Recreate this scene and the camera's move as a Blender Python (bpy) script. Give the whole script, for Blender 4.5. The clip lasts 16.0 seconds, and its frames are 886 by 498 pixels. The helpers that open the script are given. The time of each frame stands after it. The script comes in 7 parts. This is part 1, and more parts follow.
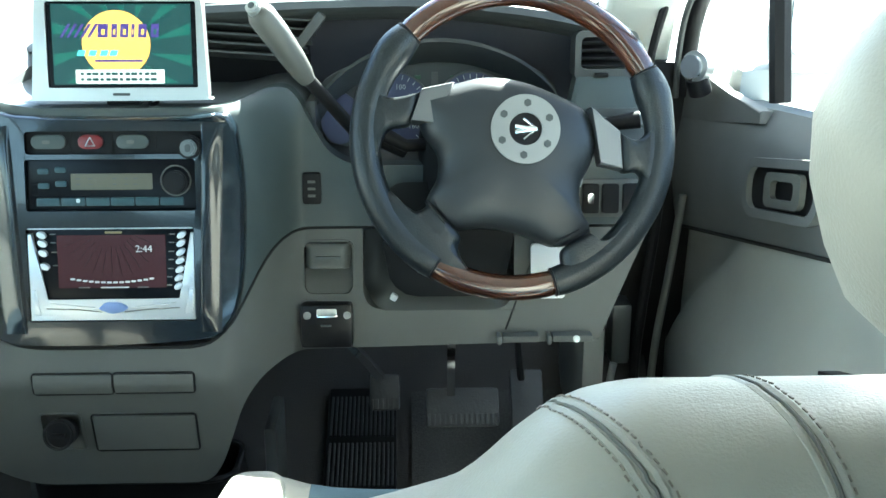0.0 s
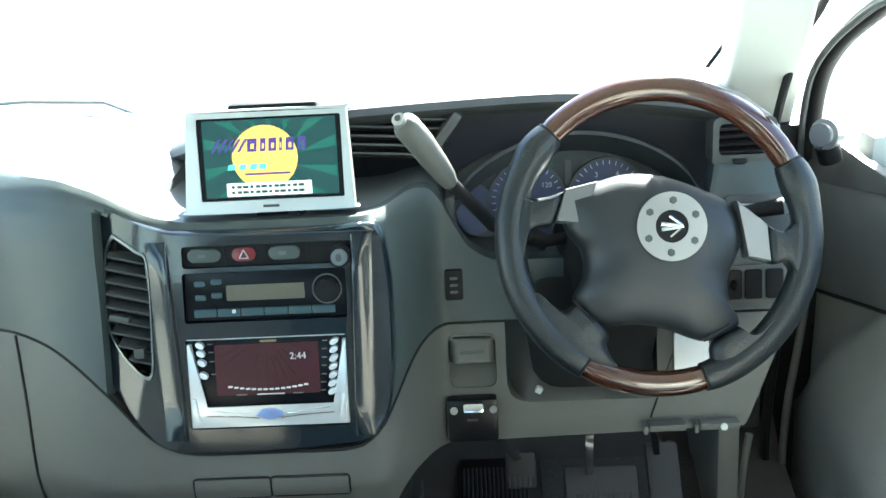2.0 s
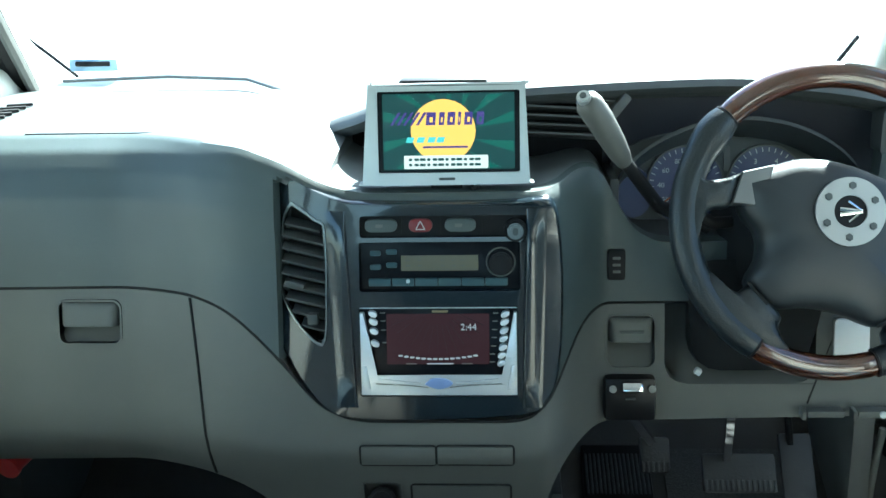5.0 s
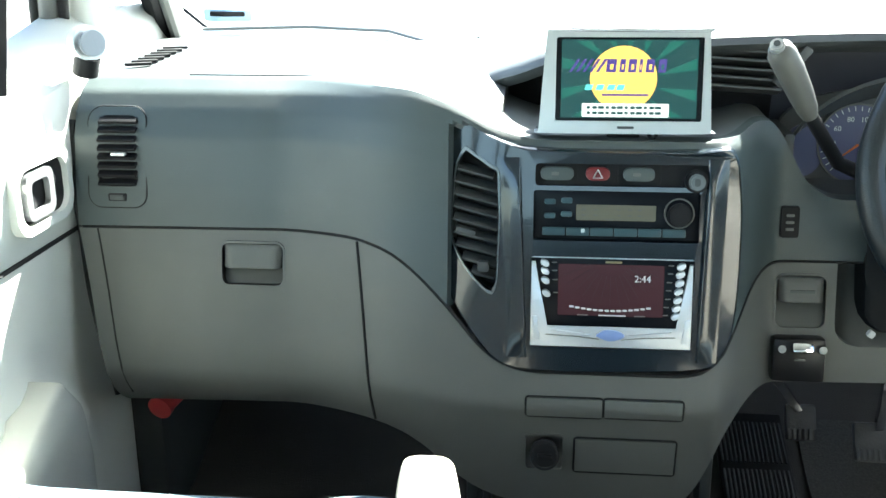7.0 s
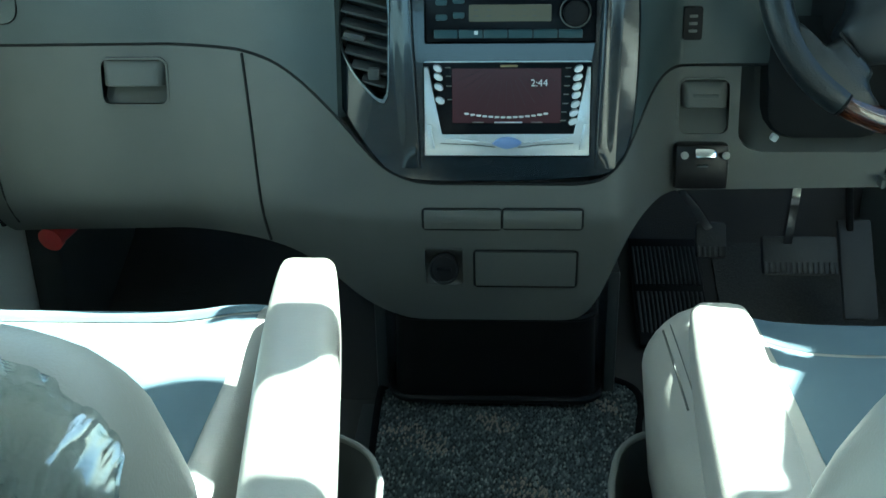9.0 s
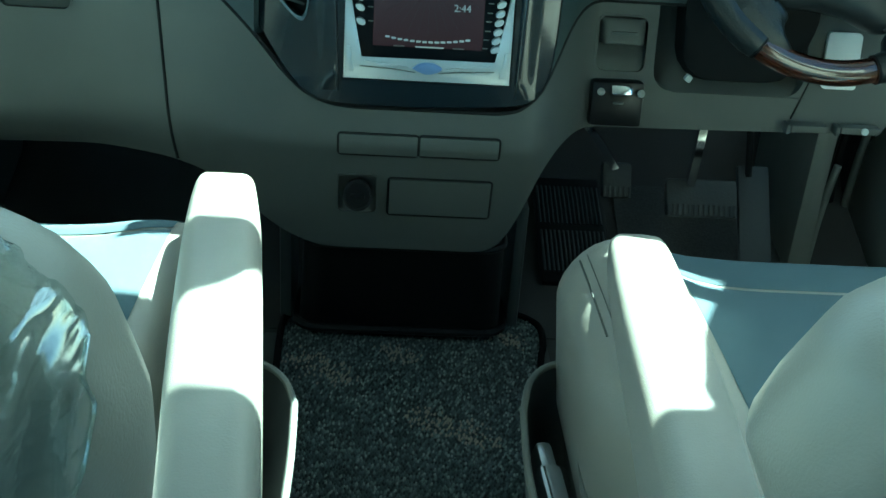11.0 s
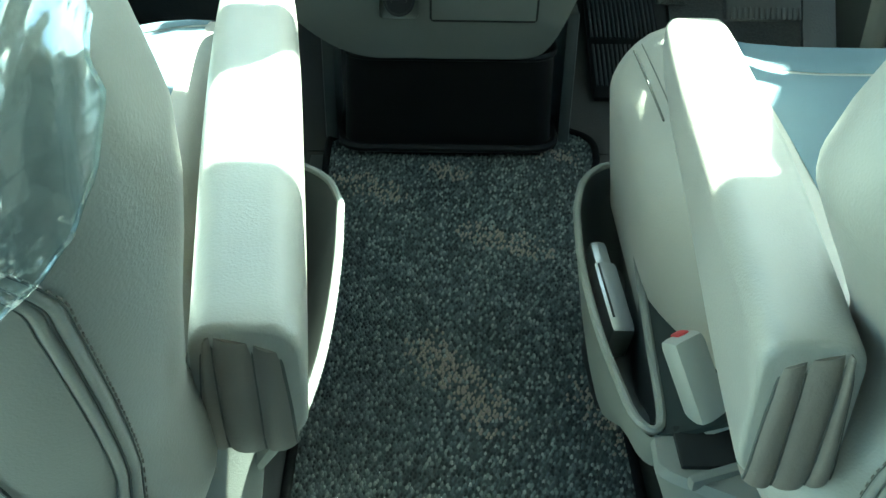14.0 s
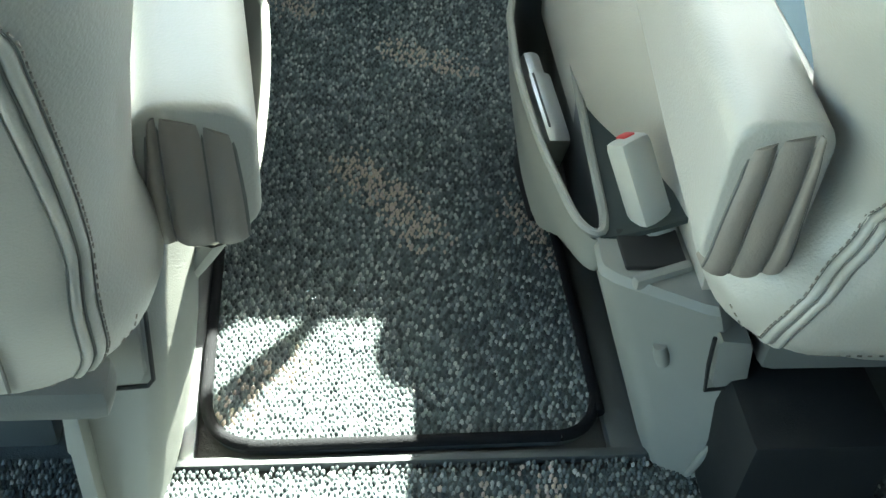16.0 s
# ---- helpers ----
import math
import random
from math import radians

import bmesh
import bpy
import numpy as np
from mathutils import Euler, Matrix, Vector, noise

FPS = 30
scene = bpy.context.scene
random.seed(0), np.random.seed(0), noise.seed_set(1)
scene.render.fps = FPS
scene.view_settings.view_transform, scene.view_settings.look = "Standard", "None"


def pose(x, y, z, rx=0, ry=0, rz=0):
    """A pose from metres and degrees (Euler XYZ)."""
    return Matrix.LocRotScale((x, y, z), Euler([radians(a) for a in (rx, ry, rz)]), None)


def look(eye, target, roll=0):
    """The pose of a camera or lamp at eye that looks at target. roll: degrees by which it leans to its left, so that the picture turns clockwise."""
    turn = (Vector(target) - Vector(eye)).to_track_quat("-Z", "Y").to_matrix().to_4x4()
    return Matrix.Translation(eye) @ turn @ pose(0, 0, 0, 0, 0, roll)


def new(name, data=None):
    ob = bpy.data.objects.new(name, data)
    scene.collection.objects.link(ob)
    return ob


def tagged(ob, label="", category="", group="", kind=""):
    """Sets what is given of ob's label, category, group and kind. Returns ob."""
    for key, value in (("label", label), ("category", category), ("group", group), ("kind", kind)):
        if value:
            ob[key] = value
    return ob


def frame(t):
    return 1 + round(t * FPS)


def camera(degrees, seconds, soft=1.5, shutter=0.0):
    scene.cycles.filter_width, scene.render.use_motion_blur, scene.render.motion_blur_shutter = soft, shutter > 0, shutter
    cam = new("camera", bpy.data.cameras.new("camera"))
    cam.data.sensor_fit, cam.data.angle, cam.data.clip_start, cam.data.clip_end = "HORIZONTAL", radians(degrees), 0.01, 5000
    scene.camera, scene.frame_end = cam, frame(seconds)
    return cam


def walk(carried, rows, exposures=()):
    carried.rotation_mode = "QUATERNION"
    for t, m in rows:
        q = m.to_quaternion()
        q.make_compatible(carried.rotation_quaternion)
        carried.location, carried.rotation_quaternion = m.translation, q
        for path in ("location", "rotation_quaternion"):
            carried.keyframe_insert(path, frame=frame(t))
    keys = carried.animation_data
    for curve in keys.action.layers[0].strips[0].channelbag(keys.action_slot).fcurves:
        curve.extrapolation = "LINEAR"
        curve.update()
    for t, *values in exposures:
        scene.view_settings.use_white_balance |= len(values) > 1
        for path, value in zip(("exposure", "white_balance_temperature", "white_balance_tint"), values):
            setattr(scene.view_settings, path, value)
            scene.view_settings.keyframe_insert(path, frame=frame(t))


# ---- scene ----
cam = camera(46.0, 16.0)
PATH = [
    (0, (0.316, 0.09, 0.779), (0.384, 2.001, 0.192), 0.1),
    (0.5, (0.313, 0.095, 0.816), (0.413, 2.023, 0.294), 0.5),
    (1, (0.3, 0.103, 0.846), (0.362, 2.037, 0.339), -2.6),
    (1.5, (0.267, 0.113, 0.866), (0.241, 2.027, 0.287), -3.2),
    (2, (0.238, 0.109, 0.879), (0.169, 2.026, 0.31), -3.1),
    (2.5, (0.205, 0.108, 0.886), (0.093, 2.016, 0.297), -3.0),
    (3, (0.173, 0.101, 0.893), (0.001, 2.007, 0.312), -2.4),
    (3.5, (0.145, 0.091, 0.89), (-0.065, 1.997, 0.32), -2.2),
    (4, (0.122, 0.083, 0.883), (-0.128, 1.989, 0.333), -2.0),
    (4.2, (0.114, 0.088, 0.88), (-0.103, 1.999, 0.329), -1.8),
    (6.3, (-0.022, 0.058, 0.83), (-0.119, 1.972, 0.259), -1.5),
    (6.5, (-0.045, 0.065, 0.829), (-0.226, 1.977, 0.271), -0.5),
    (7, (-0.062, 0.072, 0.823), (-0.271, 1.97, 0.229), -0.5),
    (7.5, (-0.071, 0.08, 0.806), (-0.279, 1.952, 0.132), -0.6),
    (8, (-0.071, 0.084, 0.788), (-0.263, 1.941, 0.069), -0.2),
    (8.5, (-0.049, 0.086, 0.761), (-0.218, 1.922, -0.016), -0.8),
    (9, (0.0, 0.09, 0.74), (-0.116, 1.913, -0.073), -1.1),
    (9.2, (-0.001, 0.089, 0.742), (-0.043, 1.924, -0.053), -0.4),
    (11.5, (-0.038, 0.093, 0.7), (0.079, 1.846, -0.255), 4.2),
    (12, (-0.032, 0.091, 0.683), (0.054, 1.813, -0.33), 3.1),
    (12.5, (-0.028, 0.092, 0.669), (0.019, 1.78, -0.404), 1.8),
    (13, (-0.029, 0.095, 0.66), (0.006, 1.745, -0.469), 1.1),
    (13.5, (-0.028, 0.092, 0.657), (0.004, 1.742, -0.473), 1.3),
    (14, (-0.028, 0.093, 0.655), (-0.008, 1.738, -0.482), 1.0),
    (14.5, (-0.029, 0.09, 0.65), (-0.011, 1.722, -0.506), 1.1),
    (15, (-0.03, 0.097, 0.634), (-0.035, 1.632, -0.648), 1.2),
    (15.5, (-0.039, 0.098, 0.619), (-0.045, 1.563, -0.742), 1.3),
    (16, (-0.058, 0.096, 0.616), (0.166, 1.549, -0.741), 5.7),
]
walk(cam, [(t, look(eye, target, roll)) for t, eye, target, roll in PATH],
     [(0.0, 4.35, 5900, -8), (0.5, 4.5, 6050, -4), (2.0, 4.33, 6050, -4), (3.0, 3.95, 5700, -6), (4.0, 3.4, 5400, -10), (6.5, 4.3, 6100, -4), (7.0, 4.2, 6200, 0), (7.5, 4.42, 6100, -2), (8.0, 4.25, 5900, -6),
      (8.5, 3.98, 5700, -13), (9.0, 3.45, 5350, -20), (11.5, 3.02, 5050, -41), (12.0, 2.86, 4950, -44), (12.5, 2.98, 4900, -43), (13.5, 4.0, 5500, -34), (14.5, 4.65, 5950, -26), (15.0, 4.83, 6050, -19), (15.5, 5.08, 6350, -9), (16.0, 4.92, 6350, -9)])

# ---- light ----
SUN_DIR = Vector((0.46, 0.90, 1.0)).normalized()
world = bpy.data.worlds.new("sky")
scene.world = world
world.use_nodes = True
wn = world.node_tree
sky = wn.nodes.new("ShaderNodeTexSky")
sky.sky_type = "NISHITA"
sky.sun_disc = False
sky.sun_elevation = math.asin(SUN_DIR.z)
sky.sun_rotation = math.atan2(SUN_DIR.x, SUN_DIR.y)
wn.links.new(sky.outputs[0], wn.nodes["Background"].inputs[0])
wn.nodes["Background"].inputs[1].default_value = 0.052
sun = new("sun", bpy.data.lights.new("sun", "SUN"))
sun.data.energy, sun.data.angle, sun.data.color = 5.0, radians(0.6), (1.0, 0.96, 0.9)
sun.matrix_world = look(SUN_DIR * 20, (0, 0, 0))


# ---- materials ----
def material(name, color, rough=0.6, metal=0.0, var=0.12, scale=8.0, grain=250.0, bump=0.15, coat=0.0, color2=None, emit=0.0, spec=0.5, glow=None):
    """Principled surface with slow colour variation and fine grain relief."""
    m = bpy.data.materials.new(name)
    m.use_nodes = True
    n, l = m.node_tree.nodes, m.node_tree.links
    b = n["Principled BSDF"]
    c2 = color2 or tuple(max(0.0, c * (1 - var * 2)) for c in color)
    tc = n.new("ShaderNodeTexCoord")
    slow = n.new("ShaderNodeTexNoise")
    slow.inputs["Scale"].default_value, slow.inputs["Detail"].default_value = scale, 4
    fine = n.new("ShaderNodeTexNoise")
    fine.inputs["Scale"].default_value, fine.inputs["Detail"].default_value = grain, 2
    mix = n.new("ShaderNodeMix")
    mix.data_type = "RGBA"
    mix.inputs[6].default_value, mix.inputs[7].default_value = (*color, 1), (*c2, 1)
    l.new(tc.outputs["Object"], slow.inputs["Vector"])
    l.new(tc.outputs["Object"], fine.inputs["Vector"])
    l.new(slow.outputs["Fac"], mix.inputs[0])
    l.new(mix.outputs[2], b.inputs["Base Color"])
    ramp = n.new("ShaderNodeMapRange")
    ramp.inputs[3].default_value, ramp.inputs[4].default_value = max(0.02, rough - 0.08), min(1.0, rough + 0.08)
    l.new(slow.outputs["Fac"], ramp.inputs[0])
    l.new(ramp.outputs[0], b.inputs["Roughness"])
    b.inputs["Metallic"].default_value = metal
    b.inputs["Specular IOR Level"].default_value = spec
    b.inputs["Coat Weight"].default_value = coat
    b.inputs["Coat Roughness"].default_value = 0.04
    if bump:
        bp = n.new("ShaderNodeBump")
        bp.inputs["Strength"].default_value, bp.inputs["Distance"].default_value = bump, 0.001
        l.new(fine.outputs["Fac"], bp.inputs["Height"])
        l.new(bp.outputs[0], b.inputs["Normal"])
    if emit:
        if glow:
            b.inputs["Emission Color"].default_value = (*glow, 1)
        else:
            l.new(mix.outputs[2], b.inputs["Emission Color"])
        b.inputs["Emission Strength"].default_value = emit
    return m


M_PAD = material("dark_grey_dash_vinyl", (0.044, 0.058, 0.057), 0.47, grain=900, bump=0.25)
# M_PAD's vinyl made paler: sun sheen on the dash top, put into the colour
M_TOP = material("sunlit_dash_top_vinyl", (0.11, 0.12, 0.12), 0.34, grain=900, bump=0.15)
M_TRIM = material("grey_plastic", (0.091, 0.0945, 0.0865), 0.6, grain=900, bump=0.2)
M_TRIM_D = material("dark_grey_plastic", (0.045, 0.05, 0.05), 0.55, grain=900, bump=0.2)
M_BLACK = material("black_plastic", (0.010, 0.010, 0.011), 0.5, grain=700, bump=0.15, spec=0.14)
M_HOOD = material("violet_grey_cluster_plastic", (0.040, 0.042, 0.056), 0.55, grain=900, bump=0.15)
M_GAP = material("dark_gap", (0.004, 0.004, 0.004), 0.9, bump=0)
M_BEZEL = material("glossy_blue_black_lacquer", (0.006, 0.010, 0.014), 0.14, scale=5, grain=60, bump=0.006, coat=0.35, color2=(0.010, 0.016, 0.021), spec=0.4)
M_SILVER = material("silver_paint", (0.46, 0.47, 0.47), 0.3, 0.75, var=0.05, bump=0.05)
M_SATIN = material("satin_grey_metal", (0.13, 0.14, 0.14), 0.3, 0.7, var=0.06, bump=0.05)
M_CHROME = material("polished_metal", (0.7, 0.72, 0.74), 0.1, 1.0, var=0.04, bump=0)
M_LEATHER = material("pale_grey_leather", (0.325, 0.306, 0.263), 0.44, grain=650, bump=0.28, var=0.07)
M_LEATHER_S = material("grey_leather_panel", (0.20, 0.172, 0.141), 0.5, grain=650, bump=0.25, var=0.08)
M_SHIELD = material("light_grey_seat_plastic", (0.175, 0.178, 0.160), 0.6, grain=900, bump=0.2)
M_FLANK = material("dark_green_grey_plastic", (0.030, 0.037, 0.035), 0.7, grain=900, bump=0.2, spec=0.12)
M_BIND = material("black_woven_binding", (0.007, 0.007, 0.008), 0.95, grain=900, bump=0.6, spec=0.1)
M_RING = material("brushed_silver_ring", (0.27, 0.275, 0.275), 0.34, 0.7, var=0.06, grain=400, bump=0.08)
M_INSERT = material("satin_silver_insert", (0.17, 0.172, 0.170), 0.40, 0.75, var=0.06, bump=0.05)
M_SEAM = material("dark_thread_seam", (0.12, 0.116, 0.102), 0.8, bump=0)
M_CLOTH = material("blue_grey_suede_cloth", (0.085, 0.125, 0.15), 0.95, grain=1200, bump=0.3, var=0.1)
M_WHEEL = material("black_leather_rim", (0.011, 0.014, 0.016), 0.33, grain=520, bump=0.45, spec=0.40)
M_COVER = material("grained_airbag_vinyl", (0.015, 0.0175, 0.020), 0.42, grain=1100, bump=0.12, spec=0.40)
M_GLASS = bpy.data.materials.new("clear_glass")
M_GLASS.use_nodes = True
gb = M_GLASS.node_tree.nodes["Principled BSDF"]
gb.inputs["Transmission Weight"].default_value = 1.0
gb.inputs["Roughness"].default_value = 0.0
gb.inputs["IOR"].default_value = 1.02
M_DOOR_U = material("mid_grey_door_vinyl", (0.125, 0.131, 0.128), 0.55, grain=900, bump=0.2)
M_DOOR = material("pale_grey_door_plastic", (0.31, 0.315, 0.29), 0.6, grain=900, bump=0.2)
M_CARPET = material("dark_grey_carpet", (0.054, 0.052, 0.050), 0.95, grain=500, bump=0.8)
M_ROOF = material("pale_headliner_cloth", (0.55, 0.55, 0.52), 0.9, grain=900, bump=0.3)
M_GROUND = material("pale_asphalt", (0.22, 0.22, 0.21), 0.9, scale=3, grain=60, bump=0.3)


# ---- mesh tools ----
def bm_new():
    return bmesh.new()


def box(bm, c, s, bevel=0.0, m=None, seg=2):
    """A box of size s round c, with rounded edges, turned by m about c."""
    tmp = bmesh.new()
    bmesh.ops.create_cube(tmp, size=1)
    bmesh.ops.scale(tmp, vec=s, verts=tmp.verts)
    if bevel:
        bmesh.ops.bevel(tmp, geom=list(tmp.edges), offset=bevel, segments=seg, profile=0.6, affect="EDGES", clamp_overlap=True)
    t = Matrix.Translation(c) @ (m or Matrix.Identity(4))
    bmesh.ops.transform(tmp, matrix=t, verts=tmp.verts)
    merge(bm, tmp)
    return bm


def merge(bm, tmp):
    base = {}
    for v in tmp.verts:
        base[v] = bm.verts.new(v.co)
    for f in tmp.faces:
        nf = bm.faces.new([base[v] for v in f.verts])
        nf.smooth = f.smooth
    tmp.free()


def grid(bm, rows, thick=None, close_u=False):
    """A sheet through rows of points; thick: a vector by which its back lies behind it, closed at the rims."""
    vs = [[bm.verts.new(p) for p in r] for r in rows]
    n, k = len(vs), len(vs[0])
    for i in range(n - 1):
        for j in range(k if close_u else k - 1):
            bm.faces.new((vs[i][j], vs[i][(j + 1) % k], vs[i + 1][(j + 1) % k], vs[i + 1][j]))
    if thick is not None:
        t = Vector(thick)
        back = [[bm.verts.new(Vector(p) + t) for p in r] for r in rows]
        for i in range(n - 1):
            for j in range(k - 1):
                bm.faces.new((back[i][j], back[i + 1][j], back[i + 1][j + 1], back[i][j + 1]))
        for j in range(k - 1):
            bm.faces.new((vs[0][j], back[0][j], back[0][j + 1], vs[0][j + 1]))
            bm.faces.new((vs[-1][j + 1], back[-1][j + 1], back[-1][j], vs[-1][j]))
        for i in range(n - 1):
            bm.faces.new((vs[i + 1][0], back[i + 1][0], back[i][0], vs[i][0]))
            bm.faces.new((vs[i][-1], back[i][-1], back[i + 1][-1], vs[i + 1][-1]))
    return bm


def loft(bm, rings, cap=True):
    """A closed body through rings of points."""
    vs = [[bm.verts.new(p) for p in r] for r in rings]
    k = len(vs[0])
    for a, b in zip(vs, vs[1:]):
        for j in range(k):
            bm.faces.new((a[j], a[(j + 1) % k], b[(j + 1) % k], b[j]))
    if cap:
        bm.faces.new(list(reversed(vs[0])))
        bm.faces.new(vs[-1])
    return bm


def prism(bm, outline, front, back, bevel=0.0):
    """A plate: outline of (u, v) points, front and back map them to places."""
    f = [bm.verts.new(front(u, v)) for u, v in outline]
    b = [bm.verts.new(back(u, v)) for u, v in outline]
    k = len(f)
    top = bm.faces.new(f)
    bm.faces.new(list(reversed(b)))
    for j in range(k):
        bm.faces.new((f[j], b[j], b[(j + 1) % k], f[(j + 1) % k]))
    if bevel:
        bmesh.ops.bevel(bm, geom=list(top.edges), offset=bevel, segments=2, profile=0.6, affect="EDGES", clamp_overlap=True)
    return bm


def frame_plate(bm, outer, inner, front, back):
    """A ring-shaped plate between two outlines of the same count."""
    k = len(outer)
    fo, fi = [bm.verts.new(front(*p)) for p in outer], [bm.verts.new(front(*p)) for p in inner]
    bo, bi = [bm.verts.new(back(*p)) for p in outer], [bm.verts.new(back(*p)) for p in inner]
    for j in range(k):
        q = (j + 1) % k
        bm.faces.new((fo[j], fo[q], fi[q], fi[j]))
        bm.faces.new((bo[q], bo[j], bi[j], bi[q]))
        bm.faces.new((fo[q], fo[j], bo[j], bo[q]))
        bm.faces.new((fi[j], fi[q], bi[q], bi[j]))
    return bm


def rrect(w, h, r, n=4, cx=0.0, cz=0.0):
    """A rounded rectangle's outline, anticlockwise."""
    pts = []
    for sx, sz, a0 in ((1, 1, 0), (-1, 1, 90), (-1, -1, 180), (1, -1, 270)):
        for i in range(n + 1):
            a = radians(a0 + 90 * i / n)
            pts.append((cx + sx * (w / 2 - r) + r * math.cos(a), cz + sz * (h / 2 - r) + r * math.sin(a)))
    return pts


def tube(bm, pts, r, n=10, cap=True):
    """A round rod along points; r: one radius or one a point."""
    pts = [Vector(p) for p in pts]
    rad = r if isinstance(r, (list, tuple)) else [r] * len(pts)
    rings, up = [], None
    for i, p in enumerate(pts):
        d = (pts[min(i + 1, len(pts) - 1)] - pts[max(i - 1, 0)]).normalized()
        if up is None:
            up = d.orthogonal().normalized()
        up = (up - d * up.dot(d)).normalized()
        side = d.cross(up)
        rings.append([p + (up * math.cos(2 * math.pi * j / n) + side * math.sin(2 * math.pi * j / n)) * rad[i] for j in range(n)])
    return loft(bm, rings, cap)


def disc(bm, c, normal, r, depth, n=24, bevel=0.0):
    """A round button or plate with its front at c."""
    q = Vector(normal).to_track_quat("Z", "Y").to_matrix().to_4x4()
    tmp = bmesh.new()
    bmesh.ops.create_cone(tmp, cap_ends=True, segments=n, radius1=r, radius2=r, depth=depth)
    if bevel:
        e = [e for e in tmp.edges if all(v.co.z > 0 for v in e.verts)]
        bmesh.ops.bevel(tmp, geom=e, offset=bevel, segments=2, affect="EDGES")
    bmesh.ops.transform(tmp, matrix=Matrix.Translation(c) @ q @ Matrix.Translation((0, 0, -depth / 2)), verts=tmp.verts)
    merge(bm, tmp)
    return bm


def spline(points, n):
    """n points evenly along a smooth curve through points of any size."""
    p = [np.array(q, float) for q in points]
    p = [2 * p[0] - p[1]] + p + [2 * p[-1] - p[-2]]
    out = []
    for i in range(n):
        s = i * (len(p) - 3) / (n - 1)
        k = min(int(s), len(p) - 4)
        t = s - k
        a, b, c, d = p[k:k + 4]
        out.append(tuple(0.5 * (2 * b + (c - a) * t + (2 * a - 5 * b + 4 * c - d) * t * t + (3 * b - a - 3 * c + d) * t ** 3)))
    return out


def interp(x, pts):
    return float(np.interp(x, [p[0] for p in pts], [p[1] for p in pts]))


def flow(x, pts, w=0.014):
    """interp with its corners rounded off over w."""
    return sum(interp(x + w * k / 3, pts) for k in range(-3, 4)) / 7


def smooth(a, b, x):
    t = min(1.0, max(0.0, (x - a) / (b - a)))
    return t * t * (3 - 2 * t)


def finish(ob, bm, mat, flat=False):
    bmesh.ops.recalc_face_normals(bm, faces=bm.faces)
    me = ob.data
    bm.to_mesh(me)
    bm.free()
    me.materials.append(mat)
    if not flat:
        me.polygons.foreach_set("use_smooth", [True] * len(me.polygons))
        me.set_sharp_from_angle(angle=radians(38))
    return ob


def thing(name, at=(0, 0, 0), label="", category="", group="", kind=""):
    """A top-level thing: an empty at its base."""
    ob = new(name)
    ob.empty_display_size = 0.02
    ob.location = at
    return tagged(ob, label, category, group, kind)


def part(name, bm, mat, parent=None, label="", flat=False):
    """One mesh, with its points in the world, under a thing or a part."""
    ob = new(name, bpy.data.meshes.new(name))
    at = Vector((0, 0, 0))
    p = parent
    while p is not None:
        at += p.location
        p = p.parent
    bmesh.ops.translate(bm, vec=-at, verts=bm.verts)
    finish(ob, bm, mat, flat)
    ob.parent = parent
    if label:
        tagged(ob, label)
    return ob


def carve(ob, cutter):
    """Take the closed bmesh cutter, in the world, out of a part."""
    at = Vector((0, 0, 0))
    p = ob.parent
    while p is not None:
        at += p.location
        p = p.parent
    bmesh.ops.recalc_face_normals(cutter, faces=cutter.faces)
    bmesh.ops.translate(cutter, vec=-at, verts=cutter.verts)
    me = bpy.data.meshes.new("tool")
    cutter.to_mesh(me)
    cutter.free()
    body, tool = bpy.data.objects.new("body_tool", ob.data), bpy.data.objects.new("tool", me)
    scene.collection.objects.link(body)
    scene.collection.objects.link(tool)
    mod = body.modifiers.new("cut", "BOOLEAN")
    mod.object, mod.operation, mod.solver = tool, "DIFFERENCE", "EXACT"
    out = bpy.data.meshes.new_from_object(body.evaluated_get(bpy.context.evaluated_depsgraph_get()))
    old, name = ob.data, ob.data.name
    bpy.data.objects.remove(body)
    bpy.data.objects.remove(tool)
    bpy.data.meshes.remove(me)
    ob.data = out
    bpy.data.meshes.remove(old)
    out.name = name
    out.set_sharp_from_angle(angle=radians(38))


def solo(name, bm, mat, label, category, kind="", flat=False):
    """A thing or piece of the setting that is one mesh."""
    ob = part(name, bm, mat, None, "", flat)
    return tagged(ob, label, category, kind=kind)


# ---- dashboard ----
SIDE = [(0.0, 1.36), (0.236, 1.262), (0.25, 1.244), (0.268, 1.232), (0.29, 1.225), (0.33, 1.229), (0.40, 1.245), (0.45, 1.254), (0.475, 1.257), (0.52, 1.262), (0.58, 1.272), (0.61, 1.286), (0.63, 1.305), (0.645, 1.335), (0.70, 1.40)]
MID = [(0.0, 1.215), (0.165, 1.172), (0.21, 1.158), (0.266, 1.145), (0.31, 1.133), (0.34, 1.140), (0.38, 1.150), (0.476, 1.169), (0.568, 1.187), (0.59, 1.192), (0.602, 1.205), (0.612, 1.24), (0.66, 1.30)]


def dash_y(x, z):
    """How far forward the dashboard's face lies."""
    w = smooth(-0.40, -0.13, x) if x < 0 else 1 - smooth(0.115, 0.20, x)
    if x < 0:
        k = smooth(0.50, 0.59, z)
        return interp(z - k * (top_z(x) - 0.645), SIDE) * (1 - w) + interp(z - k * (top_z(x) - 0.597), MID) * w
    return interp(z, SIDE) * (1 - w) + interp(z, MID) * w


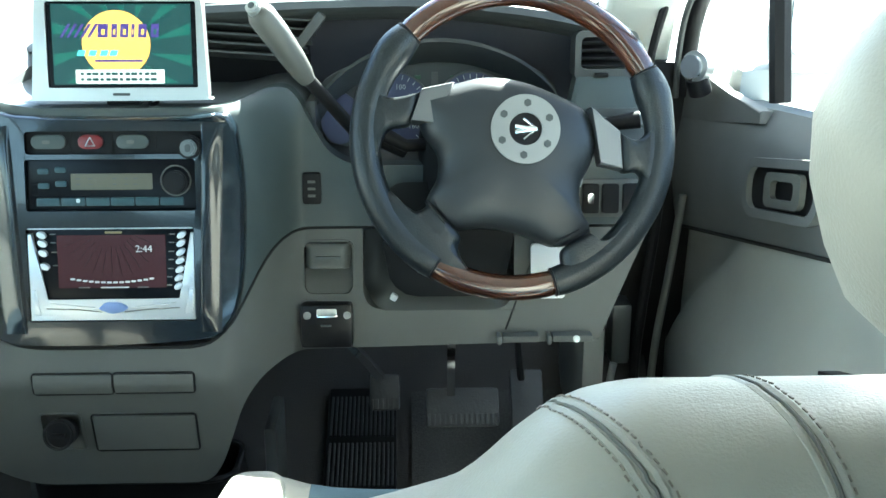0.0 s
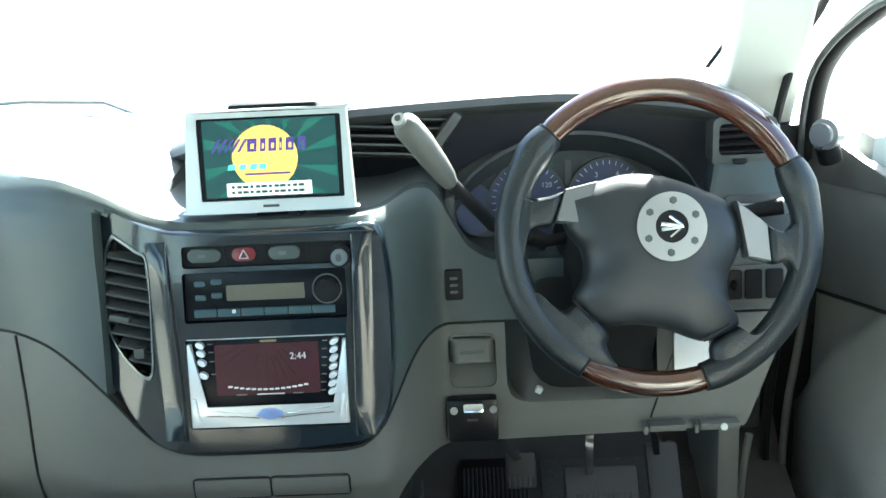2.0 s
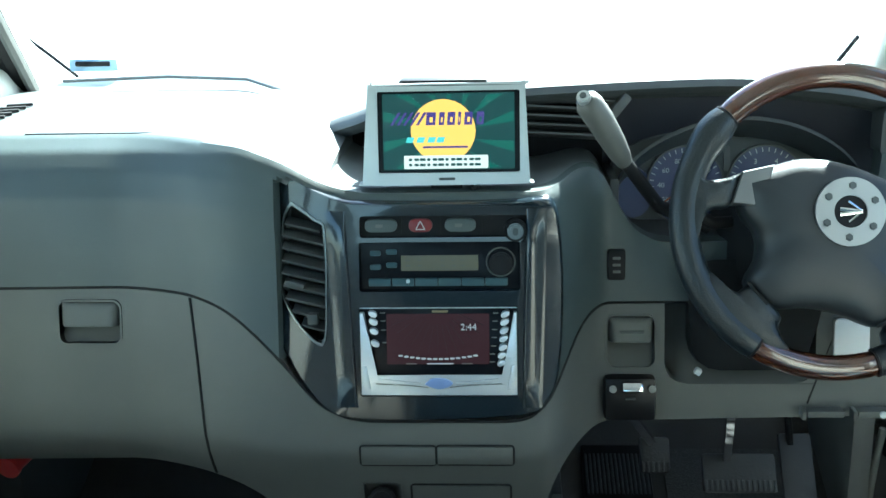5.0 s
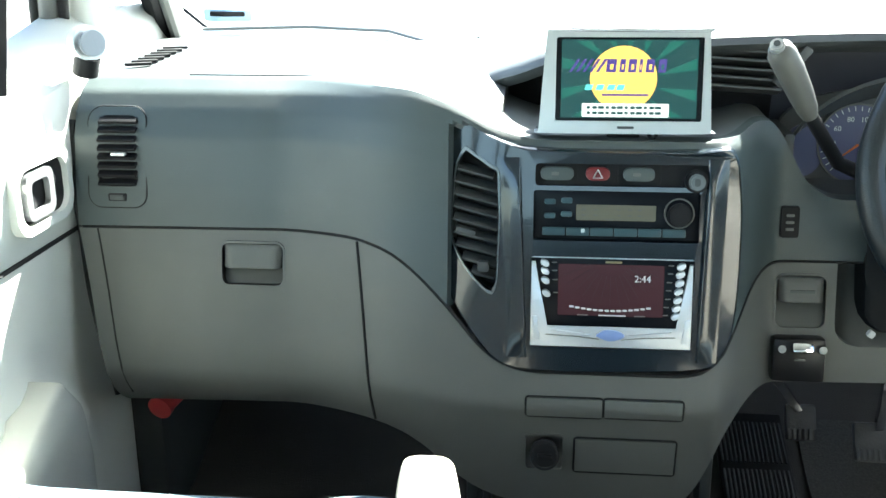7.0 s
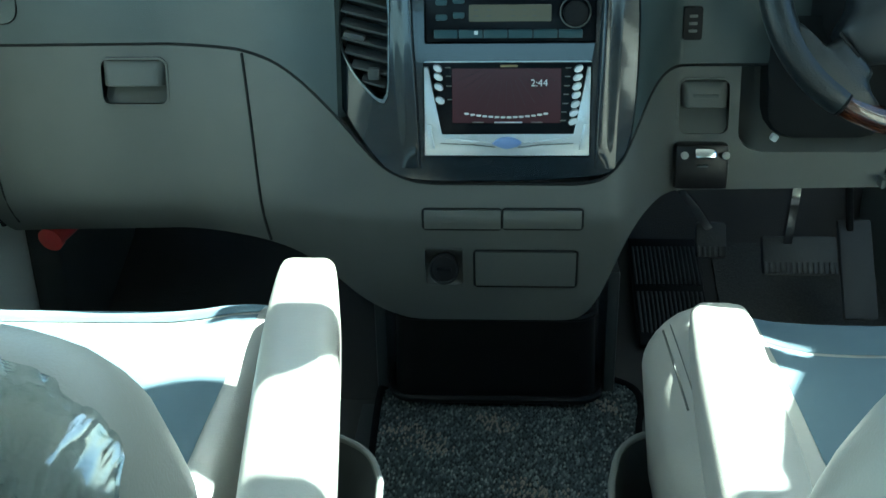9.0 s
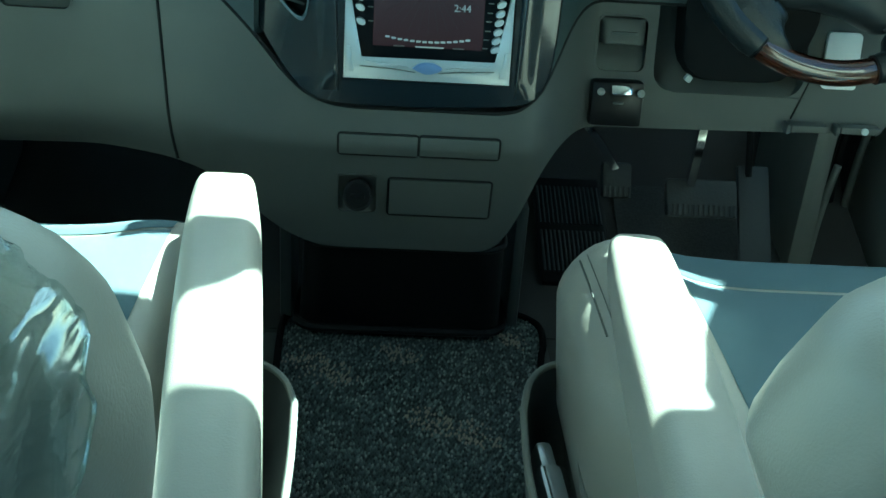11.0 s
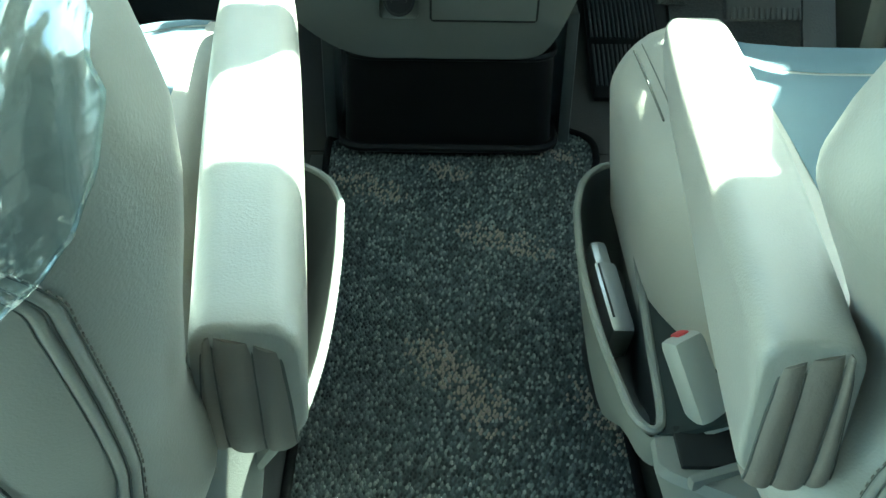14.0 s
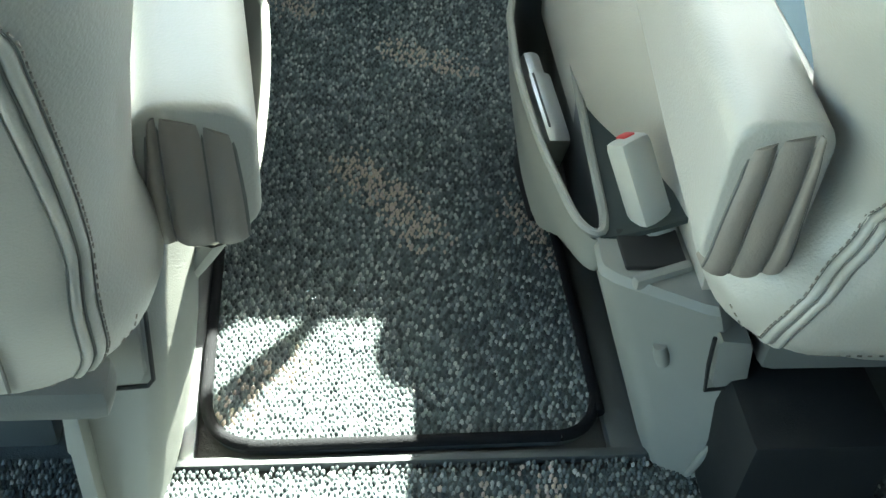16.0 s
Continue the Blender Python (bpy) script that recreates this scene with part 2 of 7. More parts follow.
def seam_z(x):
    """The height at which the dark pad meets the grey lower panel."""
    return flow(x, [(-0.66, 0.472), (-0.29, 0.474), (-0.25, 0.466), (-0.22, 0.450), (-0.19, 0.426), (-0.165, 0.402), (-0.14, 0.372), (-0.11, 0.354), (-0.08, 0.349),
                      (0.09, 0.349), (0.115, 0.358), (0.135, 0.385), (0.15, 0.42), (0.165, 0.440), (0.185, 0.449), (0.20, 0.45), (0.29, 0.45), (0.66, 0.45)])


def low_z(x):
    """The lower rim of the grey lower panel."""
    return flow(x, [(-0.66, 0.236), (-0.60, 0.241), (-0.28, 0.254), (-0.24, 0.250), (-0.20, 0.230), (-0.16, 0.195), (-0.12, 0.173), (-0.10, 0.168),
                      (0.08, 0.168), (0.098, 0.178), (0.112, 0.21), (0.125, 0.26), (0.14, 0.292), (0.165, 0.306), (0.19, 0.309), (0.66, 0.318)])


def top_z(x):
    return flow(x, [(-0.66, 0.645), (-0.22, 0.645), (-0.17, 0.632), (-0.12, 0.606), (-0.08, 0.597), (0.12, 0.597), (0.14, 0.603), (0.17, 0.612), (0.195, 0.60), (0.215, 0.545), (0.25, 0.52), (0.49, 0.52), (0.505, 0.60), (0.52, 0.645), (0.66, 0.63)])


def lean(x, z):
    """The panel's outer end draws in towards its foot."""
    if x < -0.35 and z < 0.472:
        return x + (0.472 - z) * 0.16 * (-x - 0.35) / 0.29
    if x > 0.45 and z < 0.45:
        return x - (0.45 - z) * 0.45 * (x - 0.45) / 0.15
    return x


def on_dash(o):
    return lambda u, v: (u, dash_y(u, v) - o, v)


def seam(parent, pts, r=0.0012, name="seam"):
    return part(name, tube(bm_new(), pts, r, 6), M_GAP, parent)


xs = np.concatenate([np.linspace(-0.645, -0.285, 90), np.linspace(-0.28, 0.26, 150), np.linspace(0.27, 0.60, 40)])
dash = thing("dashboard", (0, 1.5, 0.2), "dark grey vinyl dashboard over paler grey lower panels", "dashboard")


def behind(x, z):
    """The pad runs behind the centre bezel."""
    top = 0.578 + 0.030 * smooth(-0.10, -0.165, x)
    return 0.036 * smooth(-0.178, -0.170, x) * (1 - smooth(0.122, 0.129, x)) * (1 - smooth(top, top + 0.006, z))


part("upper_pad", grid(bm_new(), [[(x, dash_y(x, z) + behind(x, z), z) for x in xs for z in [seam_z(x) + (top_z(x) - seam_z(x)) * v]] for v in np.linspace(0, 1, 48)], (0, 0.03, 0)), M_PAD, dash, "dark grey grained dash pad")
lower_panel = part("lower_panel", grid(bm_new(), [[(lean(x, z), dash_y(x, z), z) for x in xs for z in [low_z(x) + (seam_z(x) - 0.003 - low_z(x)) * v]] for v in np.linspace(0, 1, 24)], (0, 0.04, 0)), M_TRIM, dash, "paler grey lower panel")
seam(dash, [(x, dash_y(x, seam_z(x)) + 0.001, seam_z(x) - 0.0015) for x in np.linspace(-0.64, 0.30, 120)], 0.0022, "shadow_gap")

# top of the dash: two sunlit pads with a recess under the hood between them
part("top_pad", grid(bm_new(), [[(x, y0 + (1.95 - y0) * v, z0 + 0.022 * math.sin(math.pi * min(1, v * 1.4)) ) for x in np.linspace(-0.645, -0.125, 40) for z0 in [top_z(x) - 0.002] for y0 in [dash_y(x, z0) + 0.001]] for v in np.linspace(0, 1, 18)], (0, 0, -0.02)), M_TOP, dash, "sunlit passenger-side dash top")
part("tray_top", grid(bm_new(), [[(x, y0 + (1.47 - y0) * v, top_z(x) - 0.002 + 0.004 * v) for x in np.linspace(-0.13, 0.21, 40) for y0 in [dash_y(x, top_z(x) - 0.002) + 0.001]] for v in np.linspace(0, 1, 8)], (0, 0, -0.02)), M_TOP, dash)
# eyebrow hood over the centre vents and the gauges
hood_edge = spline([(-0.182, 1.42, 0.618), (-0.143, 1.39, 0.637), (-0.106, 1.35, 0.653), (-0.06, 1.32, 0.672), (0.02, 1.30, 0.686), (0.10, 1.30, 0.692), (0.32, 1.30, 0.699), (0.44, 1.30, 0.690), (0.52, 1.30, 0.676), (0.585, 1.31, 0.655), (0.60, 1.33, 0.63)], 60)
shape = [(0.04, -0.016), (0.008, -0.012), (0.0, -0.004), (0.006, 0.004), (0.03, 0.008), (0.05, 0.010), (0.16, 0.014), (0.38, 0.0), (0.66, -0.02)]
over = lambda k: [[(x, y + dy, max(z + dz, 0.655) if dy > 0.1 else z + dz) for x, y, z in hood_edge] for dy, dz in k]
hood = part("hood", grid(bm_new(), over(shape[:5]), (0, 0.01, -0.006)), M_TRIM_D, dash, "black eyebrow hood")
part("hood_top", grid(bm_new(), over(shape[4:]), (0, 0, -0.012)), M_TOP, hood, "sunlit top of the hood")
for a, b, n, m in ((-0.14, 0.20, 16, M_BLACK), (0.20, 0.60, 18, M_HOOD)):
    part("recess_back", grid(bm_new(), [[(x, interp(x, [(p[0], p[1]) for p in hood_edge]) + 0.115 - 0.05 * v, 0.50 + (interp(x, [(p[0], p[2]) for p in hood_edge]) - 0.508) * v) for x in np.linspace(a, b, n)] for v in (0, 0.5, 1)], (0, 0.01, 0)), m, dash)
part("gauge_shelf", grid(bm_new(), [[(x, dash_y(x, 0.52) + 0.002 + 0.15 * v, 0.518 + 0.012 * v) for x in np.linspace(0.20, 0.51, 10)] for v in (0, 0.5, 1)], (0, 0, -0.01)), M_TRIM_D, dash)
part("recess_side", box(bm_new(), (0.206, 1.34, 0.555), (0.012, 0.10, 0.07), 0.004), M_TRIM_D, dash)
for k in range(6):
    z = 0.638 + k * 0.0105
    part("vent_slat", box(bm_new(), (0.122, 1.325, z), (0.15 + k * 0.010, 0.03, 0.0028), 0.001, pose(0, 0, 0, -18, 4, 0)), M_TRIM_D, dash)
part("vent_divider", box(bm_new(), (0.205, 1.318, 0.665), (0.012, 0.04, 0.055), 0.004, pose(0, 0, 0, 0, 38, 0)), M_TRIM_D, dash)
# passenger airbag lid and the small grille on the dash top
lid = spline([(-0.52, 1.345), (-0.25, 1.345), (-0.215, 1.38), (-0.235, 1.48), (-0.30, 1.57), (-0.40, 1.59), (-0.52, 1.59)], 40)
seam(dash, [(x, y, top_z(x) + 0.0205 * math.sin(math.pi * min(1, (y - 1.335) / 0.615 * 1.4)) - 0.001) for x, y in lid], 0.0013, "airbag_seam")
for k in range(7):
    part("defrost_slot", box(bm_new(), (-0.60 + 0.003 * k, 1.38 + 0.015 * k, 0.654 + 0.0018 * k), (0.034, 0.006, 0.004), 0.001, pose(0, 0, 0, 0, 0, 20)), M_GAP, dash)
part("dash_ridge", tube(bm_new(), [(-0.62, 1.70, 0.668), (-0.45, 1.70, 0.672), (-0.32, 1.68, 0.668), (-0.22, 1.58, 0.655), (-0.17, 1.47, 0.640)], 0.003, 8), M_TOP, dash)

# glove box
glove = part("glovebox_lid", grid(bm_new(), [[(lean(x, z), dash_y(x, z) - 0.0035 * min(1, 8 * min(u, 1 - u, v, 1 - v)) - 0.0005, z) for u in np.linspace(0, 1, 26) for x in [-0.620 + 0.329 * u + 0.020 * (1 - v) * u] for z in [0.468 - 0.0 - (0.202 + 0.004 * u) * (1 - v)]] for v in np.linspace(0, 1, 18)]), M_TRIM, dash, "grey glovebox lid")
seam(dash, [(lean(-0.621, z), dash_y(-0.621, z) - 0.0005, z) for z in np.linspace(0.469, 0.258, 12)])
seam(dash, [(x, dash_y(x, z) - 0.0005, z) for z in np.linspace(0.469, 0.256, 16) for x in [-0.2905 + 0.020 * (0.469 - z) / 0.2]], 0.0018)
hx, hz = -0.4245, 0.4305
carve(lower_panel, prism(bm_new(), rrect(0.076, 0.050, 0.009, 5, hx, hz), on_dash(0.02), on_dash(-0.026)))
carve(glove, prism(bm_new(), rrect(0.076, 0.050, 0.009, 5, hx, hz), on_dash(0.02), on_dash(-0.026)))
part("handle_rim", frame_plate(bm_new(), rrect(0.081, 0.055, 0.011, 5, hx, hz), rrect(0.076, 0.050, 0.009, 5, hx, hz), on_dash(0.0052), on_dash(-0.006)), M_TRIM, glove)
part("handle_recess", grid(bm_new(), [[(x, dash_y(x, z) + d, z) for x in np.linspace(hx - 0.039, hx + 0.039, 10)] for z, d in ((hz - 0.0255, 0.001), (hz - 0.020, 0.006), (hz - 0.012, 0.011), (hz, 0.017), (hz + 0.0255, 0.022))], (0, 0.004, 0)), M_TRIM, glove)
part("handle", grid(bm_new(), [[(x, dash_y(x, z) - d * min(1, 9 * min(u, 1 - u)) ** 0.5, z) for u in np.linspace(0, 1, 18) for x in [hx - 0.036 + 0.072 * u]] for z, d in spline([(hz + 0.0235, 0.003), (hz + 0.020, 0.0058), (hz + 0.010, 0.0078), (hz - 0.001, 0.0095), (hz - 0.004, 0.0088), (hz - 0.005, 0.004)], 14)], (0, 0.004, 0)), M_TRIM, glove, "grey pull flap over a finger recess")

# passenger side vent
vent = thing("side_air_vent", (-0.592, 1.28, 0.556), "dark grey slatted air vent in the dash pad", "air vent", "dash air vents")
sv = lambda o: (lambda u, v: (u, dash_y(u, v) - o, v))
part("surround", frame_plate(bm_new(), rrect(0.072, 0.118, 0.016, 5, -0.592, 0.555), rrect(0.050, 0.084, 0.010, 5, -0.590, 0.563), sv(0.0022), sv(-0.01)), M_PAD, vent)
seam(vent, [sv(0.0008)(u, v) for u, v in (lambda q: q + q[:1])(rrect(0.0735, 0.1195, 0.017, 6, -0.592, 0.555))], 0.0009, "outline_gap")
part("duct", prism(bm_new(), rrect(0.050, 0.084, 0.010, 5, -0.590, 0.563), sv(0.0005), sv(-0.02)), M_GAP, vent)
for k in range(8):
    z = 0.5265 + k * 0.0104
    part("slat", box(bm_new(), (-0.590, dash_y(-0.59, z) - 0.004, z), (0.048, 0.010, 0.0040), 0.0012, pose(0, 0, 0, 25)), M_BLACK, vent)
part("tab", box(bm_new(), (-0.585, dash_y(-0.59, 0.562) - 0.011, 0.562), (0.018, 0.008, 0.004), 0.0012), M_SILVER, vent, "pale adjuster tab")
part("dial_slot", box(bm_new(), (-0.592, dash_y(-0.59, 0.508) - 0.001, 0.508), (0.024, 0.005, 0.010), 0.0025), M_BLACK, vent)
part("dial", box(bm_new(), (-0.592, dash_y(-0.59, 0.508) - 0.003, 0.508), (0.018, 0.005, 0.0065), 0.0015), M_TRIM_D, vent)

# driver side vent
dv = thing("side_air_vent", (0.543, 1.29, 0.64), "dark slatted air vent beside the gauges", "air vent", "dash air vents")
part("surround", frame_plate(bm_new(), rrect(0.072, 0.056, 0.008, 5, 0.546, 0.640), rrect(0.058, 0.036, 0.006, 5, 0.546, 0.643), lambda u, v: (u, 1.292, v), lambda u, v: (u, 1.33, v)), M_TRIM_D, dv)
part("duct", prism(bm_new(), rrect(0.058, 0.036, 0.006, 5, 0.546, 0.643), lambda u, v: (u, 1.305, v), lambda u, v: (u, 1.32, v)), M_GAP, dv)
for k in range(4):
    part("slat", box(bm_new(), (0.546, 1.296, 0.630 + k * 0.009), (0.056, 0.010, 0.0035), 0.001, pose(0, 0, 0, 25)), M_BLACK, dv)
part("dial", box(bm_new(), (0.541, 1.291, 0.618), (0.016, 0.006, 0.005), 0.0015), M_BLACK, dv)

# ---- centre console ----
def bz(o, back=0.0):
    """A place on the leaning face of the centre stack, o proud of it."""
    return lambda u, v: (u, 1.150 + 0.19 * (v - 0.38) - o + back, v)


def plate(outline, o, depth, mat, parent, name, label="", bevel=0.0, at=bz):
    return part(name, prism(bm_new(), outline, at(o), at(o - depth), bevel), mat, parent, label)


def holed(outer, holes, front, back):
    """A plate with openings right through it."""
    bm = bm_new()
    loops = [[bm.verts.new(front(*p)) for p in l] for l in (outer, *holes)]
    for l in loops:
        for j in range(len(l)):
            bm.edges.new((l[j], l[(j + 1) % len(l)]))
    bmesh.ops.triangle_fill(bm, edges=bm.edges[:], use_beauty=True)
    for l, pts in zip(loops, (outer, *holes)):
        b = [bm.verts.new(back(*p)) for p in pts]
        for j in range(len(l)):
            k = (j + 1) % len(l)
            bm.faces.new((l[j], l[k], b[k], b[j]))
    return bm


cons = thing("centre_console", (0, 1.2, 0.17), "glossy blue-black centre stack over a grey lower console", "console")
outer = spline([(-0.1674, 0.6213), (-0.1393, 0.6057), (-0.1073, 0.5932), (-0.0755, 0.5882), (0.0191, 0.5869), (0.0873, 0.5881), (0.120, 0.5905), (0.1300, 0.580), (0.1332, 0.5656), (0.1376, 0.5168), (0.1366, 0.4429), (0.1306, 0.3931), (0.1182, 0.3709), (0.0995, 0.3597),
                (0.0175, 0.3539), (-0.0789, 0.3535), (-0.1179, 0.361), (-0.1437, 0.3842), (-0.1692, 0.4191), (-0.1851, 0.4445), (-0.1861, 0.4892), (-0.1805, 0.5588), (-0.1751, 0.6020), (-0.1674, 0.6213)], 70)[:-1]
vhole = spline([(-0.159, 0.587), (-0.1335, 0.5714), (-0.1221, 0.5589), (-0.1221, 0.4898), (-0.1263, 0.439), (-0.1489, 0.4514), (-0.168, 0.4767), (-0.174, 0.502), (-0.1707, 0.5588), (-0.1657, 0.5777), (-0.159, 0.587)], 40)[:-1]
slots = [rrect(0.185, 0.0235, 0.004, 3, 0.0100, 0.5643), rrect(0.1772, 0.0535, 0.003, 3, 0.0048, 0.5208), rrect(0.1755, 0.0985, 0.003, 3, 0.0025, 0.4275)]


def bez(o):
    """The bezel's face, which falls back towards its left and right rims."""
    return lambda u, v: (u, 1.150 + 0.19 * (v - 0.38) - o + 3.2 * max(0, -0.10 - u) ** 2 + 9.0 * max(0, u - 0.105) ** 2, v)


bezel = part("bezel", holed(outer, [vhole, *slots], bez(0.008), bez(-0.02)), M_BEZEL, cons, "glossy blue-black lacquered bezel")
mid = (-0.02, 0.47)
grow = lambda k: [(mid[0] + (u - mid[0]) * k, mid[1] + (v - mid[1]) * k) for u, v in outer]
rim = bm_new()
loft(rim, [[bez(o)(*p) for p in grow(s)] for s, o in ((1.0, 0.008), (1.012, 0.0065), (1.022, 0.002), (1.028, -0.012))], False)
part("bezel_rim", rim, M_BEZEL, bezel)
for prof, side_name in (([(-0.119, 0.0081), (-0.115, 0.0086), (-0.106, 0.0112), (-0.098, 0.0132), (-0.0945, 0.0130), (-0.0930, 0.0081)], "left_facet"), ([(0.0975, 0.0081), (0.0990, 0.0122), (0.1015, 0.0128), (0.108, 0.0112), (0.116, 0.0086), (0.120, 0.0081)], "right_facet")):
    tilt = 0.05 if prof[0][0] < 0 else -0.03
    part("facet", grid(bm_new(), [[bez(0.0081 + (o - 0.0081) * min(1, 7 * f, 7 * (1 - f)) ** 0.5)(x + tilt * (0.47 - z), z) for x, o in spline(prof, 16)] for f in np.linspace(0, 1, 24) for z in [0.366 + 0.216 * f]]), M_BEZEL, bezel)
# centre-left vent
cv = part("air_vent", prism(bm_new(), vhole, bez(-0.016), bez(-0.03)), M_GAP, cons, "dark slatted air vent with a silver rim")
grow_v = lambda k: [(-0.147 + (u + 0.147) * k, 0.512 + (v - 0.512) * k) for u, v in vhole]
part("vent_rim", frame_plate(bm_new(), grow_v(1.05), grow_v(1.0), bez(0.0095), bez(0.0)), M_SATIN, cv, "thin silver vent rim")
for k in range(9):
    z = 0.455 + k * 0.0138
    x0 = interp(z, [(0.44, -0.135), (0.4514, -0.1489), (0.4767, -0.168), (0.502, -0.173), (0.5588, -0.1705), (0.577, -0.163)])
    x1 = interp(z, [(0.44, -0.126), (0.49, -0.1225), (0.56, -0.1225), (0.572, -0.134)])
    if x1 - x0 > 0.012:
        part("slat", box(bm_new(), ((x0 + x1) / 2, bez(-0.003)((x0 + x1) / 2, z)[1], z - 0.002), (x1 - x0, 0.014, 0.0032), 0.001, pose(0, 0, 0, 22, 14, 0)), M_TRIM_D, cv)
part("tab", box(bm_new(), (-0.158, bez(0.006)(-0.158, 0.50)[1], 0.500), (0.022, 0.012, 0.006), 0.002, pose(0, 0, 0, 0, 14, 0)), M_TRIM_D, cv)
part("dial", box(bm_new(), (-0.138, bez(0.002)(-0.138, 0.455)[1], 0.462), (0.012, 0.01, 0.012), 0.002), M_TRIM_D, cv)

# button strip
strip = part("button_strip", prism(bm_new(), slots[0], bz(0.001), bz(-0.015)), M_BLACK, cons)
for x, w, m in ((-0.0592, 0.036, M_PAD), (-0.0155, 0.026, None), (0.0283, 0.034, M_PAD)):
    red = material("red_button_plastic", (0.13, 0.008, 0.010), 0.35, bump=0.05) if m is None else m
    b = plate(rrect(w, 0.0140, 0.0068, 5, x, 0.5646), 0.0045, 0.004, red, strip, "button", "red hazard button" if m is None else "", 0.0012)
    if m is None:
        for p, q in (((-0.005, -0.004), (0.005, -0.004)), ((0.005, -0.004), (0, 0.005)), ((0, 0.005), (-0.005, -0.004))):
            part("hazard_mark", tube(bm_new(), [bz(0.005)(x + p[0], 0.5646 + p[1]), bz(0.005)(x + q[0], 0.5646 + q[1])], 0.0007, 5), M_SILVER, b)
    else:
        part("button_mark", prism(bm_new(), rrect(0.008, 0.0035, 0.001, 3, x - 0.002, 0.5646), bz(0.0052), bz(0.003)), M_TRIM, b)
for x in (-0.037, 0.0065, 0.052):
    part("divider", prism(bm_new(), rrect(0.0012, 0.022, 0.0004, 1, x, 0.5643), bz(0.002), bz(0)), M_GAP, strip)
sock = part("lighter_socket", disc(bm_new(), bz(0.013)(0.0885, 0.5606), (0, -0.98, 0.19), 0.0125, 0.014, 28, 0.002), M_BLACK, strip, "black socket with a grey metal knob")
part("socket_knob", disc(bm_new(), bz(0.018)(0.0885, 0.5606), (0, -0.98, 0.19), 0.0088, 0.010, 24, 0.002), M_SATIN, sock)
part("socket_mark", prism(bm_new(), rrect(0.006, 0.008, 0.002, 2, 0.0885, 0.5606), bz(0.0188), bz(0.017)), M_TRIM_D, sock)

# lower console: drawers, socket, ashtray lid
lower = part("drawer", grid(bm_new(), [[(x, dash_y(x, z) - 0.0028, z) for x in np.linspace(-0.0865, -0.0035, 8)] for z in np.linspace(0.2985, 0.3205, 5)], (0, 0.004, 0)), M_TRIM, cons)
part("drawer", grid(bm_new(), [[(x, dash_y(x, z) - 0.0028, z) for x in np.linspace(-0.0005, 0.0835, 8)] for z in np.linspace(0.2995, 0.3205, 5)], (0, 0.004, 0)), M_TRIM, cons)
loop = lambda w, h, r, cx, cz, o=0.0012: [(u, dash_y(u, v) - o, v) for u, v in (lambda q: q + q[:1])(rrect(w, h, r, 4, cx, cz))]
seam(cons, loop(0.0855, 0.0245, 0.004, -0.0452, 0.3095))
seam(cons, loop(0.0865, 0.0240, 0.004, 0.0416, 0.3100))
part("ashtray_lid", grid(bm_new(), [[(x, dash_y(x, z) - 0.0028, z) for x in np.linspace(-0.031, 0.080, 10)] for z in np.linspace(0.221, 0.267, 6)], (0, 0.004, 0)), M_TRIM, cons, "grey ashtray lid")
seam(cons, loop(0.114, 0.0495, 0.004, 0.0243, 0.244))
carve(lower_panel, prism(bm_new(), rrect(0.042, 0.048, 0.004, 4, -0.0665, 0.2455), on_dash(0.02), on_dash(-0.022)))
sk = part("power_socket", frame_plate(bm_new(), rrect(0.046, 0.052, 0.005, 4, -0.0665, 0.2455), rrect(0.042, 0.048, 0.004, 4, -0.0665, 0.2455), on_dash(0.0014), on_dash(-0.004)), M_TRIM, cons)
part("recess", grid(bm_new(), [[(x, dash_y(x, z) + d, z) for x in np.linspace(-0.0885, -0.0445, 8)] for z, d in ((0.2205, 0.0), (0.2245, 0.003), (0.232, 0.012), (0.240, 0.016), (0.2705, 0.016))], (0, 0.004, 0)), M_TRIM, sk)
part("cap", disc(bm_new(), (-0.0655, 1.136, 0.250), (0, -0.96, 0.25), 0.0160, 0.014, 24, 0.003), M_BLACK, sk, "black socket cap")
part("cap_ring", tube(bm_new(), [(-0.0655 + 0.0150 * math.cos(q), 1.1290 + 0.0040 * math.sin(q), 0.2518 + 0.0150 * math.sin(q)) for q in np.linspace(0, 2 * math.pi, 25)], 0.0016, 6), M_GAP, sk)
part("cap_grip", box(bm_new(), (-0.0655, 1.1270, 0.2520), (0.016, 0.006, 0.004), 0.001), M_BLACK, sk)
# black bin under the console
bin_ = thing("floor_bin", (0, 1.22, 0.0), "black plastic bin under the centre console", "bin")
def ring(z, f, r=0.03):
    """A rounded outline of the bin at one height."""
    return [(u - 0.010, 1.240 + f + w * 0.9, z) for u, w in rrect(0.240 + (0.165 - z) * 0.14, 0.11, r, 5)]
walls = bm_new()
loft(walls, [ring(0.008, 0.062), ring(0.02, 0.056), ring(0.10, 0.024), ring(0.155, 0.0), ring(0.160, -0.003)], False)
part("front_wall", walls, M_BLACK, bin_)
part("rim", tube(bm_new(), [ring(0.162, -0.004)[i % 24] for i in range(25)], 0.004, 8), M_BLACK, bin_)
part("foot_rail", tube(bm_new(), [(u - 0.010, 1.302 + w * 0.93, 0.012) for u, w in (lambda q: q + q[:1])(rrect(0.270, 0.118, 0.03, 5))], 0.006, 8), M_BLACK, bin_)
for s in (-1, 1):
    part("bracket", box(bm_new(), (s * 0.150 - 0.010, 1.34, 0.085), (0.016, 0.10, 0.18), 0.006), M_TRIM_D, bin_)

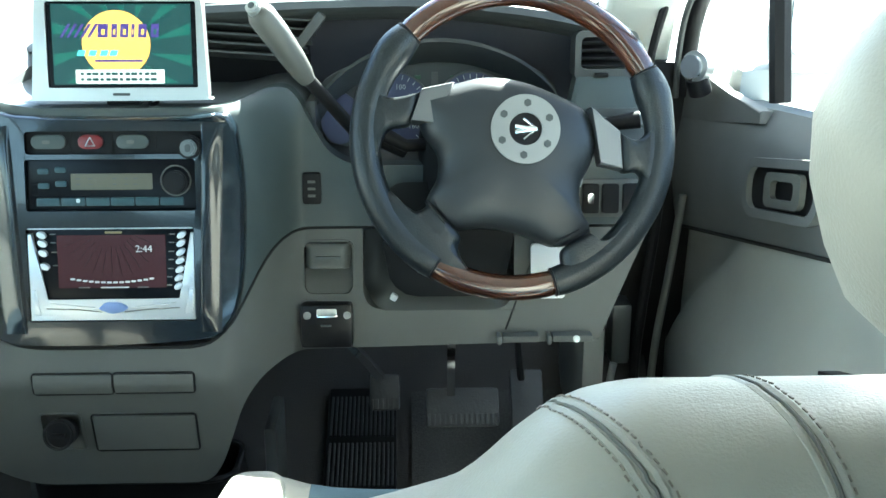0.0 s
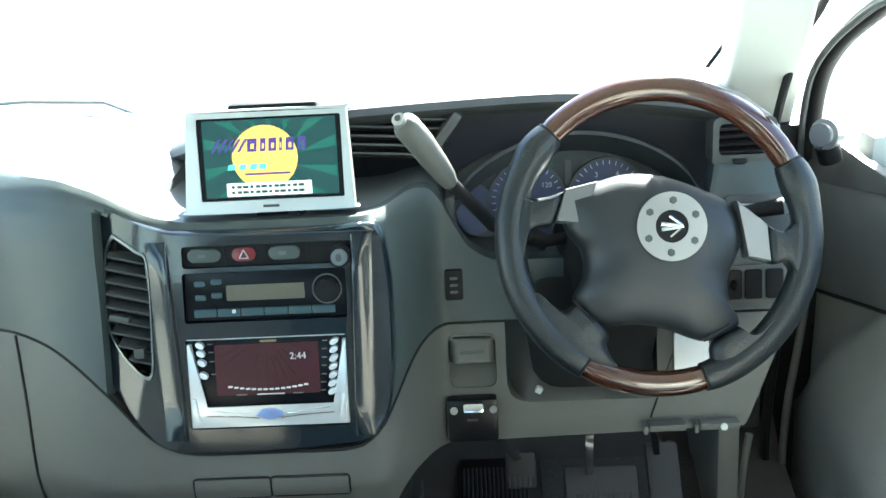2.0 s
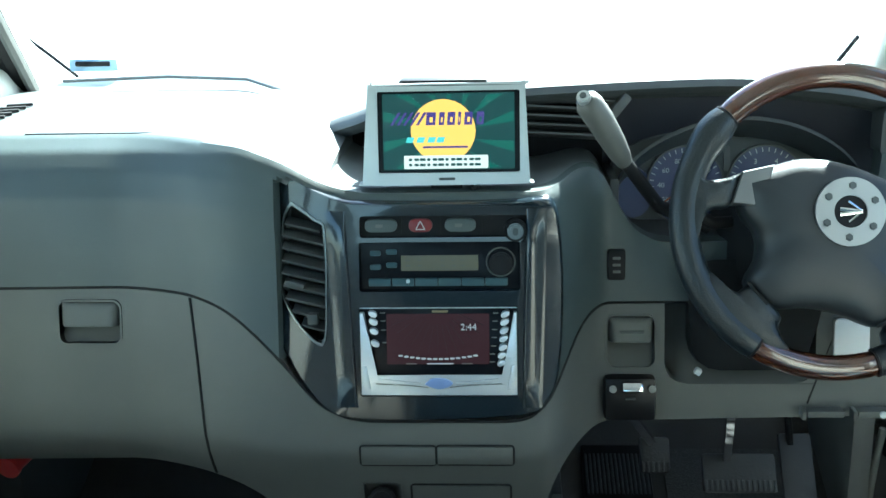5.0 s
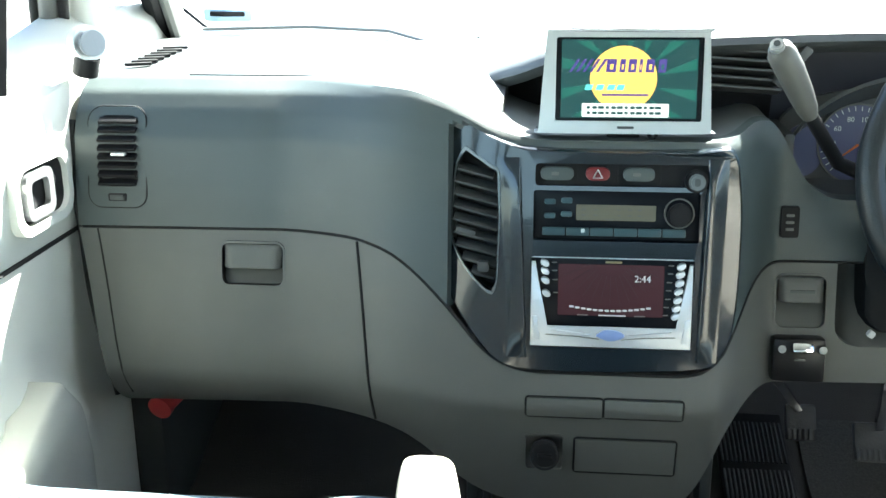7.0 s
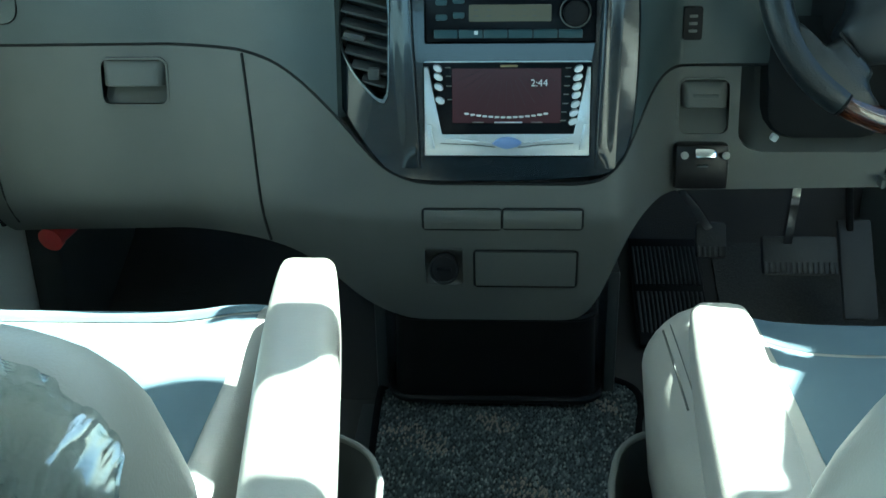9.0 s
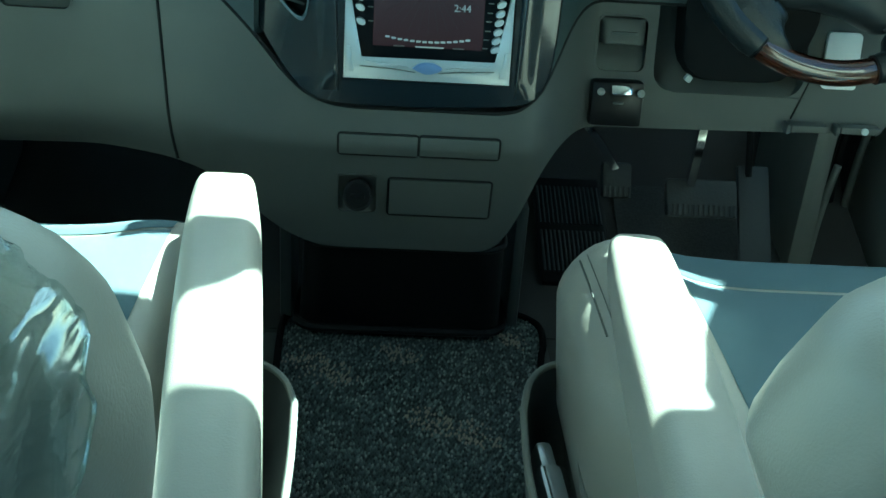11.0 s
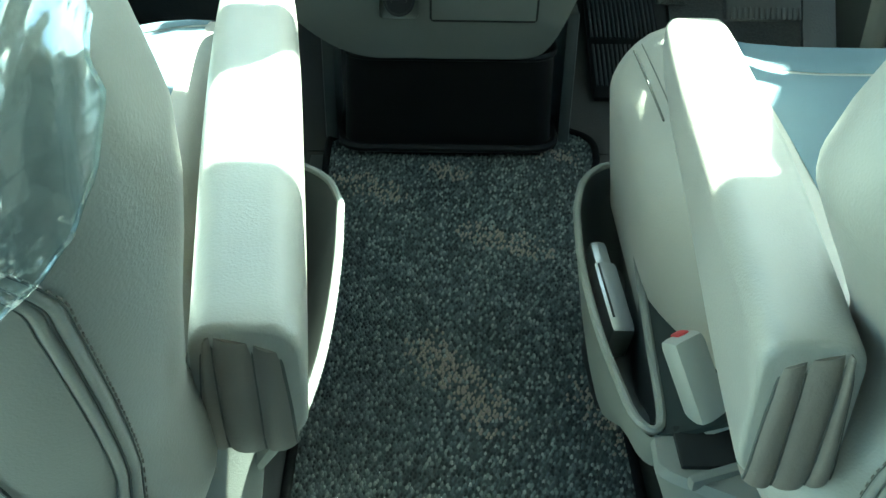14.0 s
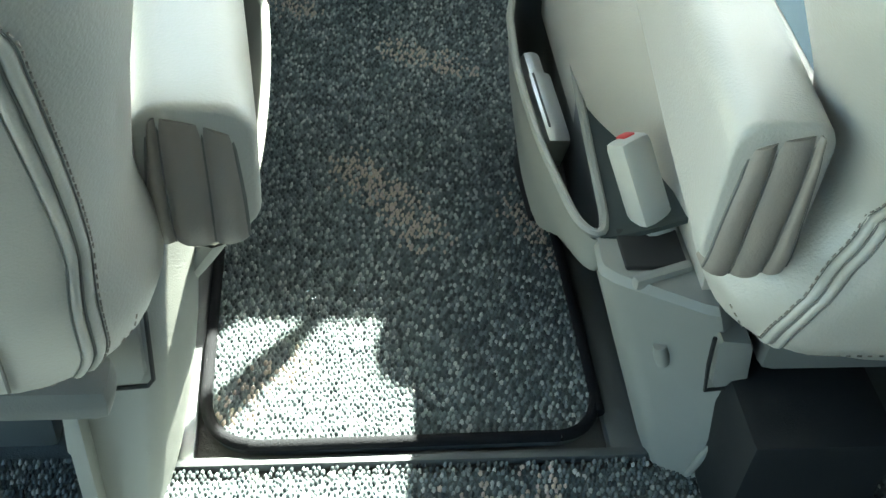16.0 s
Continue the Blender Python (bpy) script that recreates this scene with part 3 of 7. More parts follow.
# ---- radio ----
radio = thing("car_radio", (0.0048, 1.18, 0.495), "black single-height car radio with a dim display", "car radio")
M_PANEL = material("black_gloss_panel", (0.005, 0.006, 0.008), 0.22, bump=0.02, spec=0.1)
M_LCD = material("dim_olive_display", (0.055, 0.051, 0.031), 0.3, var=0.05, bump=0, emit=0.03)
M_KEY = material("teal_lit_keys", (0.02, 0.05, 0.06), 0.35, bump=0.05)
M_INK = material("pale_ink", (0.5, 0.53, 0.53), 0.5, var=0.02, bump=0)
plate(rrect(0.1765, 0.0528, 0.0025, 3, 0.0048, 0.5208), 0.003, 0.012, M_PANEL, radio, "body", "", 0.0012)
plate(rrect(0.0850, 0.0165, 0.001, 2, 0.005, 0.5235), 0.0036, 0.002, M_LCD, radio, "display", "dim olive display")
knob = part("volume_knob", disc(bm_new(), bz(0.012)(0.0722, 0.5244), (0, -0.98, 0.19), 0.0125, 0.010, 28, 0.002), M_BLACK, radio)
part("knob_ring", tube(bm_new(), [bz(0.0035)(0.0722 + 0.0155 * math.cos(a), 0.5244 + 0.0155 * math.sin(a)) for a in np.linspace(0, 2 * math.pi, 25)], 0.0009, 6), M_TRIM, knob)
for k in range(6):
    plate(rrect(0.0245, 0.0085, 0.001, 2, -0.0615 + k * 0.0258, 0.5030), 0.005, 0.003, M_KEY, radio, "preset_key", "", 0.0008)
plate(rrect(0.004, 0.004, 0.001, 2, -0.0300, 0.5045), 0.0058, 0.002, M_INK, radio, "key_light")
for x, z in ((-0.066, 0.5345), (-0.066, 0.5195), (-0.048, 0.5360), (-0.048, 0.5215)):
    plate(rrect(0.012, 0.006, 0.002, 3, x, z), 0.0042, 0.002, M_KEY, radio, "key", "", 0.0008)
for x, z, w in ((-0.030, 0.5238, 0.008), (-0.017, 0.5238, 0.007), (0.008, 0.5238, 0.007), (0.020, 0.5238, 0.006), (0.030, 0.5238, 0.007)):
    for dz in (-0.003, 0.003):
        plate(rrect(w * 0.6, 0.0012, 0.0003, 1, x, z + dz), 0.0038, 0.0006, M_TRIM_D, radio, "display_bar")

# ---- navigation unit ----
nav = thing("navigation_unit", (0.0025, 1.16, 0.378), "silver double-height car navigation unit with a dark red screen", "car navigation")
M_SCREEN = material("dark_maroon_screen", (0.022, 0.009, 0.011), 0.2, var=0.05, bump=0, emit=0.09, spec=0.2)
M_NAVW = material("bright_silver_face", (0.63, 0.66, 0.68), 0.25, 0.5, var=0.04, bump=0.03)
plate(rrect(0.1745, 0.0975, 0.002, 3, 0.0025, 0.4275), 0.002, 0.012, M_PANEL, nav, "body", "black glass front", 0.001)
plate(rrect(0.1140, 0.0555, 0.001, 2, 0.0018, 0.4400), 0.0028, 0.002, M_SCREEN, nav, "screen", "dark maroon screen")
plate([(-0.0845, 0.379), (0.0893, 0.379), (0.0893, 0.470), (0.0858, 0.470), (0.0735, 0.4005), (-0.0670, 0.4000), (-0.0800, 0.470), (-0.0845, 0.470)], 0.0065, 0.006, M_NAVW, nav, "silver_surround", "bright silver U-shaped surround", 0.0012)
plate(rrect(0.176, 0.003, 0.001, 2, 0.0025, 0.4765), 0.0065, 0.006, M_SILVER, nav, "top_strip")
plate(spline([(-0.013, 0.392), (-0.006, 0.3975), (0.0025, 0.3985), (0.011, 0.3975), (0.018, 0.392), (0.0025, 0.3865), (-0.013, 0.392)], 20)[:-1], 0.009, 0.003, material("pale_blue_key", (0.18, 0.26, 0.50), 0.3, bump=0), nav, "centre_key", "pale blue oval key", 0.001)
for s in (-1, 1):
    plate([(0.0025 + s * u, v) for u, v in ((0.019, 0.393), (0.050, 0.3965), (0.066, 0.398), (0.050, 0.3915))][::s], 0.0085, 0.003, M_NAVW, nav, "wing_key", "", 0.0008)
    plate([(0.0025 + s * u, v) for u, v in ((0.076, 0.386), (0.085, 0.386), (0.085, 0.412), (0.0805, 0.412))][::s], 0.0082, 0.003, M_NAVW, nav, "corner_key", "", 0.0006)
    part("groove", tube(bm_new(), [bz(0.0068)(0.0025 + s * u, v) for u, v in ((0.012, 0.388), (0.035, 0.3905), (0.07, 0.392))], 0.0006, 5), M_TRIM, nav)
for x, z in ((-0.0701, 0.4689), (-0.0696, 0.4601), (-0.0691, 0.4500), (-0.0680, 0.4361), (0.0766, 0.4682), (0.0759, 0.4595), (0.0753, 0.4501), (0.0746, 0.4414), (0.0740, 0.4320), (0.0727, 0.4232), (0.0721, 0.4145)):
    s = -1 if x < 0 else 1
    pts = [(x + 0.0052 * math.cos(a) * math.cos(0.5) - 0.0032 * math.sin(a) * math.sin(0.5) * s, z + s * 0.0052 * math.cos(a) * math.sin(0.5) + 0.0032 * math.sin(a) * math.cos(0.5)) for a in np.linspace(0, 2 * math.pi, 17)[:-1]]
    plate(pts, 0.0075, 0.005, M_NAVW, nav, "oval_key", "", 0.001)
    plate(rrect(0.006, 0.0012, 0.0004, 1, x - s * 0.0105, z), 0.0026, 0.001, M_TRIM, nav, "key_caption")
for k in range(14):
    u = -0.040 + k * 0.0064
    plate(rrect(0.0050, 0.0020, 0.0005, 1, u, 0.4180 + 900 * (k - 6.5) ** 2 * 1e-7), 0.0032, 0.0006, M_INK, nav, "scale_mark")
for k in range(13):
    a = radians(205 + k * 10.8)
    seam_pts = [bz(0.0031)(0.0018 + r * math.cos(a) * 1.0, 0.478 + r * math.sin(a) * 0.95) for r in (0.024, 0.056)]
    part("scale_line", tube(bm_new(), seam_pts, 0.00025, 4), M_GAP, nav)
plate(rrect(0.030, 0.0012, 0.0004, 1, 0.004, 0.4128), 0.0032, 0.0006, M_INK, nav, "caption_bar")
plate(rrect(0.012, 0.0012, 0.0004, 1, -0.028, 0.4128), 0.0032, 0.0006, M_TRIM, nav, "caption_bar")
plate(rrect(0.012, 0.0012, 0.0004, 1, 0.034, 0.4128), 0.0032, 0.0006, M_TRIM, nav, "caption_bar")
plate(rrect(0.018, 0.0022, 0.0006, 1, 0.0044, 0.4705), 0.0032, 0.001, material("dull_gold", (0.25, 0.19, 0.1), 0.4, 0.5, bump=0), nav, "maker_bar")


def text(body, size, mat, parent, place, name="lettering", extrude=0.0003):
    """Raised lettering as a mesh, standing on the plane of the matrix place."""
    cu = bpy.data.curves.new(name, "FONT")
    cu.body, cu.size, cu.extrude, cu.align_x, cu.align_y = body, size, extrude, "CENTER", "CENTER"
    cu.resolution_u = 2
    tmp = bpy.data.objects.new("tmp", cu)
    scene.collection.objects.link(tmp)
    me = bpy.data.meshes.new_from_object(tmp.evaluated_get(bpy.context.evaluated_depsgraph_get()))
    bpy.data.objects.remove(tmp)
    bpy.data.curves.remove(cu)
    bm = bmesh.new()
    bm.from_mesh(me)
    bpy.data.meshes.remove(me)
    bmesh.ops.transform(bm, matrix=place, verts=bm.verts)
    return part(name, bm, mat, parent, "", True)


STACK = pose(0, 0, 0, 90 - 10.8)
text("2:44", 0.0105, M_INK, nav, Matrix.Translation(bz(0.0034)(0.036, 0.4530)) @ STACK, "clock_digits")

# ---- monitor ----
mon = thing("monitor", (0.0135, 1.235, 0.598), "silver widescreen monitor on the dash showing a start screen", "monitor")
mo = lambda o: (lambda u, v: (u, 1.212 + 0.15 * (v - 0.613) - o, v))
body = spline([(-0.0715, 0.7115), (0.0135, 0.7120), (0.0985, 0.7105), (0.1005, 0.708), (0.1050, 0.612), (0.1050, 0.6060), (0.1020, 0.6038), (0.0135, 0.6030), (-0.0780, 0.6033), (-0.0808, 0.6060), (-0.0806, 0.612), (-0.0735, 0.709), (-0.0715, 0.7115)], 48)[:-1]
inner = rrect(0.1575, 0.0890, 0.002, 3, 0.0158, 0.6610)
case = holed(body, [inner], mo(0.0), mo(-0.018))
mb = part("case", case, M_SILVER, mon, "silver monitor case")
part("back_cover", prism(bm_new(), [(0.0135 + (u - 0.0135) * 0.98, 0.66 + (v - 0.66) * 0.97) for u, v in body], mo(-0.012), mo(-0.026)), M_TRIM_D, mon)
sc = part("screen_border", prism(bm_new(), inner, mo(-0.0025), mo(-0.008)), M_PANEL, mon)
lit = lambda n, c, e=0.125: material(n, (0.012, 0.014, 0.014), 0.35, var=0.03, bump=0, emit=e, spec=0.25, glow=c)
S_BG, S_G, S_O, S_B, S_W, S_T = lit("screen_teal", (0.004, 0.035, 0.034)), lit("screen_green", (0.008, 0.085, 0.062)), lit("screen_orange", (0.90, 0.50, 0.10)), lit("screen_indigo", (0.05, 0.03, 0.17)), lit("screen_white", (0.62, 0.64, 0.60)), lit("screen_cyan", (0.12, 0.50, 0.48))
lay = lambda pts, o, m, n: part(n, prism(bm_new(), pts, mo(-0.0025 + o), mo(-0.0027 + o)), m, sc, "", True)
lay(rrect(0.146, 0.083, 0.001, 2, 0.0158, 0.6612), 0.0005, S_BG, "picture")
for k in range(14):
    a = radians(360 / 14 * k + 8)
    a2 = a + radians(9)
    def reach(a):
        r = min(0.072 / max(1e-3, abs(math.cos(a))), 0.040 / max(1e-3, abs(math.sin(a))))
        return (0.0158 + r * math.cos(a), 0.6612 + r * math.sin(a))
    lay([(0.0158 + 0.03 * math.cos(a), 0.6612 + 0.03 * math.sin(a)), reach(a), reach(a2)], 0.0008, S_G, "light_ray")
lay([(0.0098 + 0.036 * math.cos(a), 0.6620 + 0.0345 * math.sin(a)) for a in np.linspace(0, 2 * math.pi, 33)[:-1]], 0.0011, S_O, "orange_disc")
for k in range(5):
    u = -0.049 + k * 0.0072
    lay([(u, 0.6685), (u + 0.0030, 0.6685), (u + 0.0125, 0.6825), (u + 0.0090, 0.6825)], 0.0017, S_B, "slanted_bar")
for u, w in ((-0.004, 0.0105), (0.008, 0.006), (0.0185, 0.0085), (0.0275, 0.0032), (0.0375, 0.0088), (0.0505, 0.0082)):
    lay([(u - w / 2, 0.6685), (u + w / 2, 0.6685), (u + w / 2 + 0.0012, 0.6825), (u - w / 2 + 0.0012, 0.6825)], 0.0017, S_B, "brand_block")
    lay([(u - w / 2 + w * 0.38, 0.6715), (u - w / 2 + w * 0.72, 0.6715), (u - w / 2 + w * 0.72 + 0.0006, 0.6770), (u - w / 2 + w * 0.38 + 0.0006, 0.6770)], 0.0019, S_O if u < 0.045 else S_G, "brand_gap")
for u in (-0.028, -0.016, -0.004, 0.006):
    lay([(u - 0.004, 0.6495), (u + 0.004, 0.6495), (u + 0.006, 0.6555), (u - 0.002, 0.6555)], 0.0017, S_T, "model_block")
lay(rrect(0.050, 0.0022, 0.0005, 1, 0.012, 0.6445), 0.0017, S_B, "caption_bar")
lay(rrect(0.0936, 0.0146, 0.001, 2, 0.0126, 0.6281), 0.0014, S_W, "message_box")
for z in (0.6310, 0.6252):
    for k in range(12):
        lay(rrect(0.0035 + 0.0015 * ((k * 7) % 3), 0.0028, 0.0006, 1, -0.027 + k * 0.0068, z), 0.0017, S_BG, "message_mark")
part("badge", prism(bm_new(), rrect(0.018, 0.0028, 0.0008, 2, 0.0135, 0.6098), mo(0.0006), mo(-0.002)), M_TRIM_D, mb)
part("stand_neck", tube(bm_new(), [(0.010, 1.232, 0.612), (0.010, 1.24, 0.604), (0.006, 1.235, 0.597)], 0.010, 10), M_BLACK, mon)
part("stand_base", box(bm_new(), (0.012, 1.245, 0.600), (0.036, 0.05, 0.006), 0.002), M_BLACK, mon)
part("cable", tube(bm_new(), spline([(0.045, 1.228, 0.606), (0.048, 1.222, 0.600), (0.043, 1.212, 0.5985), (0.040, 1.225, 0.600)], 12), 0.0022, 6), M_BLACK, mon)
part("dash_mount_bar", box(bm_new(), (0.005, 1.328, 0.701), (0.105, 0.03, 0.012), 0.004), M_BLACK, dash, "low black bar on the dash hood")
# ---- steering wheel ----
HUB = Vector((0.430, 1.1894, 0.5632))
W_UP, W_OUT = Vector((0, 0.32, 0.948)).normalized(), Vector((0, -0.948, 0.32)).normalized()


def wp(x, s, o=0.0):
    """A place in the steering wheel's plane, o towards the driver."""
    return HUB + Vector((x, 0, 0)) + W_UP * s + W_OUT * o


M_WOOD = material("varnished_burl_wood", (0.065, 0.019, 0.008), 0.2, grain=90, bump=0.02, coat=1.0, color2=(0.012, 0.004, 0.002), scale=45)
wheel = thing("steering_wheel", tuple(HUB), "black leather steering wheel with varnished wood arcs and silver spokes", "steering wheel")


def arc(a0, a1, r, name, mat, label=""):
    n = max(6, int((a1 - a0) / 3))
    ang = np.radians(np.linspace(a0, a1, n))
    grip = lambda d: 1.0 if mat is M_WOOD else 1.0 + 0.20 * math.exp(-((d - 9) / 7) ** 2)
    rad = [r * (0.94 if i in (0, n - 1) else 1.0) * grip(min(a - a0, 720) if a0 < 200 else a1 - a) for i, a in enumerate(np.linspace(a0, a1, n))]
    return part(name, tube(bm_new(), [wp(0.1585 * math.cos(a), 0.1585 * math.sin(a)) for a in ang], rad, 16), mat, wheel, label)


arc(27, 134, 0.0142, "wood_arc", M_WOOD, "glossy dark wood arc")
arc(238, 285, 0.0140, "wood_arc", M_WOOD, "glossy dark wood arc")
arc(134.6, 237.4, 0.0165, "leather_arc", M_WHEEL)
arc(285.6, 386.4, 0.0165, "leather_arc", M_WHEEL)
for a in (27, 134, 238, 285):
    t = radians(a)
    part("rim_joint", tube(bm_new(), [wp(0.1585 * math.cos(t + d), 0.1585 * math.sin(t + d)) for d in (-0.006, 0.006)], 0.0158, 16), M_BLACK, wheel)


def slab(pts, layers, name, mat, label="", mid=None):
    """A cushioned plate in the wheel's plane: (size, proud) layers of one outline."""
    cx, cs = mid or (sum(p[0] for p in pts) / len(pts), sum(p[1] for p in pts) / len(pts))
    bm = bm_new()
    loft(bm, [[wp(cx + (x - cx) * k, cs + (s - cs) * k, o) for x, s in pts] for k, o in layers])
    return part(name, bm, mat, wheel, label)


pad = spline([(-0.103, 0.049), (-0.064, 0.0585), (-0.030, 0.066), (0.009, 0.062), (0.048, 0.047), (0.077, 0.030), (0.088, 0.000), (0.082, -0.026), (0.071, -0.048), (0.072, -0.076), (0.080, -0.098), (0.045, -0.114), (0.004, -0.099), (-0.030, -0.093), (-0.069, -0.093), (-0.092, -0.067), (-0.080, -0.040), (-0.080, -0.014), (-0.096, 0.010), (-0.103, 0.049)], 64)[:-1]
slab(pad, [(0.96, -0.030), (1.02, -0.018), (1.02, -0.006), (1.0, 0.002), (0.965, 0.008), (0.91, 0.013), (0.83, 0.017), (0.72, 0.0205), (0.58, 0.023), (0.4, 0.0245), (0.2, 0.025)], "airbag_cover", M_COVER, "dark grained airbag cover", (0.0, -0.015))
slab([(-0.0975, 0.053), (-0.063, 0.060), (-0.081, 0.015), (-0.1095, 0.0185)], [(1.0, -0.012), (1.0, 0.0135), (0.93, 0.0155)], "spoke_insert", M_INSERT, "silver spoke insert")
slab([(0.082, 0.033), (0.113, 0.006), (0.115, -0.034), (0.091, -0.028)], [(1.0, -0.012), (1.0, 0.0135), (0.93, 0.0155)], "spoke_insert", M_INSERT, "silver spoke insert")
# leather webs that flow from the rim into the hub
for web in ([(-0.096, 0.0515), (-0.116, 0.0465), (-0.1359, 0.0459), (-0.148, 0.059), (-0.156, 0.073), (-0.164, 0.031), (-0.149, -0.0253), (-0.1405, -0.0019), (-0.1312, 0.0122), (-0.109, 0.0175)],
            [(0.113, 0.006), (0.133, -0.002), (0.148, 0.012), (0.155, 0.031), (0.164, -0.020), (0.150, -0.077), (0.142, -0.052), (0.133, -0.036), (0.115, -0.034)],
            [(-0.0892, -0.0674), (-0.1032, -0.0768), (-0.119, -0.0674), (-0.134, -0.0534), (-0.147, -0.062), (-0.118, -0.107), (-0.075, -0.140), (-0.050, -0.141), (-0.0565, -0.1283), (-0.0612, -0.1142), (-0.0593, -0.1002)],
            [(0.0800, -0.101), (0.0940, -0.1090), (0.1125, -0.102), (0.1270, -0.0861), (0.141, -0.075), (0.118, -0.108), (0.085, -0.135), (0.056, -0.150), (0.0500, -0.1329), (0.0525, -0.1170)]):
    slab(spline(web + web[:1], 44)[:-1], [(0.93, -0.015), (1.0, -0.009), (1.02, 0.0), (0.99, 0.006), (0.92, 0.0098), (0.80, 0.0122), (0.60, 0.0136)], "spoke", M_WHEEL)
for pts in ([(-0.094, -0.066), (-0.074, -0.090)], [(0.068, -0.098), (0.040, -0.114)]):
    part("spoke_seam", tube(bm_new(), [wp(*p, 0.0125) for p in pts], 0.0016, 6), M_GAP, wheel)
ring_c = (0.0105, 0.0075)
ro = [(ring_c[0] + 0.0365 * math.cos(a), ring_c[1] + 0.0365 * math.sin(a)) for a in np.linspace(0, 2 * math.pi, 41)[:-1]]
ri = [(ring_c[0] + 0.0172 * math.cos(a), ring_c[1] + 0.0172 * math.sin(a)) for a in np.linspace(0, 2 * math.pi, 41)[:-1]]
badge = part("hub_ring", frame_plate(bm_new(), ro, ri, lambda u, v: wp(u, v, 0.0285), lambda u, v: wp(u, v, 0.020)), M_RING, wheel, "brushed silver ring with six bolts")
for k in range(6):
    a = radians(60 * k + 25)
    part("bolt", disc(bm_new(), wp(ring_c[0] + 0.0275 * math.cos(a), ring_c[1] + 0.0275 * math.sin(a), 0.0300), W_OUT, 0.0042, 0.004, 6, 0.0006), M_TRIM_D, badge)
part("emblem_disc", disc(bm_new(), wp(*ring_c, 0.0262), W_OUT, 0.0172, 0.006, 32), M_BLACK, badge)
for d in (-1, 1):
    part("emblem_mark", tube(bm_new(), [wp(ring_c[0] - 0.011, ring_c[1] + d * 0.003, 0.027), wp(ring_c[0] + 0.012, ring_c[1], 0.0272)], 0.0022, 6), M_CHROME, badge)
    part("emblem_mark", tube(bm_new(), [wp(ring_c[0] + 0.012, ring_c[1], 0.0272), wp(ring_c[0] - 0.002, ring_c[1] + d * 0.011, 0.027)], 0.0014, 6), M_CHROME, badge)

# ---- column, stalks, gear lever ----
M_COLUMN = material("black_column_plastic", (0.011, 0.012, 0.013), 0.65, grain=800, bump=0.2, spec=0.15)
col = thing("steering_column", (0.42, 1.26, 0.50), "dark plastic steering column shroud with control stalks", "steering column")
sh = bm_new()
loft(sh, [[Vector((0.425 + u, y + 0.25 * v, z + v)) for u, v in rrect(w, h, min(w, h) * 0.3, 5)] for y, z, w, h in ((1.215, 0.545, 0.13, 0.10), (1.235, 0.535, 0.17, 0.13), (1.29, 0.515, 0.19, 0.14), (1.36, 0.49, 0.19, 0.15))])
part("shroud", sh, M_COLUMN, col)
kn = bm_new()
loft(kn, [[Vector((0.362 + u, y + 0.1 * v, z + v)) for u, v in rrect(w, h, min(w, h) * 0.3, 4)] for y, z, w, h in ((1.228, 0.462, 0.15, 0.09), (1.24, 0.43, 0.14, 0.12), (1.31, 0.41, 0.13, 0.13))])
part("lower_shroud", kn, M_COLUMN, col)
for pts, r in (([(0.36, 1.262, 0.545), (0.315, 1.25, 0.545), (0.285, 1.247, 0.562)], [0.007, 0.0075, 0.009]), ([(0.49, 1.262, 0.565), (0.54, 1.25, 0.568), (0.578, 1.247, 0.574)], [0.007, 0.0075, 0.010])):
    st = part("stalk", tube(bm_new(), pts, r, 12), M_BLACK, col)
    part("stalk_tip", tube(bm_new(), [pts[-1], Vector(pts[-1]) + (Vector(pts[-1]) - Vector(pts[-2])).normalized() * 0.012], [0.0095, 0.0085], 12), M_SILVER, st, "silver stalk tip")
part("ignition", disc(bm_new(), (0.505, 1.245, 0.505), (0.3, -0.95, 0.1), 0.014, 0.03, 20, 0.002), M_SILVER, col, "silver ignition barrel")
M_KNOB = material("dark_grey_soft_knob", (0.075, 0.075, 0.068), 0.45, grain=900, bump=0.3)
lever = thing("gear_lever", (0.30, 1.27, 0.548), "grey-topped column gear lever on a black rod", "gear lever")
part("rod", tube(bm_new(), [(0.315, 1.275, 0.535), (0.255, 1.262, 0.563), (0.207, 1.222, 0.628)], [0.010, 0.008, 0.0075], 12), M_BLACK, lever)
kb = part("knob", tube(bm_new(), [(0.210, 1.224, 0.622), (0.205, 1.219, 0.632), (0.196, 1.212, 0.648), (0.180, 1.200, 0.675), (0.168, 1.192, 0.693), (0.1645, 1.189, 0.700), (0.1625, 1.187, 0.703)], [0.0085, 0.0115, 0.0135, 0.0152, 0.0150, 0.0115, 0.004], 18), M_KNOB, lever, "dark grey moulded knob")
part("knob_button", disc(bm_new(), (0.160, 1.178, 0.7045), (-0.25, -0.75, 0.6), 0.0075, 0.012, 18, 0.002), M_SILVER, kb, "silver push button")
part("button_inset", disc(bm_new(), (0.1598, 1.1774, 0.7050), (-0.25, -0.75, 0.6), 0.0045, 0.012, 18, 0.001), M_TRIM_D, kb)

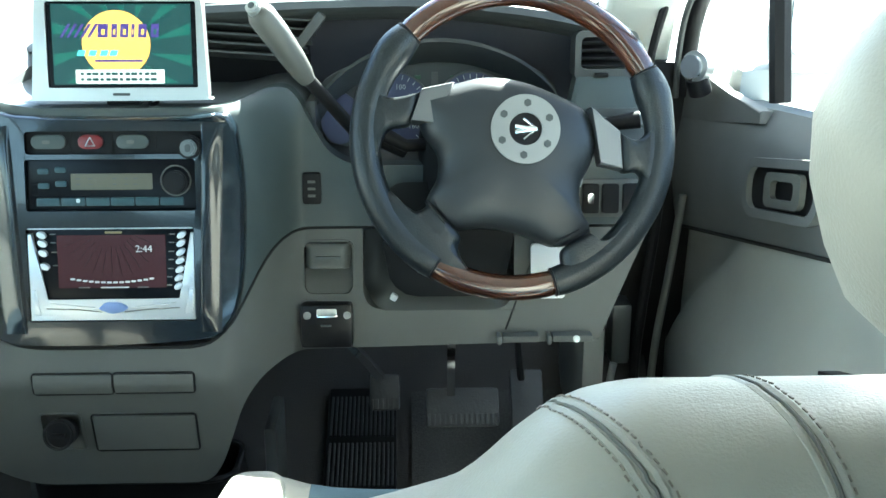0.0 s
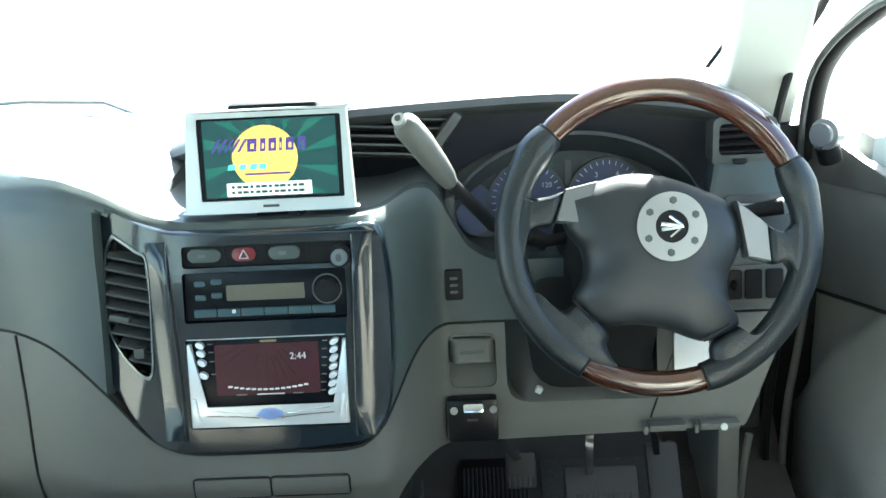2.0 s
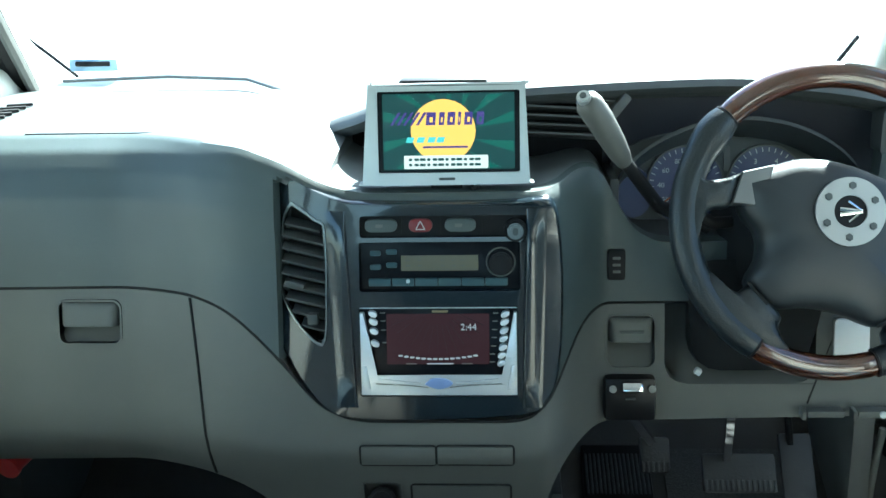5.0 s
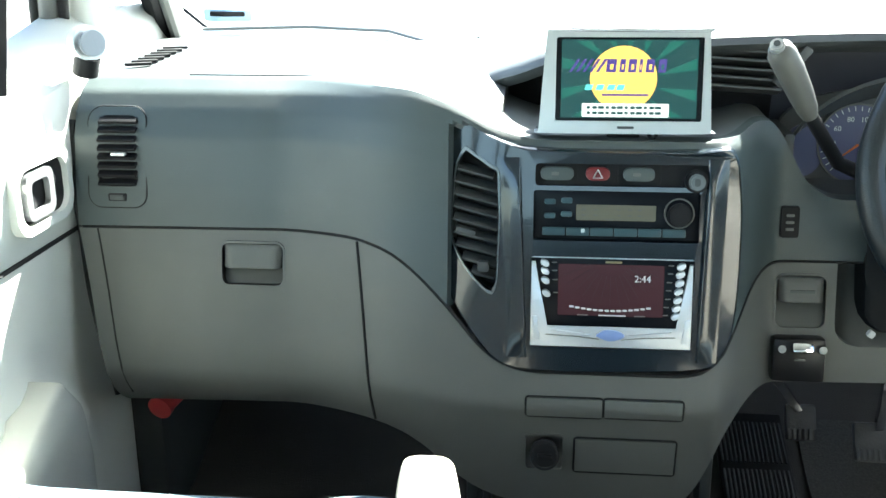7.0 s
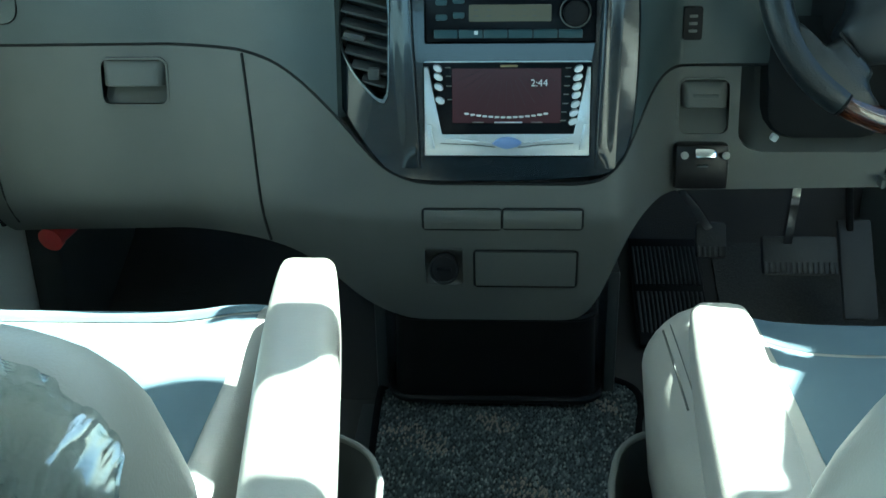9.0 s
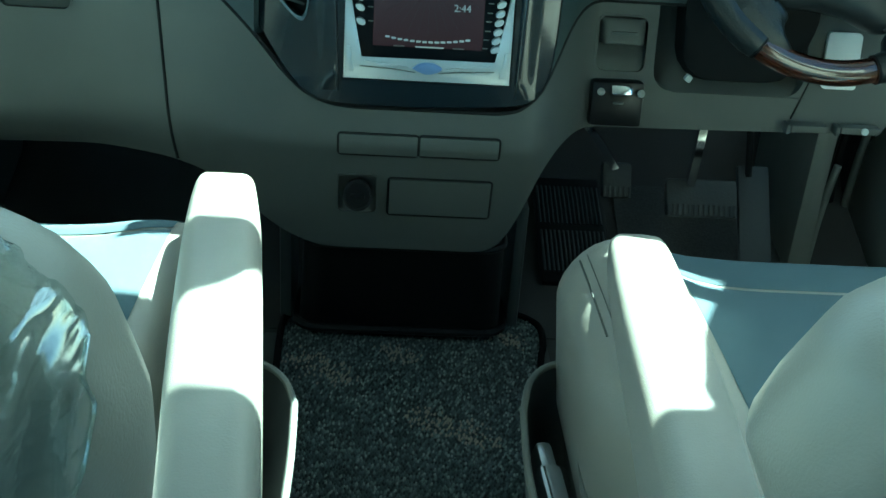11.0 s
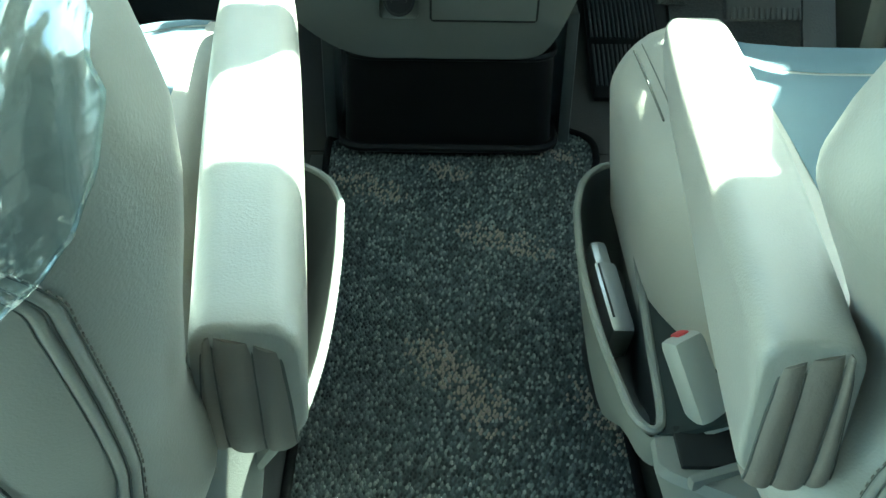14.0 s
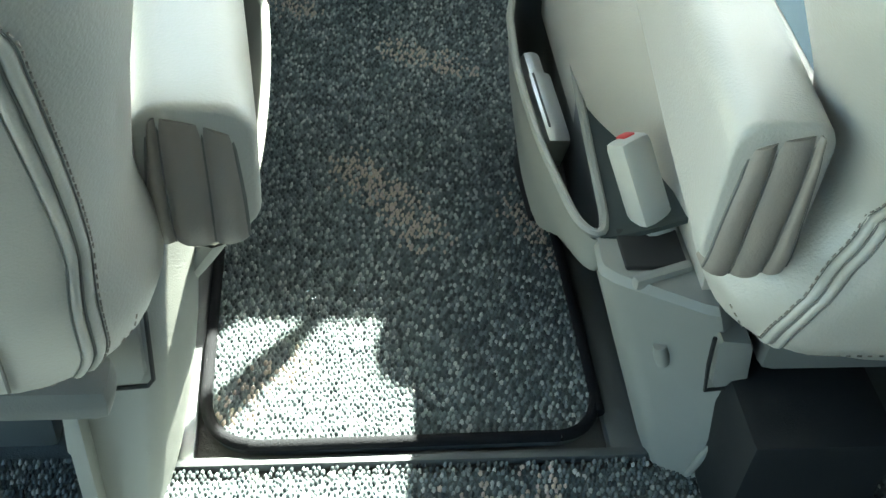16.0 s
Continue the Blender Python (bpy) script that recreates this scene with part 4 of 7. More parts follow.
# ---- gauges ----
cl = thing("instrument_cluster", (0.36, 1.37, 0.52), "dark instrument cluster with blue dials", "instrument cluster")
M_DIAL = material("dim_blue_dial", (0.060, 0.068, 0.135), 0.35, var=0.1, bump=0)
cf = lambda o: (lambda u, v: (u, 1.362 + 0.25 * (v - 0.58) - o, v))
part("panel", prism(bm_new(), spline([(0.208, 0.560), (0.214, 0.600), (0.27, 0.625), (0.35, 0.632), (0.44, 0.626), (0.495, 0.60), (0.50, 0.555), (0.48, 0.53), (0.36, 0.522), (0.24, 0.525), (0.215, 0.54), (0.208, 0.560)], 40)[:-1], cf(0), cf(-0.01)), M_TRIM_D, cl)
part("cowl", grid(bm_new(), [[(x, 1.362 - 0.06 * v, 0.520 + 0.105 * math.sin(math.pi * s) ** 0.45 + 0.03 * v) for s in np.linspace(0.02, 0.98, 24) for x in [0.205 + 0.30 * s]] for v in np.linspace(0, 1, 5)], (0, 0.004, 0.004)), M_TRIM_D, cl)
for cx, cz, r, nums in ((0.300, 0.566, 0.046, ("20", "40", "60", "80", "100", "120", "140", "160")), (0.398, 0.566, 0.046, ("1", "2", "3", "4", "5", "6"))):
    d = part("dial", prism(bm_new(), [(cx + r * math.cos(a), cz + r * math.sin(a)) for a in np.linspace(0, 2 * math.pi, 41)[:-1]], cf(0.003), cf(0)), M_DIAL, cl, "blue-grey dial with white figures")
    part("dial_rim", frame_plate(bm_new(), [(cx + (r + 0.002) * math.cos(a), cz + (r + 0.002) * math.sin(a)) for a in np.linspace(0, 2 * math.pi, 41)[:-1]], [(cx + r * math.cos(a), cz + r * math.sin(a)) for a in np.linspace(0, 2 * math.pi, 41)[:-1]], cf(0.006), cf(0)), M_TRIM, d)
    for k, tx in enumerate(nums):
        a = radians(215 - 250 * k / (len(nums) - 1))
        text(tx, 0.009, M_INK, d, Matrix.Translation(cf(0.004)(cx + 0.030 * math.cos(a), cz + 0.030 * math.sin(a))) @ pose(0, 0, 0, 76), "figure")
    for k in range(26):
        a = radians(225 - 270 * k / 25)
        part("tick", prism(bm_new(), [(cx + rr * math.cos(a + da), cz + rr * math.sin(a + da)) for rr, da in ((0.039, -0.012), (0.044, -0.012), (0.044, 0.012), (0.039, 0.012))], cf(0.0038), cf(0.003)), M_INK, d, "", True)
    part("needle", tube(bm_new(), [cf(0.006)(cx, cz), cf(0.006)(cx - 0.03, cz - 0.022)], [0.0016, 0.0006], 6), material("orange_needle", (0.5, 0.12, 0.02), 0.5, bump=0), d)
for cx in (0.236, 0.462):
    part("small_gauge", prism(bm_new(), [(cx + 0.024 * math.cos(a), 0.558 + 0.030 * math.sin(a)) for a in np.linspace(0, 2 * math.pi, 25)[:-1]], cf(0.003), cf(0)), M_DIAL, cl)
part("warning_strip", prism(bm_new(), rrect(0.008, 0.030, 0.001, 2, 0.351, 0.597), cf(0.002), cf(0)), M_TRIM, cl)
for x in (0.330, 0.374):
    part("warning_lamp", prism(bm_new(), rrect(0.008, 0.004, 0.001, 2, x, 0.606), cf(0.002), cf(0)), material("dim_green_lamp", (0.03, 0.09, 0.04), 0.4, bump=0), cl)

# ---- driver's lower dash ----
fz = thing("fuse_box_cover", (0.225, 1.25, 0.375), "grey fuse box cover with a recessed pull", "fuse cover")
fx, fzc = 0.2245, 0.4030
carve(lower_panel, prism(bm_new(), rrect(0.056, 0.060, 0.010, 5, fx, fzc), on_dash(0.02), on_dash(-0.030)))
part("rim", frame_plate(bm_new(), rrect(0.060, 0.064, 0.012, 5, fx, fzc), rrect(0.056, 0.060, 0.010, 5, fx, fzc), on_dash(0.0016), on_dash(-0.006)), M_TRIM, fz)
part("recess", grid(bm_new(), [[(x, dash_y(x, z) + d, z) for x in np.linspace(fx - 0.029, fx + 0.029, 10)] for z, d in ((fzc - 0.0315, 0.0), (fzc - 0.027, 0.003), (fzc - 0.016, 0.010), (fzc, 0.020), (fzc + 0.0315, 0.026))], (0, 0.004, 0)), M_TRIM, fz)
part("pull", grid(bm_new(), [[(x, dash_y(x, z) - d * min(1, 8 * min(u, 1 - u)) ** 0.5, z) for u in np.linspace(0, 1, 16) for x in [fx - 0.0255 + 0.051 * u]] for z, d in spline([(fzc + 0.028, 0.002), (fzc + 0.024, 0.006), (fzc + 0.012, 0.0085), (fzc + 0.004, 0.010), (fzc + 0.001, 0.009), (fzc, 0.003)], 14)], (0, 0.004, 0)), M_TRIM, fz)
part("pull_mark", grid(bm_new(), [[(x, dash_y(x, z) - 0.0098, z) for x in np.linspace(fx - 0.014, fx + 0.014, 4)] for z in (fzc + 0.0120, fzc + 0.0150)], (0, 0.002, 0)), M_TRIM_D, fz)
sws = thing("dash_switch", (0.207, 1.225, 0.495), "small black rocker switch with pale marks", "switch")
part("frame", prism(bm_new(), rrect(0.021, 0.036, 0.003, 3, 0.207, 0.4945), on_dash(0.004), on_dash(-0.006), 0.001), M_BLACK, sws)
for dz in (-0.008, 0.0, 0.008):
    part("mark", prism(bm_new(), rrect(0.009, 0.003, 0.0008, 2, 0.207, 0.4945 + dz), on_dash(0.0052), on_dash(0.003)), M_TRIM, sws)
swp = thing("switch_panel", (0.55, 1.255, 0.48), "grey switch panel with three rocker switches", "switch panel")
part("plate", prism(bm_new(), rrect(0.078, 0.044, 0.004, 3, 0.553, 0.481), on_dash(0.003), on_dash(-0.01), 0.001), M_TRIM, swp)
for k, x in enumerate((0.528, 0.551, 0.575)):
    part("rocker", prism(bm_new(), rrect(0.020, 0.034, 0.003, 3, x, 0.481), on_dash(0.006), on_dash(0.001), 0.0015), M_BLACK, swp)
part("button", prism(bm_new(), rrect(0.007, 0.012, 0.003, 3, 0.528, 0.482), on_dash(0.008), on_dash(0.004)), M_CHROME, swp)
mir = thing("mirror_switch", (0.556, 1.262, 0.56), "silver mirror adjuster on a dark plate", "switch")
part("plate", prism(bm_new(), rrect(0.070, 0.046, 0.004, 3, 0.556, 0.560), on_dash(0.002), on_dash(-0.01), 0.001), M_TRIM_D, mir)
part("key", prism(bm_new(), rrect(0.034, 0.014, 0.003, 3, 0.545, 0.566), on_dash(0.006), on_dash(0.001), 0.001), M_SILVER, mir)
kx, kz = 0.352, 0.416
carve(lower_panel, prism(bm_new(), rrect(0.176, 0.124, 0.022, 5, kx, kz), on_dash(0.03), on_dash(-0.075)))
part("knee_recess", grid(bm_new(), [[(x, dash_y(x, z) + d + 0.05 * smooth(0.02, 0.0, x - kx + 0.09), z) for x in np.linspace(kx - 0.091, kx + 0.091, 14)] for z, d in ((kz - 0.063, -0.001), (kz - 0.056, 0.008), (kz - 0.046, 0.022), (kz - 0.020, 0.040), (kz + 0.030, 0.052))], (0, 0.004, 0)), M_TRIM, dash, "grey recess under the column")
part("cable_clip", box(bm_new(), (0.300, 1.222, 0.374), (0.008, 0.008, 0.008), 0.002, pose(0, 0, 0, 0, 30, 0)), M_INK, dash)
for x, w in ((0.446, 0.042), (0.506, 0.046)):
    part("card_slot", box(bm_new(), (x, 1.214, 0.326), (w, 0.016, 0.008), 0.002), M_TRIM, dash)
    part("slot_lip", box(bm_new(), (x - w / 2 - 0.004, 1.213, 0.325), (0.005, 0.018, 0.011), 0.002), M_TRIM, dash)
part("slot_lamp", disc(bm_new(), (0.510, 1.203, 0.327), (0, -1, 0.1), 0.004, 0.003, 14), M_INK, dash)
seam(dash, [(0.43 + 0.035 * v, dash_y(0.45, 0.33 + 0.1 * v) - 0.0005, 0.33 + 0.09 * v) for v in np.linspace(0, 1, 6)])
lab = thing("paper_label", (0.479, 1.24, 0.37), "small white paper label on the lower dash panel", "label")
part("sheet", prism(bm_new(), rrect(0.040, 0.062, 0.004, 3, 0.479, 0.398), on_dash(0.006), on_dash(0.0005)), material("white_paper", (0.82, 0.82, 0.80), 0.7, var=0.03, bump=0.05), lab)
etc = thing("card_reader", (0.222, 1.225, 0.31), "glossy black toll card reader with a chrome latch", "card reader")
part("body", box(bm_new(), (0.222, 1.238, 0.338), (0.060, 0.05, 0.052), 0.006, pose(0, 0, 0, -8)), material("satin_black", (0.006, 0.006, 0.007), 0.3, bump=0, spec=0.25), etc)
part("latch", box(bm_new(), (0.2235, 1.210, 0.3585), (0.024, 0.012, 0.011), 0.003, pose(0, 0, 0, -30)), M_CHROME, etc, "chrome latch")
for x in (0.201, 0.2465):
    part("knob", disc(bm_new(), (x, 1.208, 0.3575), (0, -0.9, 0.4), 0.0045, 0.008, 16, 0.001), M_CHROME, etc)
part("slot_mark", box(bm_new(), (0.222, 1.2105, 0.3440), (0.012, 0.003, 0.002), 0.0005), M_TRIM, etc)

# ---- pedals and footwell ----
M_RUBBER = material("ribbed_black_rubber", (0.042, 0.045, 0.050), 0.6, grain=300, bump=0.4)


def pedal(name, c, w, h, tilt, arm, label, ribs):
    """A rubber-faced pedal hung from an arm."""
    p = thing(name, c, label, "pedal", "foot pedals")
    m = pose(0, 0, 0, tilt)
    part("pad", box(bm_new(), c, (w, 0.014, h), 0.006, m), M_RUBBER, p)
    for k in range(ribs):
        u = -w / 2 + w * (k + 0.5) / ribs
        part("rib", box(bm_new(), Vector(c) + m @ Vector((u, -0.007, -h * 0.34)), (w / ribs * 0.55, 0.004, h * 0.30), 0.001, m), M_RUBBER, p)
    part("arm", tube(bm_new(), arm, 0.0075, 4), M_CHROME, p, "bare metal arm")
    return p


pedal("brake_pedal", (0.388, 1.365, 0.165), 0.098, 0.052, -35, [(0.372, 1.375, 0.17), (0.372, 1.365, 0.22), (0.373, 1.36, 0.29), (0.375, 1.42, 0.40)], "wide black rubber brake pedal on a metal arm", 14)
pedal("parking_brake_pedal", (0.283, 1.42, 0.163), 0.042, 0.05, -30, [(0.280, 1.425, 0.18), (0.256, 1.418, 0.215), (0.232, 1.412, 0.244), (0.225, 1.45, 0.33)], "small ribbed parking brake pedal on a metal arm", 6)
acc = thing("accelerator_pedal", (0.485, 1.42, 0.07), "long black accelerator pedal", "pedal", "foot pedals")
part("pad", box(bm_new(), (0.482, 1.41, 0.125), (0.046, 0.012, 0.14), 0.005, pose(0, 0, 0, -38)), M_RUBBER, acc)
part("arm", tube(bm_new(), [(0.475, 1.44, 0.17), (0.462, 1.46, 0.30)], 0.005, 8), M_BLACK, acc)
fr = thing("footrest", (0.25, 1.55, 0.02), "ribbed black rubber foot rest", "foot rest")
part("plate", box(bm_new(), (0.245, 1.50, 0.045), (0.105, 0.22, 0.010), 0.004, pose(0, 0, 0, 20)), M_BLACK, fr)
for k in range(15):
    for dy in (-0.048, 0.048):
        part("rib", box(bm_new(), Vector((0.199 + k * 0.0066, 1.498, 0.0505)) + pose(0, 0, 0, 20) @ Vector((0, dy, 0)), (0.0034, 0.082, 0.003), 0.001, pose(0, 0, 0, 20)), M_RUBBER, fr)
flare = thing("road_flare", (-0.565, 1.29, 0.235), "red emergency road flare clipped under the glovebox", "road flare")
M_RED = material("red_plastic", (0.42, 0.03, 0.03), 0.45, bump=0.1)
part("tube", tube(bm_new(), [(-0.566, 1.27, 0.224), (-0.545, 1.33, 0.240), (-0.53, 1.40, 0.252)], 0.014, 16), M_RED, flare)
part("cap", tube(bm_new(), [(-0.5675, 1.264, 0.2225), (-0.566, 1.272, 0.2245)], 0.0165, 18), M_RED, flare)
part("clip", tube(bm_new(), [(-0.545 + 0.017 * math.cos(a), 1.33, 0.240 + 0.017 * math.sin(a)) for a in np.linspace(0, 2 * math.pi, 15)], 0.003, 6), M_BLACK, flare)
# ---- setting: ground, floor, shell of the van ----
solo("ground", grid(bm_new(), [[(x, y, -0.45) for x in np.linspace(-1500, 1500, 9)] for y in np.linspace(-1500, 1500, 9)]), M_GROUND,
     "pale sunlit asphalt round the parked van", "ground", "structure")
M_CREAM = material("pale_grey_pillar_plastic", (0.52, 0.53, 0.49), 0.6, grain=700, bump=0.15, var=0.05)
flr = solo("floor", box(bm_new(), (0, 0.2, -0.035), (1.5, 3.2, 0.04)), M_CARPET, "dark carpeted van floor", "floor", "structure")
part("toe_board", grid(bm_new(), [[(x, y, z) for x in np.linspace(-0.70, 0.70, 6)] for y, z in ((1.28, -0.012), (1.45, 0.01), (1.62, 0.08), (1.78, 0.24), (1.84, 0.50))], (0, 0.02, -0.02)), M_CARPET, flr)
solo("wall_front", box(bm_new(), (0, 2.0, 0.1), (1.5, 0.04, 1.0)), M_BLACK, "dark firewall ahead of the footwells", "wall", "structure")
rw = thing("wall_rear", (0, -1.4, -0.05), "grey tailgate with a wide rear window", "wall", kind="structure")
part("panel", box(bm_new(), (0, -1.4, 0.315), (1.6, 0.04, 0.93), 0.01), M_TRIM, rw)
part("header", box(bm_new(), (0, -1.4, 1.07), (1.6, 0.04, 0.14), 0.01), M_CREAM, rw)
for s in (-1, 1):
    part("post", box(bm_new(), (s * 0.72, -1.4, 0.885), (0.16, 0.04, 0.23), 0.01), M_CREAM, rw)
HEAD_Y, HEAD_Z = 1.275, 1.075
roof = bm_new()
grid(roof, [[(x, y - (0.16 * x * x if y == HEAD_Y else 0.0), HEAD_Z + 0.035 - 0.10 * (abs(x) / 0.70) ** 4 + (0.03 if y < 1.0 else 0.0)) for x in np.linspace(-0.70, 0.70, 21)] for y in (HEAD_Y, 1.15, 0.95, 0.3, -0.5, -1.4)], (0, 0, 0.04))
solo("ceiling", roof, M_ROOF, "pale cloth headliner", "ceiling", "structure")

# windscreen and its pillars
ws = thing("windscreen", (0, 1.9, 0.66), "large clear windscreen above the dashboard", "windscreen", kind="structure")
def screen(u, v):
    """A place on the windscreen: u across, v up."""
    x = (0.70 - 0.06 * v) * u
    return (x, 2.12 - 0.34 * u * u - (2.12 - HEAD_Y - 0.34 * u * u * 0.75) * v, 0.655 + (HEAD_Z + 0.03 - 0.05 * u * u - 0.655) * v + 0.02 * math.sin(math.pi * v))
gl = part("pane", grid(bm_new(), [[screen(u, v) for u in np.linspace(-1, 1, 21)] for v in np.linspace(0, 1, 9)]), M_GLASS, ws)
gl.visible_shadow = False
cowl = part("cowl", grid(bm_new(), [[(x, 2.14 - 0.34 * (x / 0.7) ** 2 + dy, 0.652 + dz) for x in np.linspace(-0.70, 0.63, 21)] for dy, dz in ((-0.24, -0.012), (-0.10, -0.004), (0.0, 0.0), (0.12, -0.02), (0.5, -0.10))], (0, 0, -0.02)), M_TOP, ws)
for s in (-1, 1):
    pl = thing("pillar_1" if s < 0 else "pillar_2", (s * 0.68, 1.7, 0.6), "pale grey windscreen pillar trim", "pillar", kind="structure")
    rings = []
    left = spline([(-0.705, 1.51, 0.56), (-0.692, 1.455, 0.67), (-0.667, 1.40, 0.77), (-0.640, 1.33, 0.90), (-0.610, 1.25, 1.07)], 16)
    for k, v in enumerate(np.linspace(-0.2, 1, 16)):
        c = Vector(left[k]) if s < 0 else Vector((0.662 - 0.055 * v - 0.035 * smooth(0.35, 0.95, v), 1.70 - 0.43 * v, 0.60 + 0.475 * v))
        rings.append([c + Vector((s * p, q, 0)) for p, q in rrect((0.034 if s < 0 else 0.105) + 0.03 * smooth(0.35, 0.95, v), 0.075 if s > 0 else 0.05, 0.014, 4)])
    part("trim", loft(bm_new(), rings), M_CREAM, pl)
# out of view; added to set where the sun ends on the driver armrest
visor = thing("sun_visor", (0.47, 1.25, 1.07), "unseen pale cloth sun visor folded up at the header, added to shade the driver seat", "sun visor")
part("board", prism(bm_new(), spline([(0.27, 1.20), (0.275, 1.285), (0.30, 1.296), (0.40, 1.286), (0.50, 1.270), (0.60, 1.250), (0.625, 1.235), (0.62, 1.17), (0.45, 1.19), (0.27, 1.20)], 60)[:-1], lambda u, v: (u, v, 1.101 - 0.10 * (u / 0.70) ** 4), lambda u, v: (u, v, 1.113 - 0.10 * (u / 0.70) ** 4), 0.004), M_ROOF, visor)
part("hinge_rod", tube(bm_new(), [(0.29, 1.21, 1.100), (0.60, 1.19, 1.05), (0.63, 1.19, 1.05)], 0.005, 8), M_CREAM, visor)
rvm = thing("rear_view_mirror", (0.03, 1.33, 1.05), "black rear-view mirror hung from the windscreen header", "mirror")
shell = bm_new()
loft(shell, [[Vector((0.030 + u, y - 0.10 * v, 0.959 + v)) for u, v in rrect(w, h, h * 0.36, 6)] for y, w, h in ((1.268, 0.236, 0.084), (1.276, 0.246, 0.095), (1.292, 0.240, 0.090), (1.308, 0.200, 0.060))])
part("housing", shell, M_BLACK, rvm)
part("mirror_glass", prism(bm_new(), rrect(0.228, 0.078, 0.028, 6, 0.030, 0.959), lambda u, v: (u, 1.2665 - 0.10 * (v - 0.959), v), lambda u, v: (u, 1.2690 - 0.10 * (v - 0.959), v)), M_CHROME, rvm)
part("stem", tube(bm_new(), [(0.030, 1.300, 0.955), (0.030, 1.325, 0.99), (0.030, 1.335, 1.05)], [0.010, 0.008, 0.012], 10), M_BLACK, rvm)
wip = thing("windscreen_wiper", (-0.74, 1.95, 0.64), "thin black wiper arm outside the windscreen", "wiper", "wipers")
part("arm", tube(bm_new(), [(-0.82, 1.95, 0.735), (-0.79, 1.95, 0.714), (-0.755, 1.95, 0.688), (-0.69, 1.93, 0.645)], 0.003, 6), M_BLACK, wip)
wip2 = thing("windscreen_wiper", (0.62, 1.90, 0.60), "thin black wiper arm outside the windscreen", "wiper", "wipers")
part("arm", tube(bm_new(), [(0.67, 1.90, 0.690), (0.626, 1.90, 0.632), (0.61, 1.91, 0.60)], 0.0035, 6), M_BLACK, wip2)
sens = thing("dash_sensor", (-0.62, 1.84, 0.66), "small pale blue plastic sensor on the dash top", "sensor")
part("body", box(bm_new(), (-0.615, 1.84, 0.680), (0.085, 0.05, 0.022), 0.007), material("pale_blue_plastic", (0.28, 0.42, 0.55), 0.5), sens)
part("lens", box(bm_new(), (-0.615, 1.816, 0.682), (0.06, 0.006, 0.008), 0.002), M_BLACK, sens)

